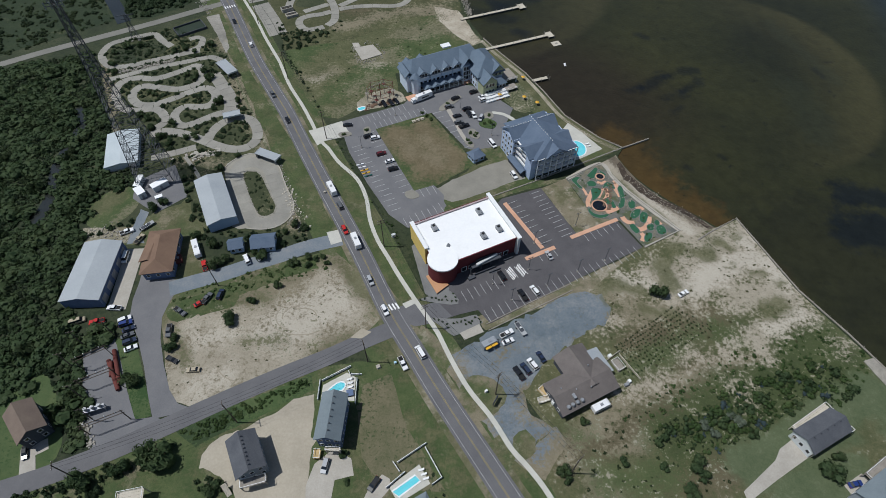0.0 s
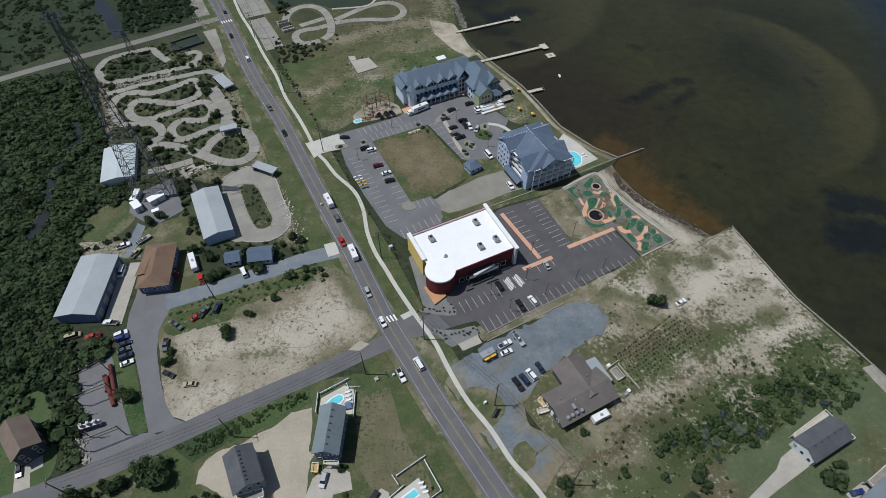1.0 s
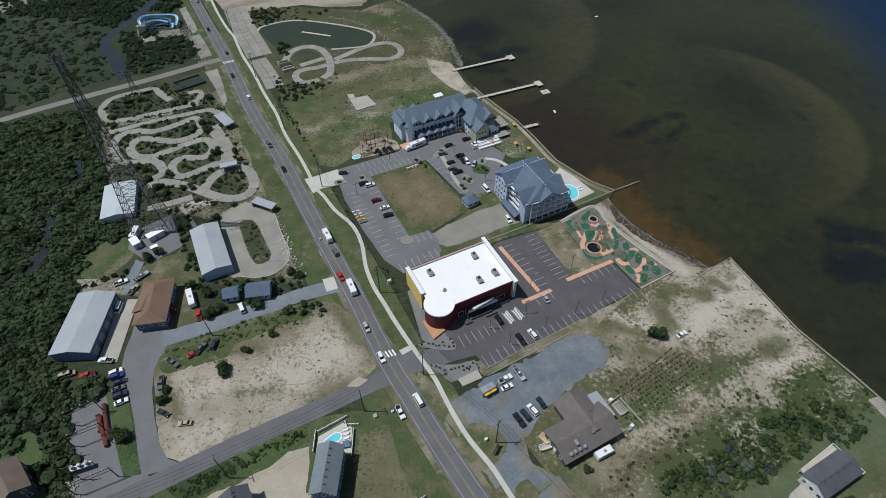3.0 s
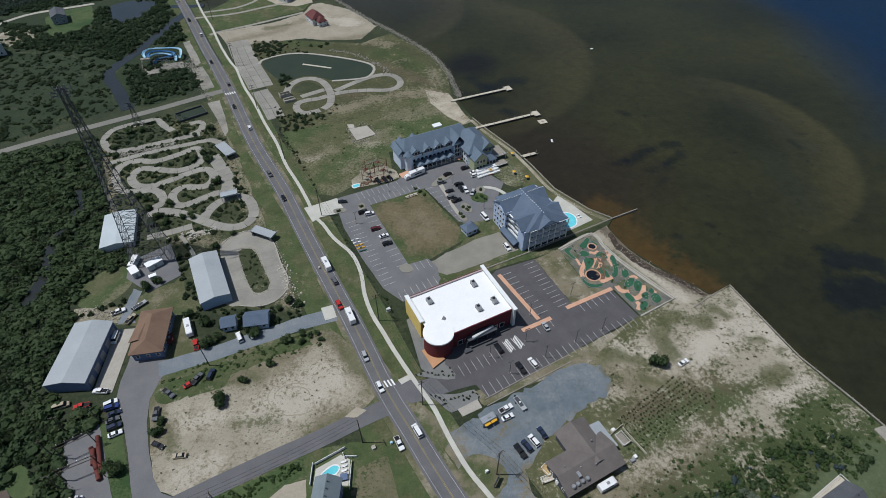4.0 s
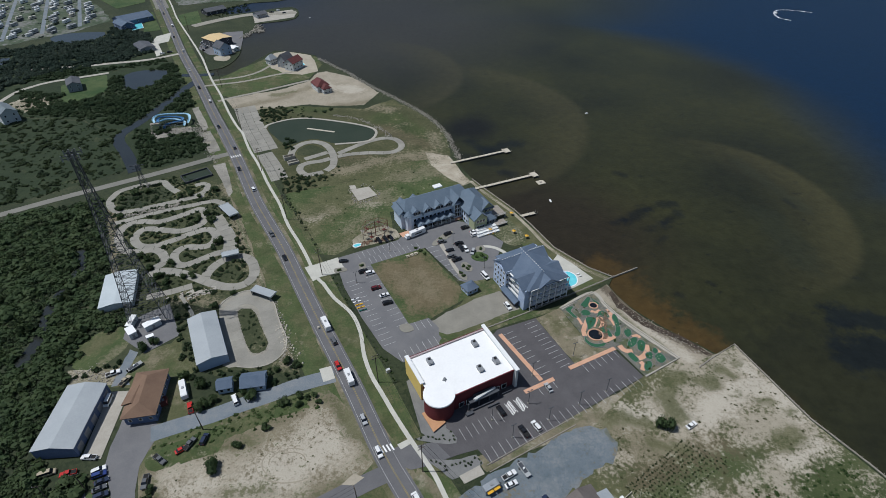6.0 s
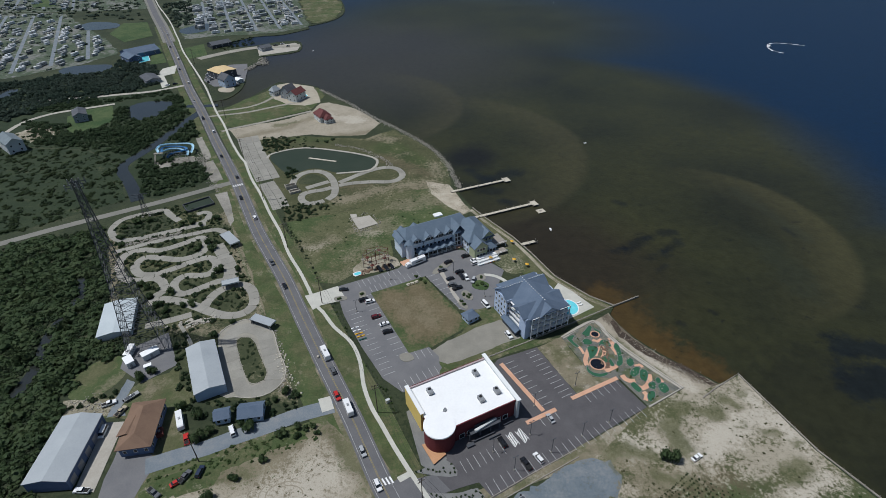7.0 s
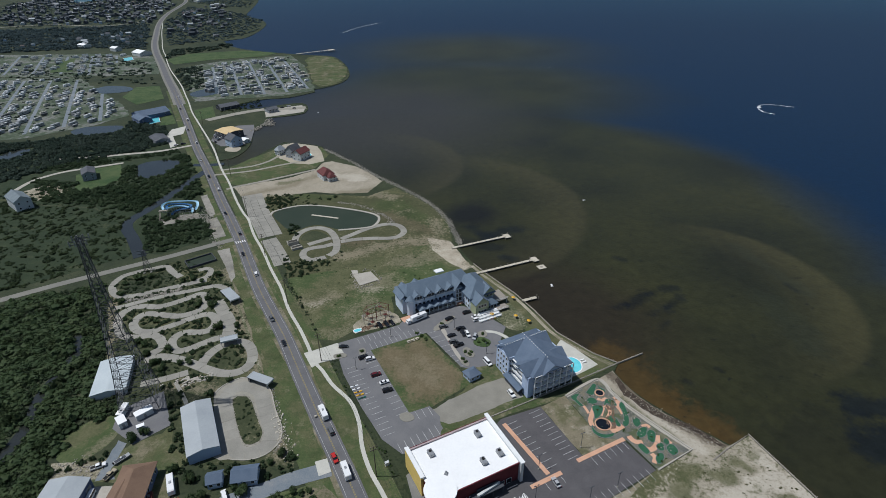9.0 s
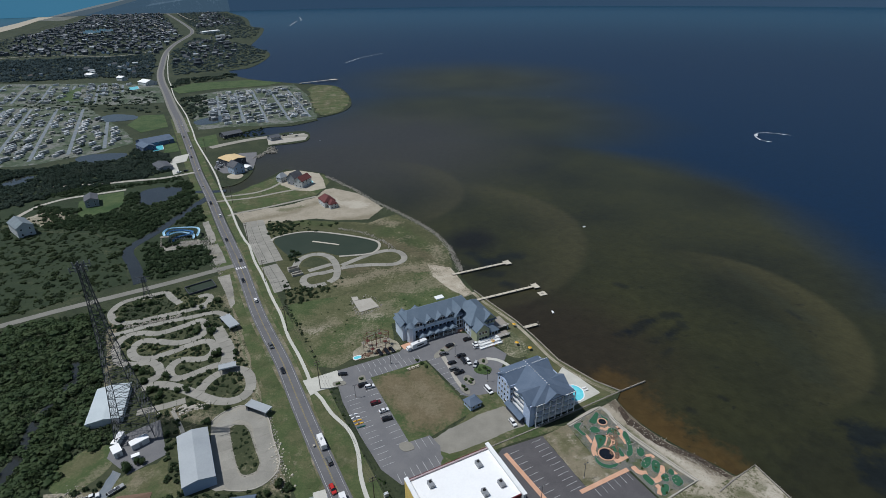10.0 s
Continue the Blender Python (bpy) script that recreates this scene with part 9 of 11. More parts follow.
# ---- along the highway beyond the hotels ----
cover("head_cover", SAND, [(TAN, 5, 1.6, 0.8, [([(-154.7, 411.5), (-121.7, 430.8), (-105.9, 450.0)], 4), ([(-79.3, 408.0), (-43.0, 420.8)], 5)]), (OLIVE, 4, 1.6, 0.8, [([(-132.5, 435.2), (-118.8, 439.8)], 3), ([(-134.6, 405.9), (-57.6, 401.2)], 3)]), (PALE, 5, 1.3, 0.8, [([(-97.0, 456.5), (-64.5, 441.2)], 6)])], size=1.4)
patch("sand_head", [(-171.4, 428.1), (-151.4, 437.0), (-125.7, 449.5), (-110.2, 463.5), (-104.5, 486.0), (-97.0, 489.0), (-70.5, 472.6), (-44.8, 436.5), (-55.6, 411.1), (-80.0, 410.0), (-99.0, 414.7), (-125.5, 407.7), (-138.6, 404.8), (-153.0, 398.0)], 0.1, "head_cover", "bare sandy building lot by the shore", "ground", jag=1.5)
cover("point_cover", ((0.05, 0.056, 0.024), (0.09, 0.09, 0.045)), [
    (LUSH, 9, 1.5, 0.85, [([(-35.4, 387.0), (-12.4, 352.9), (2.0, 343.2)], 12), ([(-120.7, 410.1), (-86.9, 402.7)], 6)]),
    (BROWN, 8, 1.4, 0.7, [([(-38.5, 368.5), (-4.1, 339.0)], 6), ([(-70.2, 324.9), (-47.0, 325.6)], 4)]),
    (OLIVE, 8, 1.5, 0.85, [([(-65.4, 294.5), (-34.5, 315.4), (-11.9, 322.5)], 9), ([(-59.9, 407.2), (-32.3, 411.8)], 6)]),
    (TAN, 6, 1.7, 0.85, [([(-50.5, 406.7), (-31.6, 400.1)], 4), ([(-63.4, 305.2), (-27.4, 323.1), (-0.2, 326.1)], 5), ([(-53.7, 287.1), (-26.1, 300.0)], 3), ([(-2.0, 357.2), (5.9, 338.6)], 4), ([(-21.4, 372.8), (-23.5, 369.9)], 2)])], size=1.4)
patch("rough_field", [(-144.9, 401.8), (-108.0, 411.7), (-55.5, 403.4), (-33.5, 422.9), (-4.6, 386.5), (10.1, 353.6), (11.0, 322.9), (-27.1, 312.6), (-54.4, 291.8), (-90.8, 279.9), (-111.0, 332.1)], 0.06, "point_cover", "rough shore grass round the pond", "ground", jag=2.0)
patch("point_lawn", [(-196.0, 465.7), (-180.1, 495.4), (-161.3, 528.4), (-114.4, 531.3), (-103.0, 507.9), (-110.1, 471.7), (-165.7, 431.6), (-179.8, 437.5)], 0.08, "verge_grass", "green house lots on the point", "lawn", jag=1.5)
for pts, what in (([(-196, 470), (-187.9, 472.6), (-170.0, 479.2), (-157.6, 492.6), (-151.1, 510.4)], "pale winding house drive"), ([(-198, 458), (-187.7, 461.0), (-166.4, 467.1), (-143.8, 481.0), (-127.0, 489.5)], "long pale house drive"), ([(-176, 424), (-169.8, 429.3), (-148.9, 441.3), (-127.3, 455.2), (-109.2, 467.2)], "pale sandy house drive")):
    road("house_drive", pts, 3.2, 0.16, "track_concrete", what, "driveway", step=8)
patch("sand_point", [(-160.0, 518.0), (-157.0, 541.0), (-147.0, 547.5), (-119.5, 535.0), (-110.5, 512.0), (-104.5, 490.0), (-118.0, 481.0), (-136.0, 486.0), (-150.0, 500.0)], 0.12, "pale_sand", "pale sand round a point house", "ground", jag=1.0)
for run, sides in (([(-151.5, 411.0), (-136.0, 375.5), (-121.5, 346.5), (-116.5, 336.0)], (-5.0, 0.5, 6.0)), ([(-114.5, 333.0), (-104.0, 314.0), (-96.0, 297.5)], (-5.0, 0.5))):
    for side in sides:
        track(offset(spline(run, step=6), side), 5.3, 0.12, slab=6.0, label="cracked tan concrete lot of jointed slabs")
cover("old_lot_cover", ((0.22, 0.205, 0.175), (0.33, 0.31, 0.27)), [(((0.13, 0.125, 0.105), (0.2, 0.19, 0.165)), 0.35, 1.7, 0.8, []), (OLIVE, 0.0, 1.7, 0.85, []), (PALE, 0.0, 1.5, 0.6, [])], size=0.8)
patch("old_lot", [(-192.3, 410.6), (-188.3, 413.6), (-168.3, 375.2), (-169.5, 369.7), (-177.0, 380.3)], 0.1, "old_lot_cover", "cracked concrete lot beside the highway", "parking lot", jag=0.6)
patch("old_lot", [(-170.9, 364.3), (-164.9, 369.8), (-147.9, 337.9), (-154.6, 333.8)], 0.1, "old_lot_cover", "stained concrete lot beside the cross road", "parking lot", jag=0.6)
patch("old_lot", [(-146.5, 316.9), (-139.6, 320.3), (-124.1, 282.6), (-124.6, 276.9), (-132.3, 291.6)], 0.1, "old_lot_cover", "worn concrete strip beside the highway", "parking lot", jag=0.7)
patch("pond", [(-123.4, 372.0), (-119.2, 381.0), (-107.0, 385.8), (-93.8, 386.3), (-75.2, 381.2), (-56.8, 374.1), (-45.3, 367.6), (-42.1, 360.6), (-44.0, 353.1), (-49.7, 347.8), (-59.6, 345.5), (-69.7, 345.1), (-83.2, 352.0), (-91.3, 351.4), (-96.5, 347.1), (-104.1, 344.7), (-115.8, 359.0)], 0.12, "pond_water", "green bumper-boat pond with concrete rim", "pond", smooth=True)
road("pond_rim", [(-125.3, 371.1), (-124.9, 376.1), (-119.2, 381.5), (-107.3, 386.9), (-94.0, 387.3), (-75.4, 382.2), (-56.9, 375.2), (-44.5, 367.7), (-41.6, 359.6), (-44.1, 350.3), (-50.5, 346.3), (-69.5, 343.6)], 1.9, 0.35, "concrete", "pale concrete pond rim", "kerb", step=4)
road("pond_jetty", [(-93.6, 369.7), (-72.4, 362.9)], 1.6, 0.4, "pale_wood", "long low boom in the pond", "jetty", smooth=False)
track([(-95.3, 321.6), (-97.6, 329.9), (-96.8, 339.2), (-91.8, 346.0), (-84.5, 348.0), (-76.9, 344.0), (-71.4, 335.5), (-67.6, 323.7), (-67.0, 312.7), (-70.5, 306.8)], 4.8, 0.16)
track([(-87.1, 322.9), (-80.7, 327.0), (-72.9, 332.0)], 4.4, 0.155)
track([(-70.0, 323.2), (-75.5, 320.0), (-82.7, 317.9), (-87.6, 314.3), (-87.3, 307.4), (-82.2, 302.1), (-76.2, 303.3), (-72.1, 305.4)], 4.6, 0.155)
track([(-65.5, 330.0), (-60.2, 335.0), (-53.0, 341.7), (-44.8, 348.0), (-35.7, 351.7), (-28.5, 350.5), (-23.7, 344.9), (-22.5, 337.8), (-26.2, 331.9), (-32.8, 329.7), (-43.9, 330.1), (-55.5, 328.9), (-65.4, 325.9)], 4.4, 0.17)
for a, b, h in (((-101.0, 322.5), (-94.5, 326.5), 2.4), ((-96.5, 316.5), (-91.0, 319.5), 1.6)):
    hut = thing("ruined_hut", "roofless pale block hut beside the old track", "ruin", (a[0] + b[0]) / 2, (a[1] + b[1]) / 2, 0, 28, "ruined huts")
    part("wall", boxes((-3.6, 3.6, -2.2, -1.9, 0, h), (-3.6, 3.6, 1.9, 2.2, 0, h * 0.8), (-3.6, -3.3, -1.9, 1.9, 0, h), (3.3, 3.6, -1.9, 0.6, 0, h * 0.7)), "concrete", hut)
    part("floor", boxes((-3.3, 3.3, -1.9, 1.9, 0.0, 0.2)), "track_concrete", hut)
patch("track_island", [(-93.5, 329.9), (-92.5, 338.3), (-87.2, 343.5), (-79.6, 339.5), (-75.4, 334.5), (-84.0, 328.6)], 0.1, "scrub_ground", "green island inside the track", "ground", smooth=True)


def far_house(name, label, corners, eave, ridge, wall_material, roof_material, **more):
    return house(name, label, corners, eave, ridge, wall_material, roof_material, floors=2, per=(3, 2), **more)


far_house("house", "red-roofed white house on a sandy lot", ((-103.7, 450.0), (-94.9, 455.6), (-87.6, 443.6)), 5.2, 9.0, "pale_siding", "red_shingle", hip=3.0)
far_house("house", "red-roofed house wing on a sandy lot", ((-95.3, 442.2), (-89.6, 445.9), (-85.3, 438.9)), 4.2, 6.6, "pale_siding", "red_shingle", hip=2.0)
far_house("house", "tall white house with red and grey roof and pool", ((-135.3, 494.0), (-128.9, 507.1), (-122.6, 498.3)), 7.0, 10.5, "pale_siding", "red_shingle")
far_house("house", "tall grey shingled beach house", ((-144.0, 502.8), (-138.5, 512.9), (-132.1, 503.9)), 7.0, 12.0, "grey_siding", "slate_shingle")
far_house("gazebo", "white gazebo house on stilts", ((-156.8, 511.1), (-152.3, 517.8), (-148.2, 512.3)), 5.0, 8.5, "pale_siding", "grey_metal_roof", hip=2.0, category="gazebo")
far_house("shop_building", "building with tan plywood roof under construction", ((-236, 573), (-223, 588.5), (-206.4, 574.3)), 7.0, 8.2, "dark_siding", "tan_sheathing", category="building")
far_house("house", "grey gabled house beside the shop", ((-216.0, 544.0), (-208.0, 552.5), (-200.3, 541.0)), 7.5, 12.0, "blue_siding", "slate_shingle")
far_house("house", "low white annex beside the gabled house", ((-204.0, 554.0), (-199.5, 558.5), (-195.0, 550.5)), 3.2, 4.2, "pale_siding", "white_membrane")
patch("sand_patch", [(-209, 524), (-213, 534), (-204, 540), (-197, 533), (-198, 522)], 0.2, "pale_sand", "pale sand before the gabled house", "ground", smooth=True)
patch("shop_lot", [(-237, 560), (-243, 590), (-226, 615), (-208, 618), (-201, 594), (-193.5, 556), (-199, 540), (-220, 540)], 0.12, "old_asphalt", "grey shop parking lot", "parking lot")
road("marina_spit", [(-270, 640), (-246, 665), (-216, 685), (-180, 688), (-163, 693)], 12.0, 0.3, "track_concrete", "concrete boat-ramp spit", "road", step=10)
road("canal_mouth", [(-227.9, 485.2), (-213.2, 484.4), (-199.0, 486.8)], 7.0, 0.13, "creek_water", "dark canal water under the highway", "water", step=8)
far_house("marina_shed", "grey marina shed on the spit", ((-211, 676), (-201, 684), (-196, 672)), 4.0, 6.0, "grey_siding", "slate_shingle", category="shed")
far_house("marina_shed", "long dark marina shed beside the canal", ((-278, 694), (-260, 711), (-253, 696)), 4.0, 6.5, "dark_siding", "slate_shingle", category="shed")
far_house("house", "grey house on a green clearing", ((-318.0, 463.0), (-309.2, 468.2), (-300.3, 453.2)), 6.0, 8.2, "grey_siding", "slate_shingle")
far_house("house", "pale blue beach house with deck", ((-341.7, 399.4), (-334.2, 408.2), (-319.7, 391.8)), 8.0, 11.5, "pale_siding", "green_grey_roof")
far_house("house", "grey flat-pitched building beside the highway", ((-305, 567), (-294, 576), (-281, 556)), 3.6, 5.4, "grey_siding", "slate_shingle")
far_house("clubhouse", "long dark blue clubhouse of the camping park", ((-368, 659), (-343, 685), (-330, 662)), 5.0, 9.0, "navy_wall", "blue_shingle", category="building")
far_house("clubhouse", "dark blue clubhouse wing beside the pool", ((-360, 643), (-350, 653), (-336, 631)), 5.0, 8.0, "navy_wall", "blue_shingle", category="building")
far_house("shop_building", "white-roofed store by the highway", ((-590, 1121), (-576, 1140), (-560, 1112)), 6.0, 10.0, "pale_siding", "white_membrane", category="building")
far_house("shop_building", "white-roofed hall behind the park", ((-664, 1181), (-657, 1192), (-645, 1174)), 6.0, 9.0, "pale_siding", "white_membrane", category="building")
far_house("shop_building", "white metal warehouse in the woods", ((-766, 1242), (-757, 1256), (-742, 1232)), 5.0, 7.0, "pale_siding", "white_membrane", category="building")
far_house("shop_building", "long white-roofed store in the far village", ((-963, 2412), (-945, 2403), (-905, 2484)), 7.0, 9.0, "pale_siding", "white_membrane", category="building")
for ring, name, label in (([(-433, 515), (-431, 537), (-416, 542), (-410, 519), (-421, 506)], "pond", "dark pond in the woods"), ([(-410, 602), (-402, 619), (-361, 622), (-360, 595), (-389, 586)], "pond", "dark blue pond beside the camping park"),
                          ([(-500, 814), (-493, 841), (-453, 830), (-441, 803), (-474, 790)], "pond", "round dark blue pond on a lawn"), ([(-275.2, 473.6), (-279.6, 488.4), (-268.9, 499.0), (-246.0, 498.0), (-241.8, 481.3), (-243.8, 463.2), (-252.4, 452.4), (-265.0, 454.2)], "pond", "dark pond beside the highway"),
                          ([(-346, 785), (-321, 821), (-304, 782), (-328, 760)], "pond", "dark pond inside the camping park"), ([(-1593, 2661), (-1539, 2825), (-1425, 2633), (-1481, 2489)], "pond", "far blue pond in the village")):
    patch(name, ring, 0.25, "creek_water", label, "pond", smooth=True, step=10)
road("creek", [(-209.0, 470.0), (-212.2, 456.8), (-215.5, 435.0), (-218.7, 413.3), (-221.0, 400.0), (-224.5, 384.0), (-229.0, 366.0), (-225.5, 354.0), (-215.0, 340.0), (-205.0, 325.5), (-195.3, 310.3)], 8.0, 0.1, "creek_water", "dark winding creek in the marsh", "water", step=6)
road("creek", [(-188.7, 227.9), (-181.3, 212.1), (-181.3, 195.4), (-180.7, 181.9), (-175.6, 167.3), (-174.6, 147.4)], 5.0, 0.1, "creek_water", "narrow dark creek through the thicket", "water", step=6)
patch("lawn", [(-325.0, 464.0), (-318.0, 479.0), (-297.5, 490.0), (-284.5, 466.0), (-279.1, 448.7), (-287.3, 431.6), (-303.9, 425.5), (-313, 442)], 0.1, "lawn", "green clearing round a house", "lawn")
patch("lawn", [(-434, 767), (-444, 829), (-412, 835), (-370, 753), (-393, 722)], 0.2, "lawn", "green mini-golf lawn in the camping park", "lawn")
patch("lawn", [(-344, 690), (-341, 704), (-302, 628), (-317, 619)], 0.2, "lawn", "green lawn beside the highway", "lawn")
patch("lawn", [(-304, 687), (-287, 707), (-265, 655), (-282, 641)], 0.15, "lawn", "green lawn beside the marina road", "lawn")
patch("meadow", [(-499, 1063), (-485, 1127), (-382, 1160), (-303, 1124), (-326, 1086), (-414, 1056), (-463, 1013)], 0.2, "lawn", "long green meadow to the pier", "lawn")
patch("salt_marsh", [(-232, 1029), (-227, 1084), (-189, 1068), (-155, 988), (-137, 905), (-144, 832), (-170, 810), (-191, 873)], 0.3, "rough_grass", "olive green salt marsh islet", "marsh", jag=6.0, step=12)
road("park_road", [(-376, 507.5), (-332.0, 513.5), (-308.8, 519.8), (-275.6, 528.9), (-252, 545)], 5.0, 0.15, "concrete", "pale side road", "road", step=8)
road("park_road", [(-357.2, 429.3), (-356.0, 452.0), (-344.5, 470.0), (-330.4, 479.0), (-317.9, 484.7), (-297.5, 494.7)], 4.2, 0.15, "concrete", "pale house track", "road", step=8)
patch("forecourt", [(-294, 582), (-297, 604), (-286, 617), (-277, 586), (-285, 578), (-267, 545), (-271, 538)], 0.16, "pale_concrete", "pale forecourt beside the highway", "driveway")
patch("park_ground", [(-702, 742), (-716, 912), (-576, 911), (-412, 724), (-375, 665), (-398, 624), (-443, 582), (-542, 552)], 0.15, "park_gravel", "grey gravel camping park", "ground", jag=3.0)
patch("park_ground", [(-970, 1061), (-884, 1148), (-651, 1142), (-541, 1105), (-454, 930), (-533, 917), (-853, 922)], 0.15, "park_gravel", "grey camping park lanes", "ground", jag=3.0)
patch("park_ground", [(-436, 978), (-388, 1042), (-273, 1095), (-220, 972), (-170, 788), (-212, 759), (-287, 744), (-321, 733)], 0.15, "park_gravel", "grey gravel waterside camping park", "ground", jag=3.0)
patch("lawn", [(-691, 1038), (-689, 1098), (-615, 962), (-649, 954)], 0.25, "lawn", "green field in the camping park", "lawn")
pool("swimming_pool", "turquoise pool beside the clubhouse", [(-345, 645), (-335, 657), (-324, 636), (-334, 625)], 0.5, False)
pool("swimming_pool", "turquoise pool of the far water park", [(-590, 1084), (-582, 1102), (-563, 1069), (-572, 1051)], 0.5, False)
pool("swimming_pool", "small turquoise pool beside a white house", [(-125.0, 509.0), (-122.3, 512.3), (-119.6, 507.0), (-122.3, 503.8)], 0.3, False)

patch("boat_ramp", [(-214, 685), (-171, 705), (-162, 690), (-162, 670), (-203, 649)], 0.2, "concrete", "paved grey boat ramp on the spit", "pavement", jag=0.8)

# blue water slide
patch("slide_pad", [(-197.1, 374.5), (-182.4, 377.6), (-177.6, 368.2), (-192.1, 364.2)], 0.12, "old_lot_cover", "broken concrete pad below the water slide", "pavement", jag=0.8)
patch("slide_pad", [(-203.5, 364.8), (-195.2, 368.1), (-191.6, 360.7), (-200.4, 357.6)], 0.12, "old_lot_cover", "pale concrete pad at the end of the water slide", "pavement", jag=0.6)
slide = thing("water_slide", "looping pale blue water slide on a dark steel frame", "water slide", -197.0, 381.0, 0, 8)


def flume(pts, r, colour):
    """An open half-round trough along a smooth line."""
    v = [Vector(p) for p in pts]
    run = []
    for i in range(len(v) - 1):
        a, b, c, d = v[max(i - 1, 0)], v[i], v[i + 1], v[min(i + 2, len(v) - 1)]
        for k in range(5):
            t = k / 5
            run.append(0.5 * (2 * b + (c - a) * t + (2 * a - 5 * b + 4 * c - d) * t * t + (3 * b - a - 3 * c + d) * t ** 3))
    run.append(v[-1])
    bm = bmesh.new()
    rows = []
    for i, p in enumerate(run):
        d = run[min(i + 1, len(run) - 1)] - run[max(i - 1, 0)]
        n = Vector((-d.y, d.x, 0)).normalized()
        ring = [p + n * math.cos(a) * q + Vector((0, 0, math.sin(a) * q)) for q, span in ((r, range(7)), (r - 0.12, range(6, -1, -1))) for a in (math.pi + math.pi * k / 6 for k in span)]
        rows.append([bm.verts.new(q) for q in ring])
    for a, b in zip(rows, rows[1:]):
        for k in range(len(a)):
            bm.faces.new((a[k], a[k - 1], b[k - 1], b[k]))
    return part("flume", bm, colour, slide)


for pts, colour in (([(-9.5, -7.5, 6.6), (-11.5, -2, 6.8), (-10.5, 4.5, 6.6), (-6, 7, 6.2), (0, 7.4, 5.8), (7, 7.6, 5.4), (11.5, 6.0, 4.8), (13.0, 1, 4.0), (12.4, -3.5, 2.8)], "pale_blue"),
                    ([(-7.0, -7.0, 6.4), (-8.6, -2, 6.2), (-7.6, 3, 5.6), (-3, 4.8, 5.0), (3, 4.6, 4.4), (7.5, 3.0, 3.6), (6.5, 0.2, 3.0), (1, -0.6, 2.4), (-4, -2.2, 1.6), (-4.6, -6.0, 1.0)], "slide_blue"),
                    ([(-8.0, -7.2, 6.2), (-6.2, -3, 5.4), (-4.0, 1.2, 4.6), (0.5, 2.4, 4.0), (5, 1.4, 3.2), (9, -0.4, 2.4), (9.6, -4.6, 1.4)], "pale_blue")):
    flume(pts, 0.95, colour)
for x in (-11, -7.5, -3.5, 0.5, 4.5, 8.5, 12):
    for y in (-7.0, -2.5, 2.5, 7.0):
        if abs(x) < 9 or y > -7:
            part("support", boxes((x - 0.12, x + 0.12, y - 0.12, y + 0.12, 0, 5.6 - 0.17 * (x + 8))), "grey_steel", slide)
for y in (-7.0, -2.5, 2.5, 7.0):
    bm = bmesh.new()
    bar(bm, Vector((-11, y, 3.4)), Vector((12, y, 2.0)), 0.16)
    part("crossbeam", bm, "grey_steel", slide)
part("stair_deck", boxes((-12.5, -6.2, -9.5, -6.8, 5.2, 5.5)), "weathered_wood", slide, "weathered wooden start deck")
part("stair", boxes(*[(-12.0 + k * 0.0, -10.8, -9.8 - k * 0.55, -9.3 - k * 0.55, 5.0 - k * 0.5, 5.15 - k * 0.5) for k in range(10)]), "weathered_wood", slide)

for kind, colour, at, rz in (("suv", "white", (-238.0, 577.0), 30), ("sedan", "silver", (-235.0, 571.5), 30), ("pickup", "white", (-232.0, 566.0), 30), ("sedan", "grey", (-228.5, 560.5), 30), ("suv", "black", (-230.0, 553.5), 120), ("pickup", "black", (-193.0, 692.0), 20), ("suv", "white", (-186.5, 699.5), 25), ("sedan", "black", (-176.8, 688.1), 15), ("suv", "black", (-262.0, 549.0), 20), ("sedan", "white", (-268.0, 545.0), 20)):
    car(kind, colour, at, rz=rz)

# distant pier
dock((-262, 1094), (-202, 1136), 4.0, "long thin fishing pier far along the shore", (14.0, 12.0), 2.5)

# ---- camping parks ----
rv_kinds = []
for i, (length, wide, high, m) in enumerate(((10.5, 2.6, 3.6, "car_white"), (8.5, 2.5, 3.2, "camper_cream"), (7.0, 2.5, 3.0, "car_white"), (11.5, 3.4, 3.8, "camper_grey"))):
    ob = thing("camper", ("long white camper", "cream camper trailer", "short white camper trailer", "grey park trailer")[i] + " parked on gravel in the camping park", "camper", 0, 0, 0, 0, "campers in the park")
    h = length / 2
    part("body", profile(bmesh.new(), [(-h, 0.45), (h - 0.4, 0.45), (h, 1.2), (h - 0.5, high), (-h + 0.15, high), (-h, high - 0.3)], wide / 2, 0.1), m, ob)
    part("roof_unit", boxes((-0.6, 0.6, -0.5, 0.5, high, high + 0.35)), "grey_steel", ob)
    part("underframe", boxes((-h + 0.4, h - 0.8, -wide / 2 + 0.15, wide / 2 - 0.15, 0.0, 0.5)), "rubber", ob)
    part("window_band", boxes((-h * 0.5, h * 0.3, -wide / 2 - 0.03, wide / 2 + 0.03, 1.7, 2.15)), "glass_dark", ob)
    rv_kinds.append(ob)
rnd = random.Random(21)
first = list(rv_kinds)
rest = []
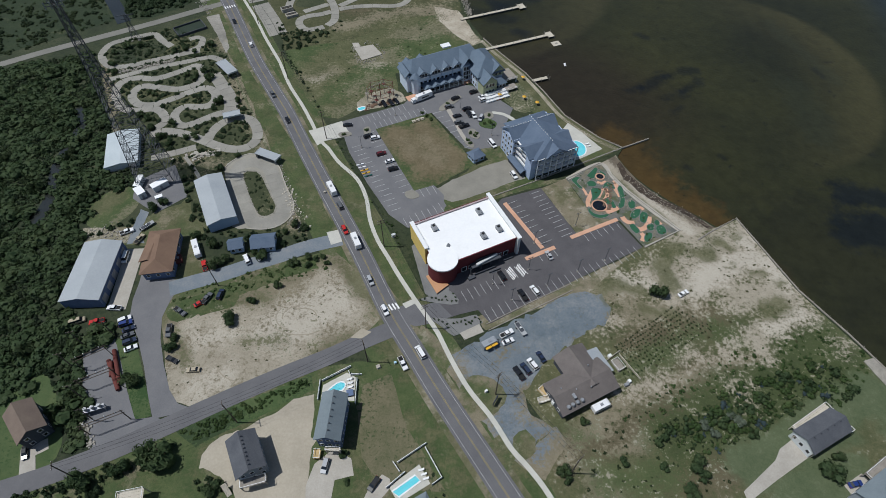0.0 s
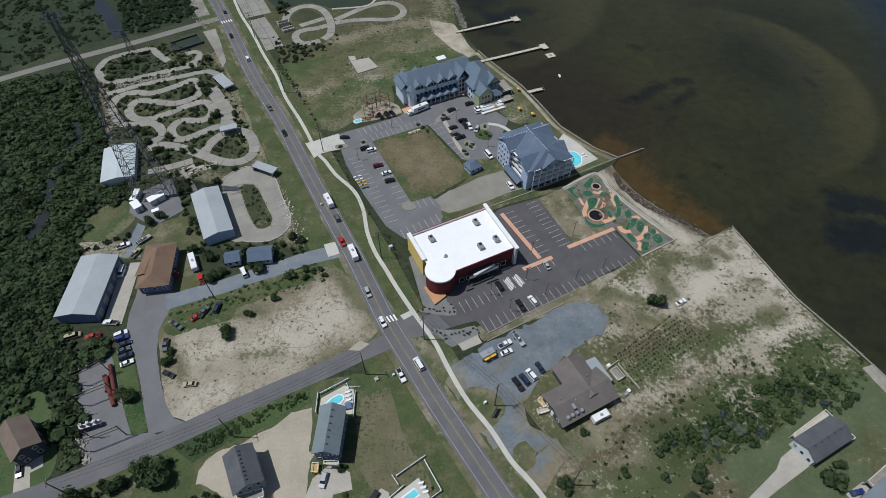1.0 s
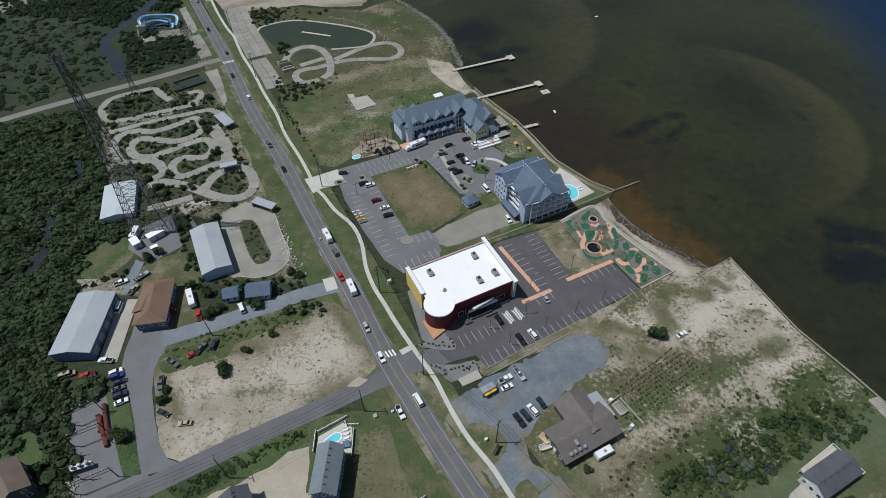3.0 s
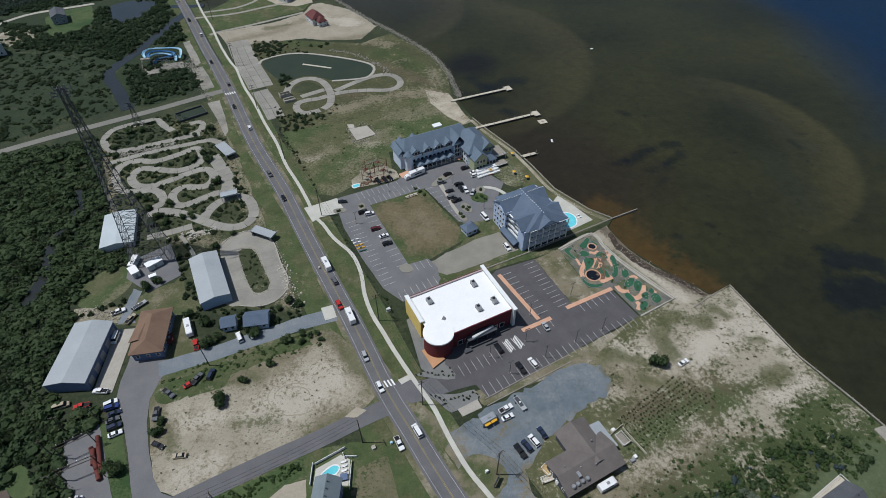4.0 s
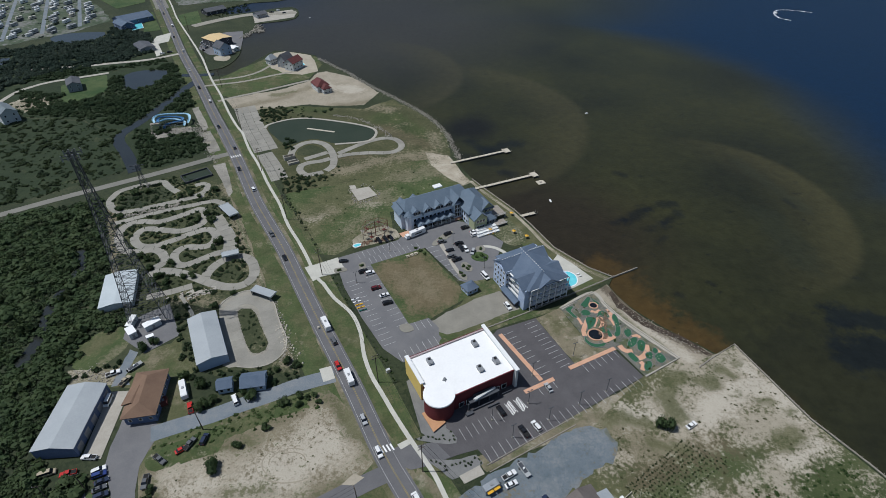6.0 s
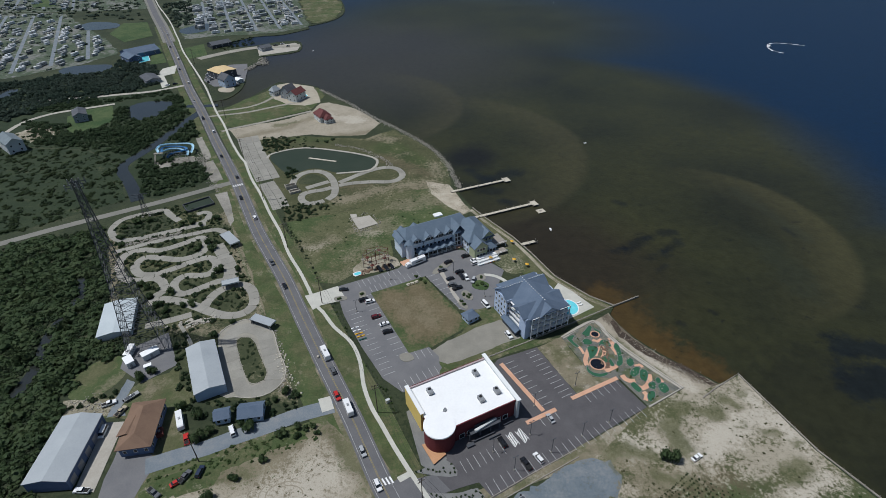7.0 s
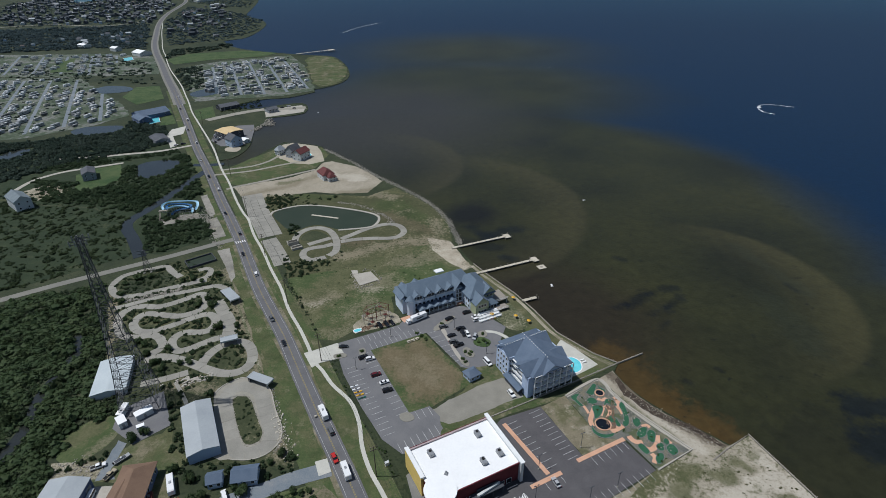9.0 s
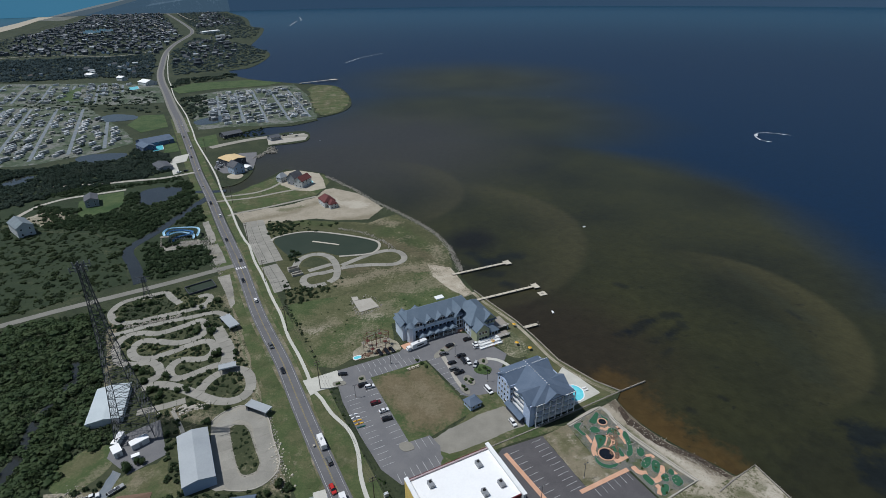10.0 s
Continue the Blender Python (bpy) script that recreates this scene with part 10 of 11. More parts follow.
# outline, heading of the lanes, heading of the campers, step along the lane, lane spacing, single campers
for ring, lane, heading, gap, wide, limit in (([(-672, 725), (-699, 889), (-565, 892), (-413, 721), (-385, 673), (-408, 629), (-448, 589), (-541, 566)], 117, 74, 9.5, 37, 150), ([(-400, 960), (-361, 1022), (-269, 1069), (-223, 961), (-179, 799), (-215, 769), (-287, 757), (-330, 800)], 111, 34, 7.5, 31, 110),
                                              ([(-869, 1127), (-640, 1120), (-608, 1124), (-540, 931), (-730, 932)], 117, 30, 11.0, 42, 60)):
    c, s = math.cos(radians(lane)), math.sin(radians(lane))
    cx, cy = sum(p[0] for p in ring) / len(ring), sum(p[1] for p in ring) / len(ring)
    spots = []
    for j in range(-14, 15):
        run = [(cx + c * u - s * j * wide, cy + s * u + c * j * wide) for u in range(-320, 320, 10)]
        run = [p for p in run if inside(p, ring)]
        if len(run) > 3:
            road("park_lane", [run[0], run[len(run) // 2], run[-1]], 4.2, 0.2, "gravel", "grey gravel lane between campers", "road", step=20)
        for side in (0.27, 0.73):
            for i in range(-45, 45):
                u, v = i * gap + rnd.uniform(-2.2, 2.2), (j + side) * wide + rnd.uniform(-3, 3)
                x, y = cx + c * u - s * v, cy + s * u + c * v
                if inside((x, y), ring) and rnd.random() < 0.72 and noise.noise(Vector((x * 0.025, y * 0.025, 3.0))) > -0.2:
                    spots.append((x, y))
    rnd.shuffle(spots)
    for x, y in spots[:limit]:
        src = rnd.choice(rv_kinds)
        m = pose(x, y, 0.15, 0, 0, heading + rnd.uniform(-9, 9) + (180 if rnd.random() < 0.5 else 0))
        if src in first:
            first.remove(src)
            src.matrix_basis = m
        else:
            copy_thing(src, m)
        if rnd.random() < 0.18:
            car(rnd.choice(("suv", "pickup", "sedan")), rnd.choice(("white", "black", "silver", "grey", "red")), (x + c * 4.0, y + s * 4.0), rz=heading)
    # the rest of the campers, too many to count
    for x, y in spots[limit:]:
        h, wd, top = rnd.uniform(3.0, 5.5), rnd.uniform(1.2, 1.5), rnd.uniform(2.4, 3.4)
        a = radians(heading + rnd.uniform(-9, 9))
        ca, sa = math.cos(a), math.sin(a)
        p = [np.array([x + ca * u - sa * v, y + sa * u + ca * v, z]) for z in (0.15, top) for u, v in ((-h, -wd), (h, -wd), (h, wd), (-h, wd))]
        rest += [[p[i] for i in q] for q in ((4, 5, 6, 7), (0, 1, 5, 4), (1, 2, 6, 5), (2, 3, 7, 6), (3, 0, 4, 7))]
ob = new("camper_rows", quads_mesh("camper_rows", np.array(rest), "camper_mix"))
tagged(ob, "rows of pale campers filling the camping parks", "campers", "", "stuff")

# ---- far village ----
patch("village_ground", [(-1432, 1688), (-1600, 2180), (-1718, 2480), (-1970, 3075), (-2370, 4020), (-2480, 4230), (-1996, 4460), (-1660, 4600), (-968, 2954), (-724, 2118), (-764, 1664), (-1194, 1583)], 0.12, "village_floor", "sandy green ground of the far village with haze in its colour", "ground", jag=8.0, step=30)

kinds = []
for i, (L, W, e, r, wm, rm) in enumerate(((14, 10, 7, 11, "pale_siding", "slate_shingle"), (16, 10, 6, 10, "grey_siding", "taupe_shingle"), (12, 10, 8, 12, "blue_siding", "green_grey_roof"), (18, 12, 5, 8, "pale_siding", "grey_metal_roof"))):
    ob = thing("house", ("pale house with slate roof", "grey house with brown roof", "blue house with grey-green roof", "low pale house with metal roof")[i] + " among trees in the far village", "house", 0, 0, 0, 0, "village houses")
    part("wall", wall_bm(L, W, -0.2, e, r - 0.1), wm, ob)
    part("roof", gable_bm(L, W, e, r, 0.8), rm, ob)
    kinds.append(ob)
first = list(kinds)
for ring, n in (([(-1254, 1667), (-1603, 2247), (-1967, 3235), (-2390, 4150), (-2000, 4350), (-921, 2147), (-796, 1682), (-1079, 1647)], 250), ([(-1029, 1391), (-840, 1371), (-776, 1490), (-649, 1324), (-696, 1227), (-913, 1224)], 22), ([(-588, 1274), (-822, 1929), (-846, 2387), (-495, 1356), (-476, 1263)], 24), ([(-1720, 4400), (-1640, 4450), (-960, 2925), (-1101, 2746)], 30)):
    xs, ys = [p[0] for p in ring], [p[1] for p in ring]
    k = 0
    while k < n:
        x, y = rnd.uniform(min(xs), max(xs)), rnd.uniform(min(ys), max(ys))
        if not inside((x, y), ring) or is_clear(x, y):
            continue
        k += 1
        src = rnd.choice(kinds)
        m = pose(x, y, 0, 0, 0, rnd.choice((20, 110)) + rnd.uniform(-15, 15)) @ Matrix.Scale(rnd.uniform(0.6, 0.95), 4)
        keep_clear([(x - 9, y - 9), (x + 9, y - 9), (x + 9, y + 9), (x - 9, y + 9)])
        if src in first:
            first.remove(src)
            src.matrix_basis = m
        else:
            copy_thing(src, m)
# the rest of the village's houses, too many to count
rest = []
for ring, n in (([(-1254, 1667), (-1603, 2247), (-1967, 3235), (-2390, 4150), (-2000, 4350), (-921, 2147), (-796, 1682), (-1079, 1647)], 1000), ([(-1720, 4400), (-1640, 4450), (-960, 2925), (-1101, 2746)], 120), ([(-640, 1374), (-822, 1929), (-800, 2387), (-600, 1756), (-500, 1363)], 60)):
    xs, ys = [p[0] for p in ring], [p[1] for p in ring]
    k = 0
    while k < n:
        x, y = rnd.uniform(min(xs), max(xs)), rnd.uniform(min(ys), max(ys))
        if not inside((x, y), ring) or is_clear(x, y):
            continue
        k += 1
        h, wd, e = rnd.uniform(4.0, 8.0), rnd.uniform(3.5, 5.0), rnd.uniform(4.0, 8.0)
        r = e + rnd.uniform(1.5, 3.5)
        a = radians(rnd.choice((20, 110)) + rnd.uniform(-15, 15))
        ca, sa = math.cos(a), math.sin(a)
        at = lambda u, v, z: np.array([x + ca * u - sa * v, y + sa * u + ca * v, z])
        p = [at(u, v, z) for z in (0.0, e) for u, v in ((-h, -wd), (h, -wd), (h, wd), (-h, wd))] + [at(-h, 0, r), at(h, 0, r)]
        rest += [[p[i] for i in q] for q in ((4, 5, 9, 8), (6, 7, 8, 9), (0, 1, 5, 4), (1, 2, 6, 5), (2, 3, 7, 6), (3, 0, 4, 7), (5, 6, 9, 9), (7, 4, 8, 8))]
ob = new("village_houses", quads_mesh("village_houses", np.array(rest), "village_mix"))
tagged(ob, "crowd of small pale and grey houses in the far village", "houses", "", "stuff")
for pts in ([(-1675, 2258), (-1502, 2330), (-1351, 2468), (-1056, 2262), (-955, 2152)], [(-1213, 1610), (-1097, 1676), (-907, 1627), (-841, 1762)], [(-2432, 4869), (-1614, 3363), (-1069, 2367)], [(-1972, 4549), (-1396, 3423), (-1247, 3286)]):
    road("village_street", pts, 7.0, 0.3, "track_concrete", "pale village street", "road", step=30)
patch("ocean_beach", [(-1800, 2010), (-2004, 2517), (-2193, 2984), (-2358, 3368), (-2666, 4017), (-2760, 4240), (-2640, 4200), (-2385, 3583), (-2082, 2964), (-1937, 2625), (-1763, 2203), (-1690, 2010)], 0.6, "pale_sand", "pale ocean beach", "beach")

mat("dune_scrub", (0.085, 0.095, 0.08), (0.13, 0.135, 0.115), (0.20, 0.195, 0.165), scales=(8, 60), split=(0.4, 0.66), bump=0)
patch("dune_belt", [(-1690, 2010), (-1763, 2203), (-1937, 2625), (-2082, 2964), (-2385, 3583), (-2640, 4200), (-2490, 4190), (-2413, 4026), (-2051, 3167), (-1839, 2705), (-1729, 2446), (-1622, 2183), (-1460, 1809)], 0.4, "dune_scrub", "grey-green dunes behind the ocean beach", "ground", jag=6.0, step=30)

patch("yard_waste", [(-347.4, 425.3), (-343.5, 437.5), (-324.8, 440.5), (-305.4, 425.7), (-307.9, 412.7), (-324.1, 407.7)], 0.05, "tufted_sand", "bare sandy ground among the woods", "ground", jag=2.5)
cover("marsh_cover", ((0.018, 0.03, 0.014), (0.032, 0.046, 0.021)), [(((0.026, 0.046, 0.018), (0.046, 0.068, 0.028)), 0.3, 1.6, 0.85, []), (((0.018, 0.026, 0.014), (0.032, 0.042, 0.02)), 0.3, 1.6, 0.8, []), (OLIVE, -0.1, 1.6, 0.5, [])], size=1.3)
patch("woodland_floor", [(-500, 372), (-330, 400), (-268, 390), (-232, 362), (-203, 312), (-257, 272), (-315, 231), (-420, 170)], 0.02, "marsh_cover", "mottled green marsh with reeds and low scrub", "marsh", jag=2.0)
patch("woodland_floor", [(-560, 565), (-430, 558), (-352, 590), (-308, 612), (-280, 556), (-262, 534), (-250, 520), (-231, 493), (-194, 422), (-192, 400), (-154, 338), (-180, 316), (-203, 314), (-232, 364), (-268, 392), (-330, 402), (-500, 375)], 0.016, "marsh_cover", "dark green floor of the coastal woods", "ground", jag=2.0, step=8)
thicket("marsh_scrub", "dark low scrub in clumps over the marsh", [[(-469, 384), (-330.3, 405.2), (-266.1, 390.0), (-233.1, 362.8), (-201.8, 311.9), (-257.2, 270.9), (-315.5, 230.4)]], 6.0, (0.9, 3.2), "leaf_wood", 144, tall=0.5, keep=0.4)
thicket("marsh_reeds", "pale green reeds and ferns over the marsh", [[(-420, 375), (-330.3, 402.2), (-266.1, 388.0), (-233.1, 360.8), (-201.8, 311.9), (-257.2, 270.9), (-315.5, 230.4)]], 4.2, (0.6, 1.6), "leaf_tree", 145, base=FAR, tall=0.5, keep=0.4)

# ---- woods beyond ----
# The farther rings take leaf tones with haze painted into their colour.
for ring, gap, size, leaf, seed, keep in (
        ([(-413, 946), (-357, 1010), (-269, 1075), (-183, 811), (-291, 757)], 15, (1.8, 4.0), "leaf_far_haze", 58, 0.45),
        ([(-562, 569), (-430, 562), (-395, 584), (-352, 592), (-358, 636), (-308, 614), (-278, 557), (-298, 525), (-358, 484), (-372.8, 452.0), (-443, 430)], 4.4, (2.6, 5.4), "leaf_far_haze", 41, 0.97),
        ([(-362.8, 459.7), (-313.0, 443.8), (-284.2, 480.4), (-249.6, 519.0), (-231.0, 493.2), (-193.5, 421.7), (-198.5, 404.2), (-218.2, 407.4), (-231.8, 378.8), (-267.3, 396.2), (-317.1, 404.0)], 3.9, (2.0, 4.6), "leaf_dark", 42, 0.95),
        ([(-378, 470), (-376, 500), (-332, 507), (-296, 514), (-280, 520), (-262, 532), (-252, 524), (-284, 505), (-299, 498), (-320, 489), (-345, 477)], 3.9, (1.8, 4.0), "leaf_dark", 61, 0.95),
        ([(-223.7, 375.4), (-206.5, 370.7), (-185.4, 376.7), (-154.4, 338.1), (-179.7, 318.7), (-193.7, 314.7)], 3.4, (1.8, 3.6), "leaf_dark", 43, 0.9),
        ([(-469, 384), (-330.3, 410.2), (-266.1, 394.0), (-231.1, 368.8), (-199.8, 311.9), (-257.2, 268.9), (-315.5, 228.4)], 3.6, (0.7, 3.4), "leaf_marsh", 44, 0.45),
        ([(-1303, 1361), (-1175, 1557), (-977, 1583), (-794, 1640), (-581, 1193), (-692, 1219), (-900, 1171), (-1068, 1099)], 10, (4, 8.5), "leaf_sage_haze", 45, 0.95),
        ([(-1465, 1541), (-1753, 2368), (-1722, 2528), (-2034, 3351), (-2400, 4150), (-2000, 4400), (-910, 2146), (-798, 1669), (-1213, 1610)], 17, (3.5, 7.5), "leaf_sage_haze", 46, 0.75),
        ([(-770, 1679), (-896, 2190), (-680, 2000), (-600, 1900), (-490, 1690), (-450, 1500), (-455, 1380), (-500, 1290), (-563, 1230)], 12, (3.5, 8), "leaf_sage_haze", 47, 0.8),
        ([(-982, 2408), (-1911, 4422), (-1640, 4560), (-1200, 3690), (-890, 2830), (-790, 2680), (-650, 2136), (-739, 2166)], 16, (3.5, 8), "leaf_sage_haze", 48, 0.85),
        ([(-537, 1174), (-434, 1251), (-425, 1194), (-482, 1133), (-503, 1076)], 9, (4, 7), "leaf_far_haze", 49, 0.9), ([(-440, 958), (-409, 998), (-337, 822), (-358, 797), (-407, 889)], 7, (3, 5.5), "leaf_far_haze", 50, 0.75),
        ([(-281, 706), (-257, 723), (-233, 740), (-222, 703), (-247, 681), (-269, 672)], 5, (1.5, 3), "leaf_marsh", 51, 0.8), ([(-644, 1127), (-500, 1022), (-418, 847), (-545, 857), (-680, 900), (-714, 949)], 12, (3.5, 6.5), "leaf_far_haze", 52, 0.5),
        ([(-688, 726), (-699, 889), (-571, 901), (-404, 708), (-401, 617), (-542, 552)], 13, (2.0, 4.5), "leaf_far_haze", 53, 0.5), ([(-368, 753), (-350, 705), (-409, 827), (-411, 847), (-353, 735)], 7, (3, 5), "leaf_far_haze", 54, 0.8),
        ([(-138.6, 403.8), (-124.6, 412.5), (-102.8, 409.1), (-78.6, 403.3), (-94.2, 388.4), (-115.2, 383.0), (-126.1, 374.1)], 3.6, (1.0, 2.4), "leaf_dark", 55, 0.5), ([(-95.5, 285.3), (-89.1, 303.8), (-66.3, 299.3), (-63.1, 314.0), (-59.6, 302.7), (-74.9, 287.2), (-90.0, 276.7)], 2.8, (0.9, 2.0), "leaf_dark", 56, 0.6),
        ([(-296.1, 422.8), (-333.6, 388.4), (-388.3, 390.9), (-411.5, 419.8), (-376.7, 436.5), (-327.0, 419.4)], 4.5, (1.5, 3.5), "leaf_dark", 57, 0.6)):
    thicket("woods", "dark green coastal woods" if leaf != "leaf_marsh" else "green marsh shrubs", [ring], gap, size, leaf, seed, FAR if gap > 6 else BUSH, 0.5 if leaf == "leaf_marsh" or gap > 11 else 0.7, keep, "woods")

# ---- boats out on the water ----
for at, to, foam in (((406, 657), (409, 630), True), ((199, 933), (201, 928), False), ((68.8, 266.3), (69.0, 263.0), False), ((119.1, 388.6), (122.1, 389.6), False), ((-143, 669), (-142, 675), False)):
    rz = math.degrees(math.atan2(at[1] - to[1], at[0] - to[0]))
    boat = thing("motorboat", "small white motorboat on the sound", "boat", at[0], at[1], -0.62, rz, "boats on the water")
    boat.scale = (1, 1, 1) if foam else (0.45, 0.45, 0.45)
    part("hull", profile(bmesh.new(), [(-2.8, 0.1), (2.2, 0.1), (3.1, 1.1), (-2.8, 0.95)], 1.1, -0.15), "car_white", boat)
    part("console", boxes((-0.6, 0.5, -0.5, 0.5, 0.9, 1.9)), "white_trim", boat)
    part("outboard", boxes((-3.3, -2.8, -0.25, 0.25, 0.3, 1.3)), "rubber", boat)
for pts, w in (([(408, 627), (400, 638), (404, 657), (415, 670), (431, 669), (449, 657)], 2.2), ([(-688, 2820), (-733, 3179), (-730, 3279), (-820, 3645)], 4.0), ([(-217, 1418), (-189, 1519), (-139, 1617)], 2.2)):
    tagged(part("wake", sweep(spline(pts, step=8), w / 2, w / 2, -0.6, -0.44), "foam"), "white foaming boat wake", "wake", "", "stuff")

# ---- decks, drives and small things ----
def deck(label, corners, z, rails=True, material_name="weathered_wood"):
    x, y, rz, L, W = rect(*corners)
    ob = thing("deck", label, "deck", x, y, 0, rz, "decks")
    n = max(2, int(W / 0.9))
    me = mesh_of("plank", boxes((-L / 2, L / 2, 0.02, W / n - 0.02, z - 0.08, z)), material_name)
    for i in range(n):
        piece("plank", me, ob, 0, -W / 2 + i * W / n, 0)
    part("joist", boxes((-L / 2 + 0.1, L / 2 - 0.1, -W / 2, -W / 2 + 0.15, z - 0.35, z - 0.08)), material_name, ob)
    part("joist", boxes((-L / 2 + 0.1, L / 2 - 0.1, W / 2 - 0.15, W / 2, z - 0.35, z - 0.08)), material_name, ob)
    for sx in (-1, 1):
        for sy in (-1, 1):
            part("post", boxes((sx * (L / 2 - 0.2) - 0.12, sx * (L / 2 - 0.2) + 0.12, sy * (W / 2 - 0.2) - 0.12, sy * (W / 2 - 0.2) + 0.12, -0.2, z + (1.0 if rails else 0))), material_name, ob)
    if rails:
        for sy in (-1, 1):
            part("rail", boxes((-L / 2, L / 2, sy * (W / 2 - 0.08) - 0.06, sy * (W / 2 - 0.08) + 0.06, z + 0.9, z + 1.02)), "white_trim", ob)
        for sx in (-1, 1):
            part("rail", boxes((sx * (L / 2 - 0.08) - 0.06, sx * (L / 2 - 0.08) + 0.06, -W / 2, W / 2, z + 0.9, z + 1.02)), "white_trim", ob)
    return ob


def slope(name, label, a, b, wide, za, zb, material_name):
    """A straight ramp or stair from a to b."""
    ob = thing(name, label, "stairs")
    n = Vector((-(b[1] - a[1]), b[0] - a[0])).normalized() * wide / 2
    steps = max(2, int(abs(zb - za) / 0.19))
    for i in range(steps):
        p, q = Vector(a).lerp(Vector(b), i / steps), Vector(a).lerp(Vector(b), (i + 1) / steps)
        z = za + (zb - za) * (i + 0.5) / steps
        bm = bmesh.new()
        prism(bm, [(p.x + n.x, p.y + n.y), (p.x - n.x, p.y - n.y), (q.x - n.x, q.y - n.y), (q.x + n.x, q.y + n.y)], max(z - 0.25, -0.1), z)
        part("step", bm, material_name, ob)
    return ob


deck("grey wooden deck behind a slate-roofed house", ((113.0, 60.4), (127.2, 68.4), (128.6, 65.8)), 2.5, material_name="pale_wood")
deck("white-railed front deck of a house", ((112.5, 57.3), (114.5, 58.6), (117.6, 51.8)), 2.4, material_name="pale_wood")
deck("small pale deck beside a house", ((132.3, 60.4), (133.0, 59.1), (131.5, 57.8)), 2.0, material_name="pale_wood")
deck("white-railed upper balcony of a raised house", ((-36.8, 53.3), (-32.0, 53.1), (-31.9, 52.0)), 4.0, material_name="pale_wood")
deck("new yellow wooden stair deck below a house", ((-40.8, 53.5), (-38.7, 53.5), (-38.6, 50.5)), 1.6, material_name="new_wood")
deck("dark wooden porch of a slate-roofed house", ((-61.5, 43.5), (-54.0, 45.5), (-52.9, 43.2)), 3.6)
deck("small white roof deck beside a house", ((-67.8, 54.0), (-65.1, 56.1), (-64.1, 54.8)), 4.0, material_name="pale_wood")
deck("yellow wooden entrance ramp of the restaurant", ((32.3, 73.5), (34.7, 75.6), (36.2, 72.1)), 0.9, material_name="new_wood")
deck("grey wooden porch of the restaurant", ((31.8, 70.4), (36.8, 72.0), (37.3, 70.2)), 0.8, material_name="pale_wood")
deck("wooden terrace behind the restaurant", ((59.3, 84.2), (62.0, 85.7), (63.8, 81.6)), 0.6)
deck("dark balcony of a brown wooden house", ((-134.1, 56.6), (-130.3, 60.2), (-128.5, 58.6)), 3.0)
deck("white roof terrace with furniture", ((-96.6, 39.8), (-89.2, 41.3), (-86.1, 35.4)), 5.0, material_name="pale_wood")
deck("grey wooden deck of a teal-roofed house", ((129.4, 45.7), (138.2, 50.8), (138.9, 47.9)), 3.0)
slope("stairs", "pale wooden stairs beside a house", (-66.7, 42.6), (-64.8, 40.0), 1.6, 3.0, 0.2, "pale_wood")
for ring, label in (([(92.1, 41.2), (105.3, 50.4), (108.1, 54.0), (113.9, 57.5), (116.9, 51.7), (103.6, 44.5), (94.7, 39.3), (92.5, 38.0)], "concrete drive of a shore house"), ([(123.6, 42.9), (130.6, 46.5), (133.2, 43.2), (125.1, 39.3)], "concrete drive with a parked car"), ([(-131.4, 44.5), (-135.2, 54.0), (-128.1, 57.4), (-126.3, 54.0), (-129.6, 52.0), (-127.0, 46.5)], "concrete drive beside a lawn"),
                    ([(-24.5, 38.1), (-22.4, 42.9), (-18.9, 46.2), (-16.4, 44.9), (-16.2, 42.1), (-21.0, 36.5)], "grey drive beside a pool")):
    patch("house_drive", ring, 0.1, "concrete", label, "driveway")
patch("seaweed_line", [(81.7, 184.9), (82.8, 175.2), (90.2, 165.6), (100.7, 157.2), (110.6, 148.7), (112.3, 146.2), (114.4, 146.8), (111.3, 151.3), (101.6, 160.5), (92.4, 169.5), (85.4, 178.9), (83.7, 187.2)], 0.09, "wrack", "dark line of seaweed along the beach", "seaweed", jag=1.2)
patch("rip_rap", [(149.5, 84.5), (153.6, 85.8), (155.9, 81.2), (156.5, 73.9), (153.6, 73.9)], 0.3, "stone", "grey stone riprap on the shore", "rocks", jag=0.6)


def boulders(name, label, points, spread, count, size, seed, material_name="stone"):
    r = random.Random(seed)
    line = spline(points, step=1.5)
    quads = []
    for _ in range(count):
        p = r.choice(line)
        x, y, s = p[0] + r.gauss(0, spread), p[1] + r.gauss(0, spread), r.uniform(*size)
        v = [np.array([x + s * r.uniform(0.6, 1.1) * a, y + s * r.uniform(0.6, 1.1) * b, z * s * r.uniform(0.7, 1.1)]) for z in (-0.2, 0.9) for a, b in ((-1, -1), (1, -1), (1, 1), (-1, 1))]
        for k in range(4, 8):
            v[k][:2] = v[k][:2] * 0.7 + np.array([x, y]) * 0.3
        quads += [[v[i] for i in q] for q in ((4, 5, 6, 7), (0, 1, 5, 4), (1, 2, 6, 5), (2, 3, 7, 6), (3, 0, 4, 7))]
    return tagged(new(name, quads_mesh(name, np.array(quads), material_name)), label, "rocks", "", "stuff")


boulders("shore_rocks", "pale stone riprap along the point", [(16.7, 320.2), (10.1, 353.6), (-0.1, 379.9), (-16.2, 405.1), (-33.8, 427.9), (-55.8, 454.5), (-77.7, 485.4), (-94.2, 505.7), (-109.7, 523.9)], 1.1, 2300, (0.14, 0.48), 61)
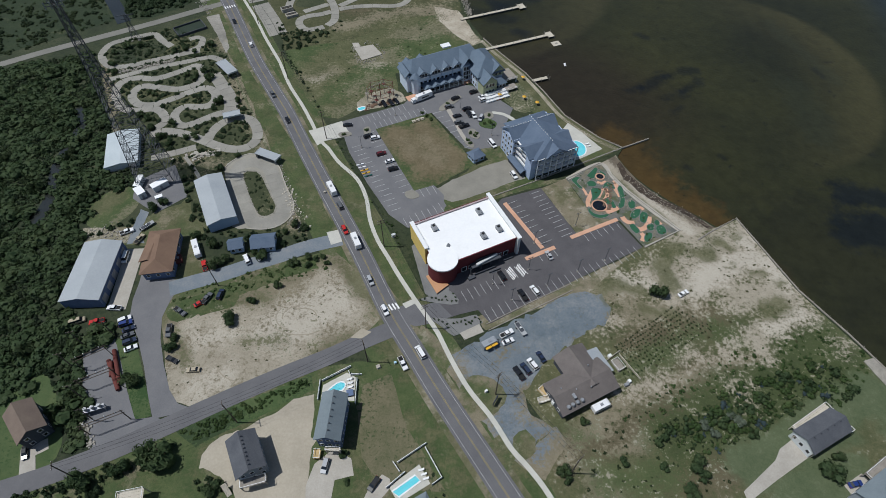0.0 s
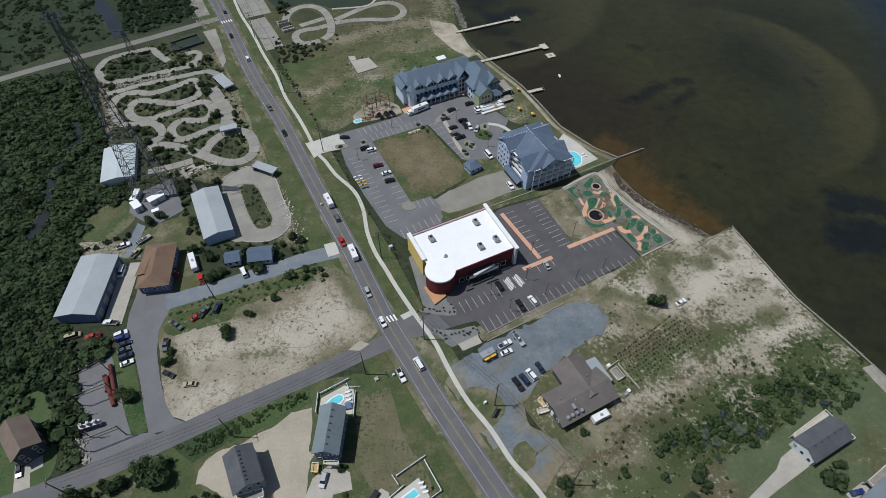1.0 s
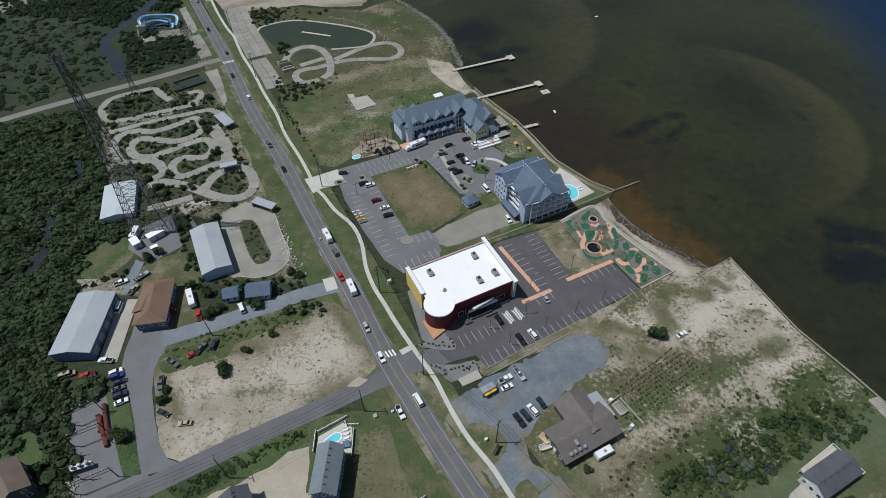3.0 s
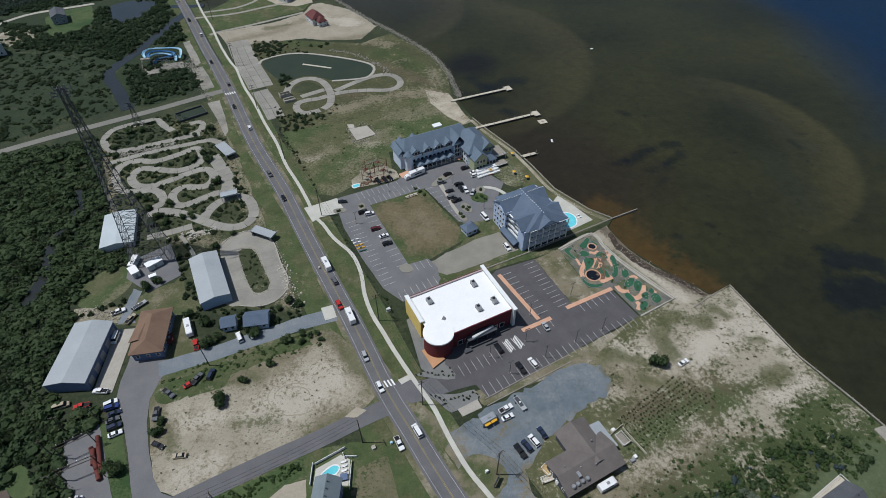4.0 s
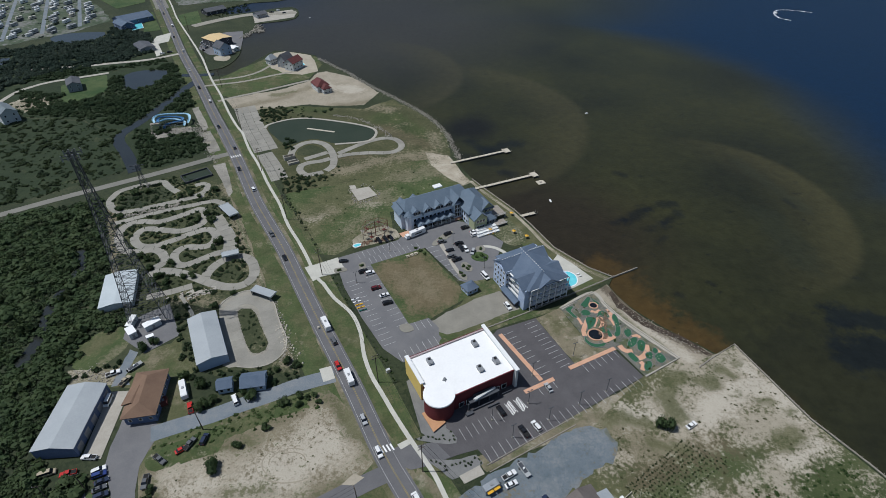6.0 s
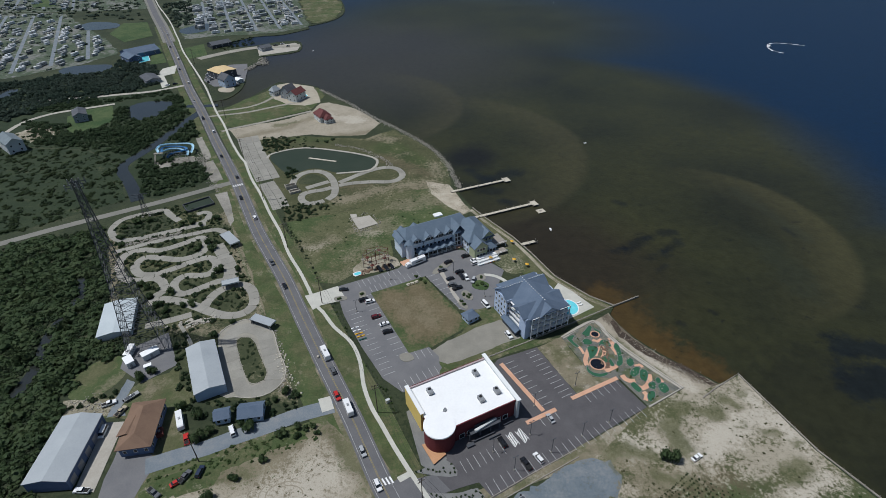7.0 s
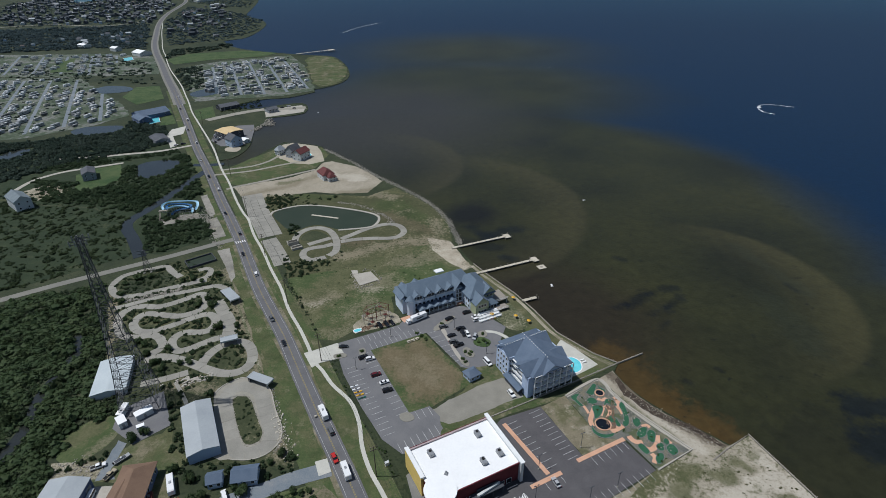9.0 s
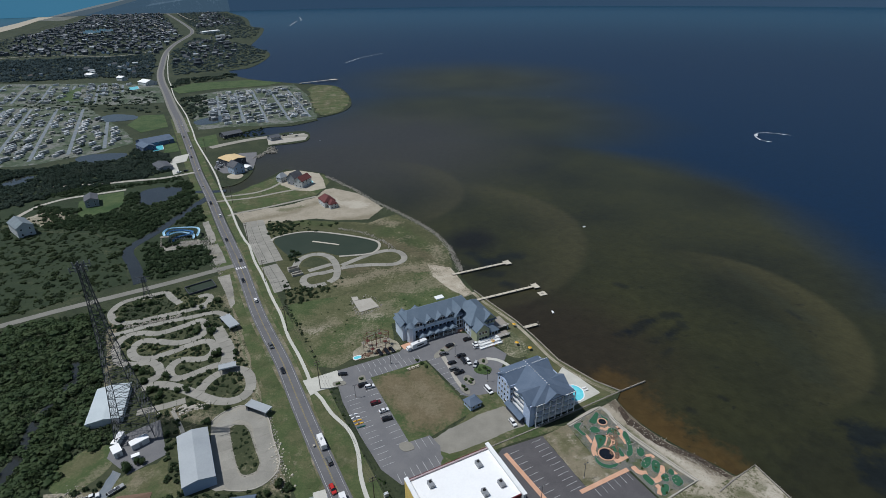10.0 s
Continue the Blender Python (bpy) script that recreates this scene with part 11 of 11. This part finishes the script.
boulders("track_rocks", "pale stones edging the oval track", [(-92.2, 178.5), (-90.8, 180.5), (-86.6, 180.4), (-83.4, 177.2), (-80.1, 171.0), (-76.1, 163.9), (-73.4, 158.7), (-73.6, 154.6), (-76.6, 152.7), (-79.3, 153.0), (-82.4, 157.2), (-86.1, 164.0), (-89.5, 171.1), (-92.2, 178.5)], 0.25, 190, (0.12, 0.36), 62)
boulders("track_rocks", "pale stones round the oval track", [(-76.0, 184.3), (-72.7, 176.6), (-65.5, 162.0), (-64.3, 155.5), (-66.6, 148.9)], 0.5, 110, (0.12, 0.4), 63)
boulders("pond_rocks", "pale stones beside the pond", [(-77.0, 393.1), (-58.0, 384.6), (-38.9, 367.3), (-31.7, 355.4)], 1.0, 260, (0.18, 0.5), 64)
boulders("beach_debris", "scattered pale debris on the beach", [(84.7, 175.2), (94.9, 163.9), (104.7, 153.9), (111.6, 148.1)], 1.3, 260, (0.08, 0.28), 65)
boulders("track_rubble", "broken concrete rubble along the kart track", [(-181.9, 258.4), (-173.2, 261.0), (-164.3, 264.9), (-152.9, 269.8)], 0.9, 320, (0.2, 0.65), 66)
boulders("slab_rubble", "broken concrete round the foundation slab", [(-51.9, 283.0), (-41.0, 287.4), (-34.2, 275.6), (-45.5, 268.6), (-51.9, 283.0)], 0.8, 150, (0.12, 0.45), 75)
boulders("slide_rubble", "broken concrete and boards round the water slide", [(-206.0, 366.0), (-196.0, 369.0), (-184.0, 371.0), (-176.0, 372.0), (-170.0, 366.0)], 2.4, 240, (0.2, 0.7), 76)
boulders("lot_rubble", "rubble along the old lots", [(-178.5, 384.0), (-171.0, 368.0), (-158.0, 341.0), (-146.0, 322.0)], 1.6, 220, (0.15, 0.55), 77)
boulders("canal_rubble", "pale rubble on the canal bank", [(-197.0, 640.0), (-187.0, 615.0), (-194.0, 622.0), (-201.0, 596.0)], 2.2, 260, (0.3, 1.1), 78)
boulders("yard_debris", "scattered debris beside the sheds", [(-149.8, 142.8), (-142.7, 145.9), (-134.4, 139.7)], 2.0, 90, (0.15, 0.5), 67)
boulders("yard_debris", "scattered debris beside the kart oval", [(-69.6, 167.4), (-63.8, 155.5), (-58.8, 147.4)], 1.8, 80, (0.15, 0.55), 68, "pale_wood")


def lamp_post(at, high=8.0, rz=0.0):
    ob = thing("lamp_post", "dark parking lot lamp post with two heads", "lamp post", at[0], at[1], ground_z(*at), rz, "lamp posts")
    bm = bmesh.new()
    cylinder(bm, 0, 0, 0.6, high, 0.11, 0.08, sides=8)
    part("post", bm, "dark_siding", ob)
    bm = bmesh.new()
    cylinder(bm, 0, 0, 0, 0.65, 0.3, sides=10)
    part("base", bm, "concrete", ob)
    for s in (-1, 1):
        part("lamp_head", boxes((s * 0.7 - 0.4, s * 0.7 + 0.4, -0.16, 0.16, high - 0.05, high + 0.12)), "dark_siding", ob)


for p in ((19.6, 117.5), (34.3, 124.4), (53.8, 123.3), (40.9, 116.7), (26.4, 110.0), (56.6, 147.4), (65.7, 128.9), (37.9, 137.6)):
    lamp_post(p, 8.0, 25)
for p in ((-39.2, 196.7), (-24.2, 221.0), (9.2, 225.6), (24.1, 205.8)):
    lamp_post(p, 7.0, 25)


def kayak(at, rz, colour, z=0.0):
    ob = thing("kayak", f"{colour.replace('car_', '')} plastic kayak lying on the ground", "kayak", at[0], at[1], ground_z(*at), rz, "kayaks")
    part("hull", profile(bmesh.new(), [(-1.9, 0.3), (-1.2, 0.0), (1.2, 0.0), (1.9, 0.3), (1.2, 0.4), (-1.2, 0.4)], 0.4, 0.08), colour, ob)
    part("seat_well", boxes((-0.5, 0.4, -0.22, 0.22, 0.34, 0.42)), "rubber", ob)


for i, c in enumerate(("car_white", "car_white", "car_yellow", "car_yellow", "car_green")):
    p = Vector((-38.7, 184.9)).lerp(Vector((-34.3, 177.4)), i / 4)
    kayak((p.x, p.y), 22, c)
for i, c in enumerate(("car_red", "car_yellow", "car_yellow", "car_red", "car_yellow", "car_tan")):
    p = Vector((26.2, 233.6)).lerp(Vector((33.6, 236.5)), i / 5)
    kayak((p.x, p.y), 60, c)
for i in range(3):
    p = Vector((-14.7, 216.1)).lerp(Vector((-10.5, 218.3)), i / 2)
    ob = thing("picnic_table", "wooden picnic table on the hotel lawn", "picnic table", p.x, p.y, ground_z(p.x, p.y), 25, "picnic tables")
    part("tabletop", boxes((-0.9, 0.9, -0.4, 0.4, 0.7, 0.78)), "pale_wood", ob)
    for s in (-1, 1):
        part("bench", boxes((-0.9, 0.9, s * 0.75 - 0.15, s * 0.75 + 0.15, 0.4, 0.46)), "pale_wood", ob)
        part("leg", boxes((s * 0.65 - 0.06, s * 0.65 + 0.06, -0.7, 0.7, 0, 0.7)), "weathered_wood", ob)


def lounger(at, rz):
    ob = thing("sun_lounger", "white sun lounger on a pool deck", "lounger", at[0], at[1], ground_z(*at), rz, "loungers")
    part("mattress", boxes((-0.95, 0.4, -0.33, 0.33, 0.32, 0.42)), "white_trim", ob)
    bm = boxes((0.0, 0.75, -0.33, 0.33, 0.0, 0.1))
    b = part("backrest", bm, "white_trim", ob)
    b.matrix_basis = pose(0.4, 0, 0.34, 0, -40, 0)
    for x in (-0.8, 0.3):
        for s in (-1, 1):
            part("leg", boxes((x - 0.04, x + 0.04, s * 0.28 - 0.04, s * 0.28 + 0.04, 0, 0.32)), "grey_steel", ob)


for p in ((-32.3, 77.6), (-32.0, 76.2), (-31.8, 74.7), (-6.7, 47.5), (-5.9, 46.2), (-5.2, 44.9), (69.9, 199.1), (70.5, 197.5)):
    lounger(p, 15)
ob = thing("spa_tub", "dark square spa tub beside a pool", "spa", *(-31.6, 72.5), 0.1, 10)
part("shell", boxes((-1.1, 1.1, -1.1, 1.1, 0, 0.85)), "dark_siding", ob)
part("cover", boxes((-1.15, 1.15, -1.15, 1.15, 0.85, 0.98)), "navy_wall", ob)
for at, size, label, m in (((14.8, 73.1), (0.9, 0.6, 1.3), "white utility cabinet on grass", "white_trim"), ((-16.8, 83.8), (0.8, 0.6, 0.9), "pale blue utility box on grass", "pale_blue"), ((-20.6, 141.5), (1.6, 1.0, 1.6), "pale green utility cabinet", "pale_siding"), ((-22.7, 82.3), (1.2, 1.2, 0.8), "pale concrete block on grass", "concrete"),
                           ((63.3, 75.6), (1.6, 0.9, 1.0), "grey propane tank cabinet", "grey_steel"), ((64.5, 76.8), (1.0, 1.0, 1.1), "white storage bin on grass", "white_trim"), ((59.5, 86.4), (1.2, 0.9, 1.0), "white cooler box on grass", "white_trim"), ((-53.0, 166.8), (0.8, 0.8, 0.8), "pale box beside the lane", "concrete")):
    ob = thing("utility_cabinet", label, "cabinet", at[0], at[1], ground_z(*at), 25)
    w, d, h = size
    part("casing", boxes((-w / 2, w / 2, -d / 2, d / 2, 0.1, h)), m, ob)
    part("base", boxes((-w / 2 - 0.1, w / 2 + 0.1, -d / 2 - 0.1, d / 2 + 0.1, 0, 0.1)), "concrete", ob)
    part("lid", boxes((-w / 2 - 0.04, w / 2 + 0.04, -d / 2 - 0.04, d / 2 + 0.04, h, h + 0.06)), m, ob)
ob = thing("road_sign", "dark double-sided sign board on posts", "sign", *(17.7, 69.5), 0.06, 60)
part("board", boxes((-1.8, 1.8, -0.12, 0.12, 1.0, 3.2)), "dark_siding", ob)
for s in (-1, 1):
    part("post", boxes((s * 1.6 - 0.1, s * 1.6 + 0.1, -0.1, 0.1, 0, 3.4)), "pole_wood", ob)
# rooftop fans of the restaurant
for at in ((41.2, 65.9), (42.7, 66.7), (44.3, 67.5), (46.0, 68.3)):
    ob = thing("roof_fan", "round grey exhaust fan on a shingle roof", "vent", at[0], at[1], 4.3, 0, "roof fans")
    bm = bmesh.new()
    cylinder(bm, 0, 0, 0, 0.9, 0.35, sides=10)
    part("shaft", bm, "grey_steel", ob)
    bm = bmesh.new()
    cylinder(bm, 0, 0, 0.9, 1.3, 0.75, 0.5, sides=12)
    part("hood", bm, "grey_steel", ob)
# clipped flower tubs by the sea wall
for at in ((43.7, 251.9), (42.7, 234.5), (30.0, 236.5), (49.0, 229.8)):
    ob = thing("beach_umbrella", "small yellow beach umbrella on grass", "umbrella", at[0], at[1], 0.04, 0, "beach umbrellas")
    bm = bmesh.new()
    cylinder(bm, 0, 0, 0, 1.9, 0.04, sides=6)
    part("pole", bm, "grey_steel", ob)
    bm = bmesh.new()
    cylinder(bm, 0, 0, 1.8, 2.35, 1.1, 0.08, sides=8)
    part("canopy", bm, "car_yellow", ob)


# weedy bank of the sandy lot
cover("rim_cover", GREEN, [(LUSH, 0.35, 1.6, 0.9, []), (OLIVE, 0.25, 1.6, 0.85, []), (SAND, -0.05, 1.8, 0.8, [])], size=0.6)
patch("grass_rim", [(-104.6, 104.6), (-102.9, 107.7), (-98.4, 110.9), (-85.9, 116.1), (-70.4, 122.7), (-50.4, 131.0), (-49.6, 125.2), (-62.9, 120.8), (-73.0, 114.6), (-78.7, 112.2), (-79.6, 107.4), (-92.3, 104.0), (-100.0, 100.7)], 0.075, "rim_cover", "weedy green bank at the edge of the sandy lot", "ground", jag=1.5)

# ---- electric yard on the storage lot ----
def yard_frame(a, b, high, label):
    """Two poles that carry a double crossbeam with insulators."""
    a, b = Vector(a), Vector(b)
    d = b - a
    ob = thing("pole_frame", label, "electric frame", a.x, a.y, 0, math.degrees(math.atan2(d.y, d.x)), "pole frames on the storage lot")
    for x in (0.0, d.length):
        bm = bmesh.new()
        cylinder(bm, x, 0, -0.3, high, 0.18, 0.12, sides=8)
        part("pole", bm, "bark", ob)
    for z in (high - 0.6, high - 2.2):
        part("crossbeam", boxes((-0.6, d.length + 0.6, -0.09, 0.09, z - 0.1, z + 0.1)), "bark", ob)
    for i in range(4):
        bm = bmesh.new()
        cylinder(bm, (i + 0.5) * d.length / 4, 0, high - 0.5, high + 0.1, 0.12, sides=6)
        part("insulator", bm, "white_trim", ob)
    return ob


yard_frame((-125.9, 81.2), (-117.2, 86.2), 9.0, "wooden pole frame with steel crossbeams on the storage lot")
yard_frame((-122.1, 73.9), (-112.6, 78.5), 8.0, "wooden pole frame with insulators over the storage lot")
yard_frame((-114.8, 58.5), (-103.4, 63.7), 8.0, "low wooden pole frame at the street end of the lot")
bank = thing("transformer_bank", "grey transformers on a steel stand in the yard", "transformer", *(-115.7, 66.4), 0, 20)
part("stand", boxes((-3.2, 3.2, -0.8, 0.8, 2.2, 2.45), (-3.1, -2.9, -0.7, -0.5, 0, 2.2), (2.9, 3.1, -0.7, -0.5, 0, 2.2), (-3.1, -2.9, 0.5, 0.7, 0, 2.2), (2.9, 3.1, 0.5, 0.7, 0, 2.2)), "grey_steel", bank)
for x in (-2.1, 0.0, 2.1):
    bm = bmesh.new()
    cylinder(bm, x, 0, 2.45, 4.0, 0.55, sides=10)
    tank = part("tank", bm, "grey_steel", bank)
    for y in (-0.25, 0.25):
        bm = bmesh.new()
        cylinder(bm, x, y, 4.0, 4.5, 0.1, sides=6)
        part("bushing", bm, "white_trim", tank)
boulders("lot_rubble", "pale rubble along the edge of the storage lot", [(-118.5, 64.1), (-115.9, 59.4), (-112.9, 54.9)], 0.6, 60, (0.2, 0.6), 91)

boulders("play_rocks", "brown rockwork below the climbing frame", [(-40.0, 226.5), (-36.0, 229.5), (-31.0, 230.5), (-26.0, 232.5)], 1.2, 110, (0.2, 0.7), 94, "brown_rock")
boulders("golf_rocks", "brown rockwork on the golf course", [(72.7, 169.3), (74.3, 167.2), (73.1, 163.7), (71.0, 160.9), (73.0, 157.2), (76.5, 172.0)], 0.5, 150, (0.15, 0.5), 92, "brown_rock")
boulders("golf_rocks", "small pale rocks on the golf course", [(60.6, 173.8), (66.3, 173.8), (75.3, 173.8), (80.9, 163.2), (84.2, 155.5), (88.5, 147.4), (91.3, 144.3)], 1.6, 110, (0.12, 0.35), 93)
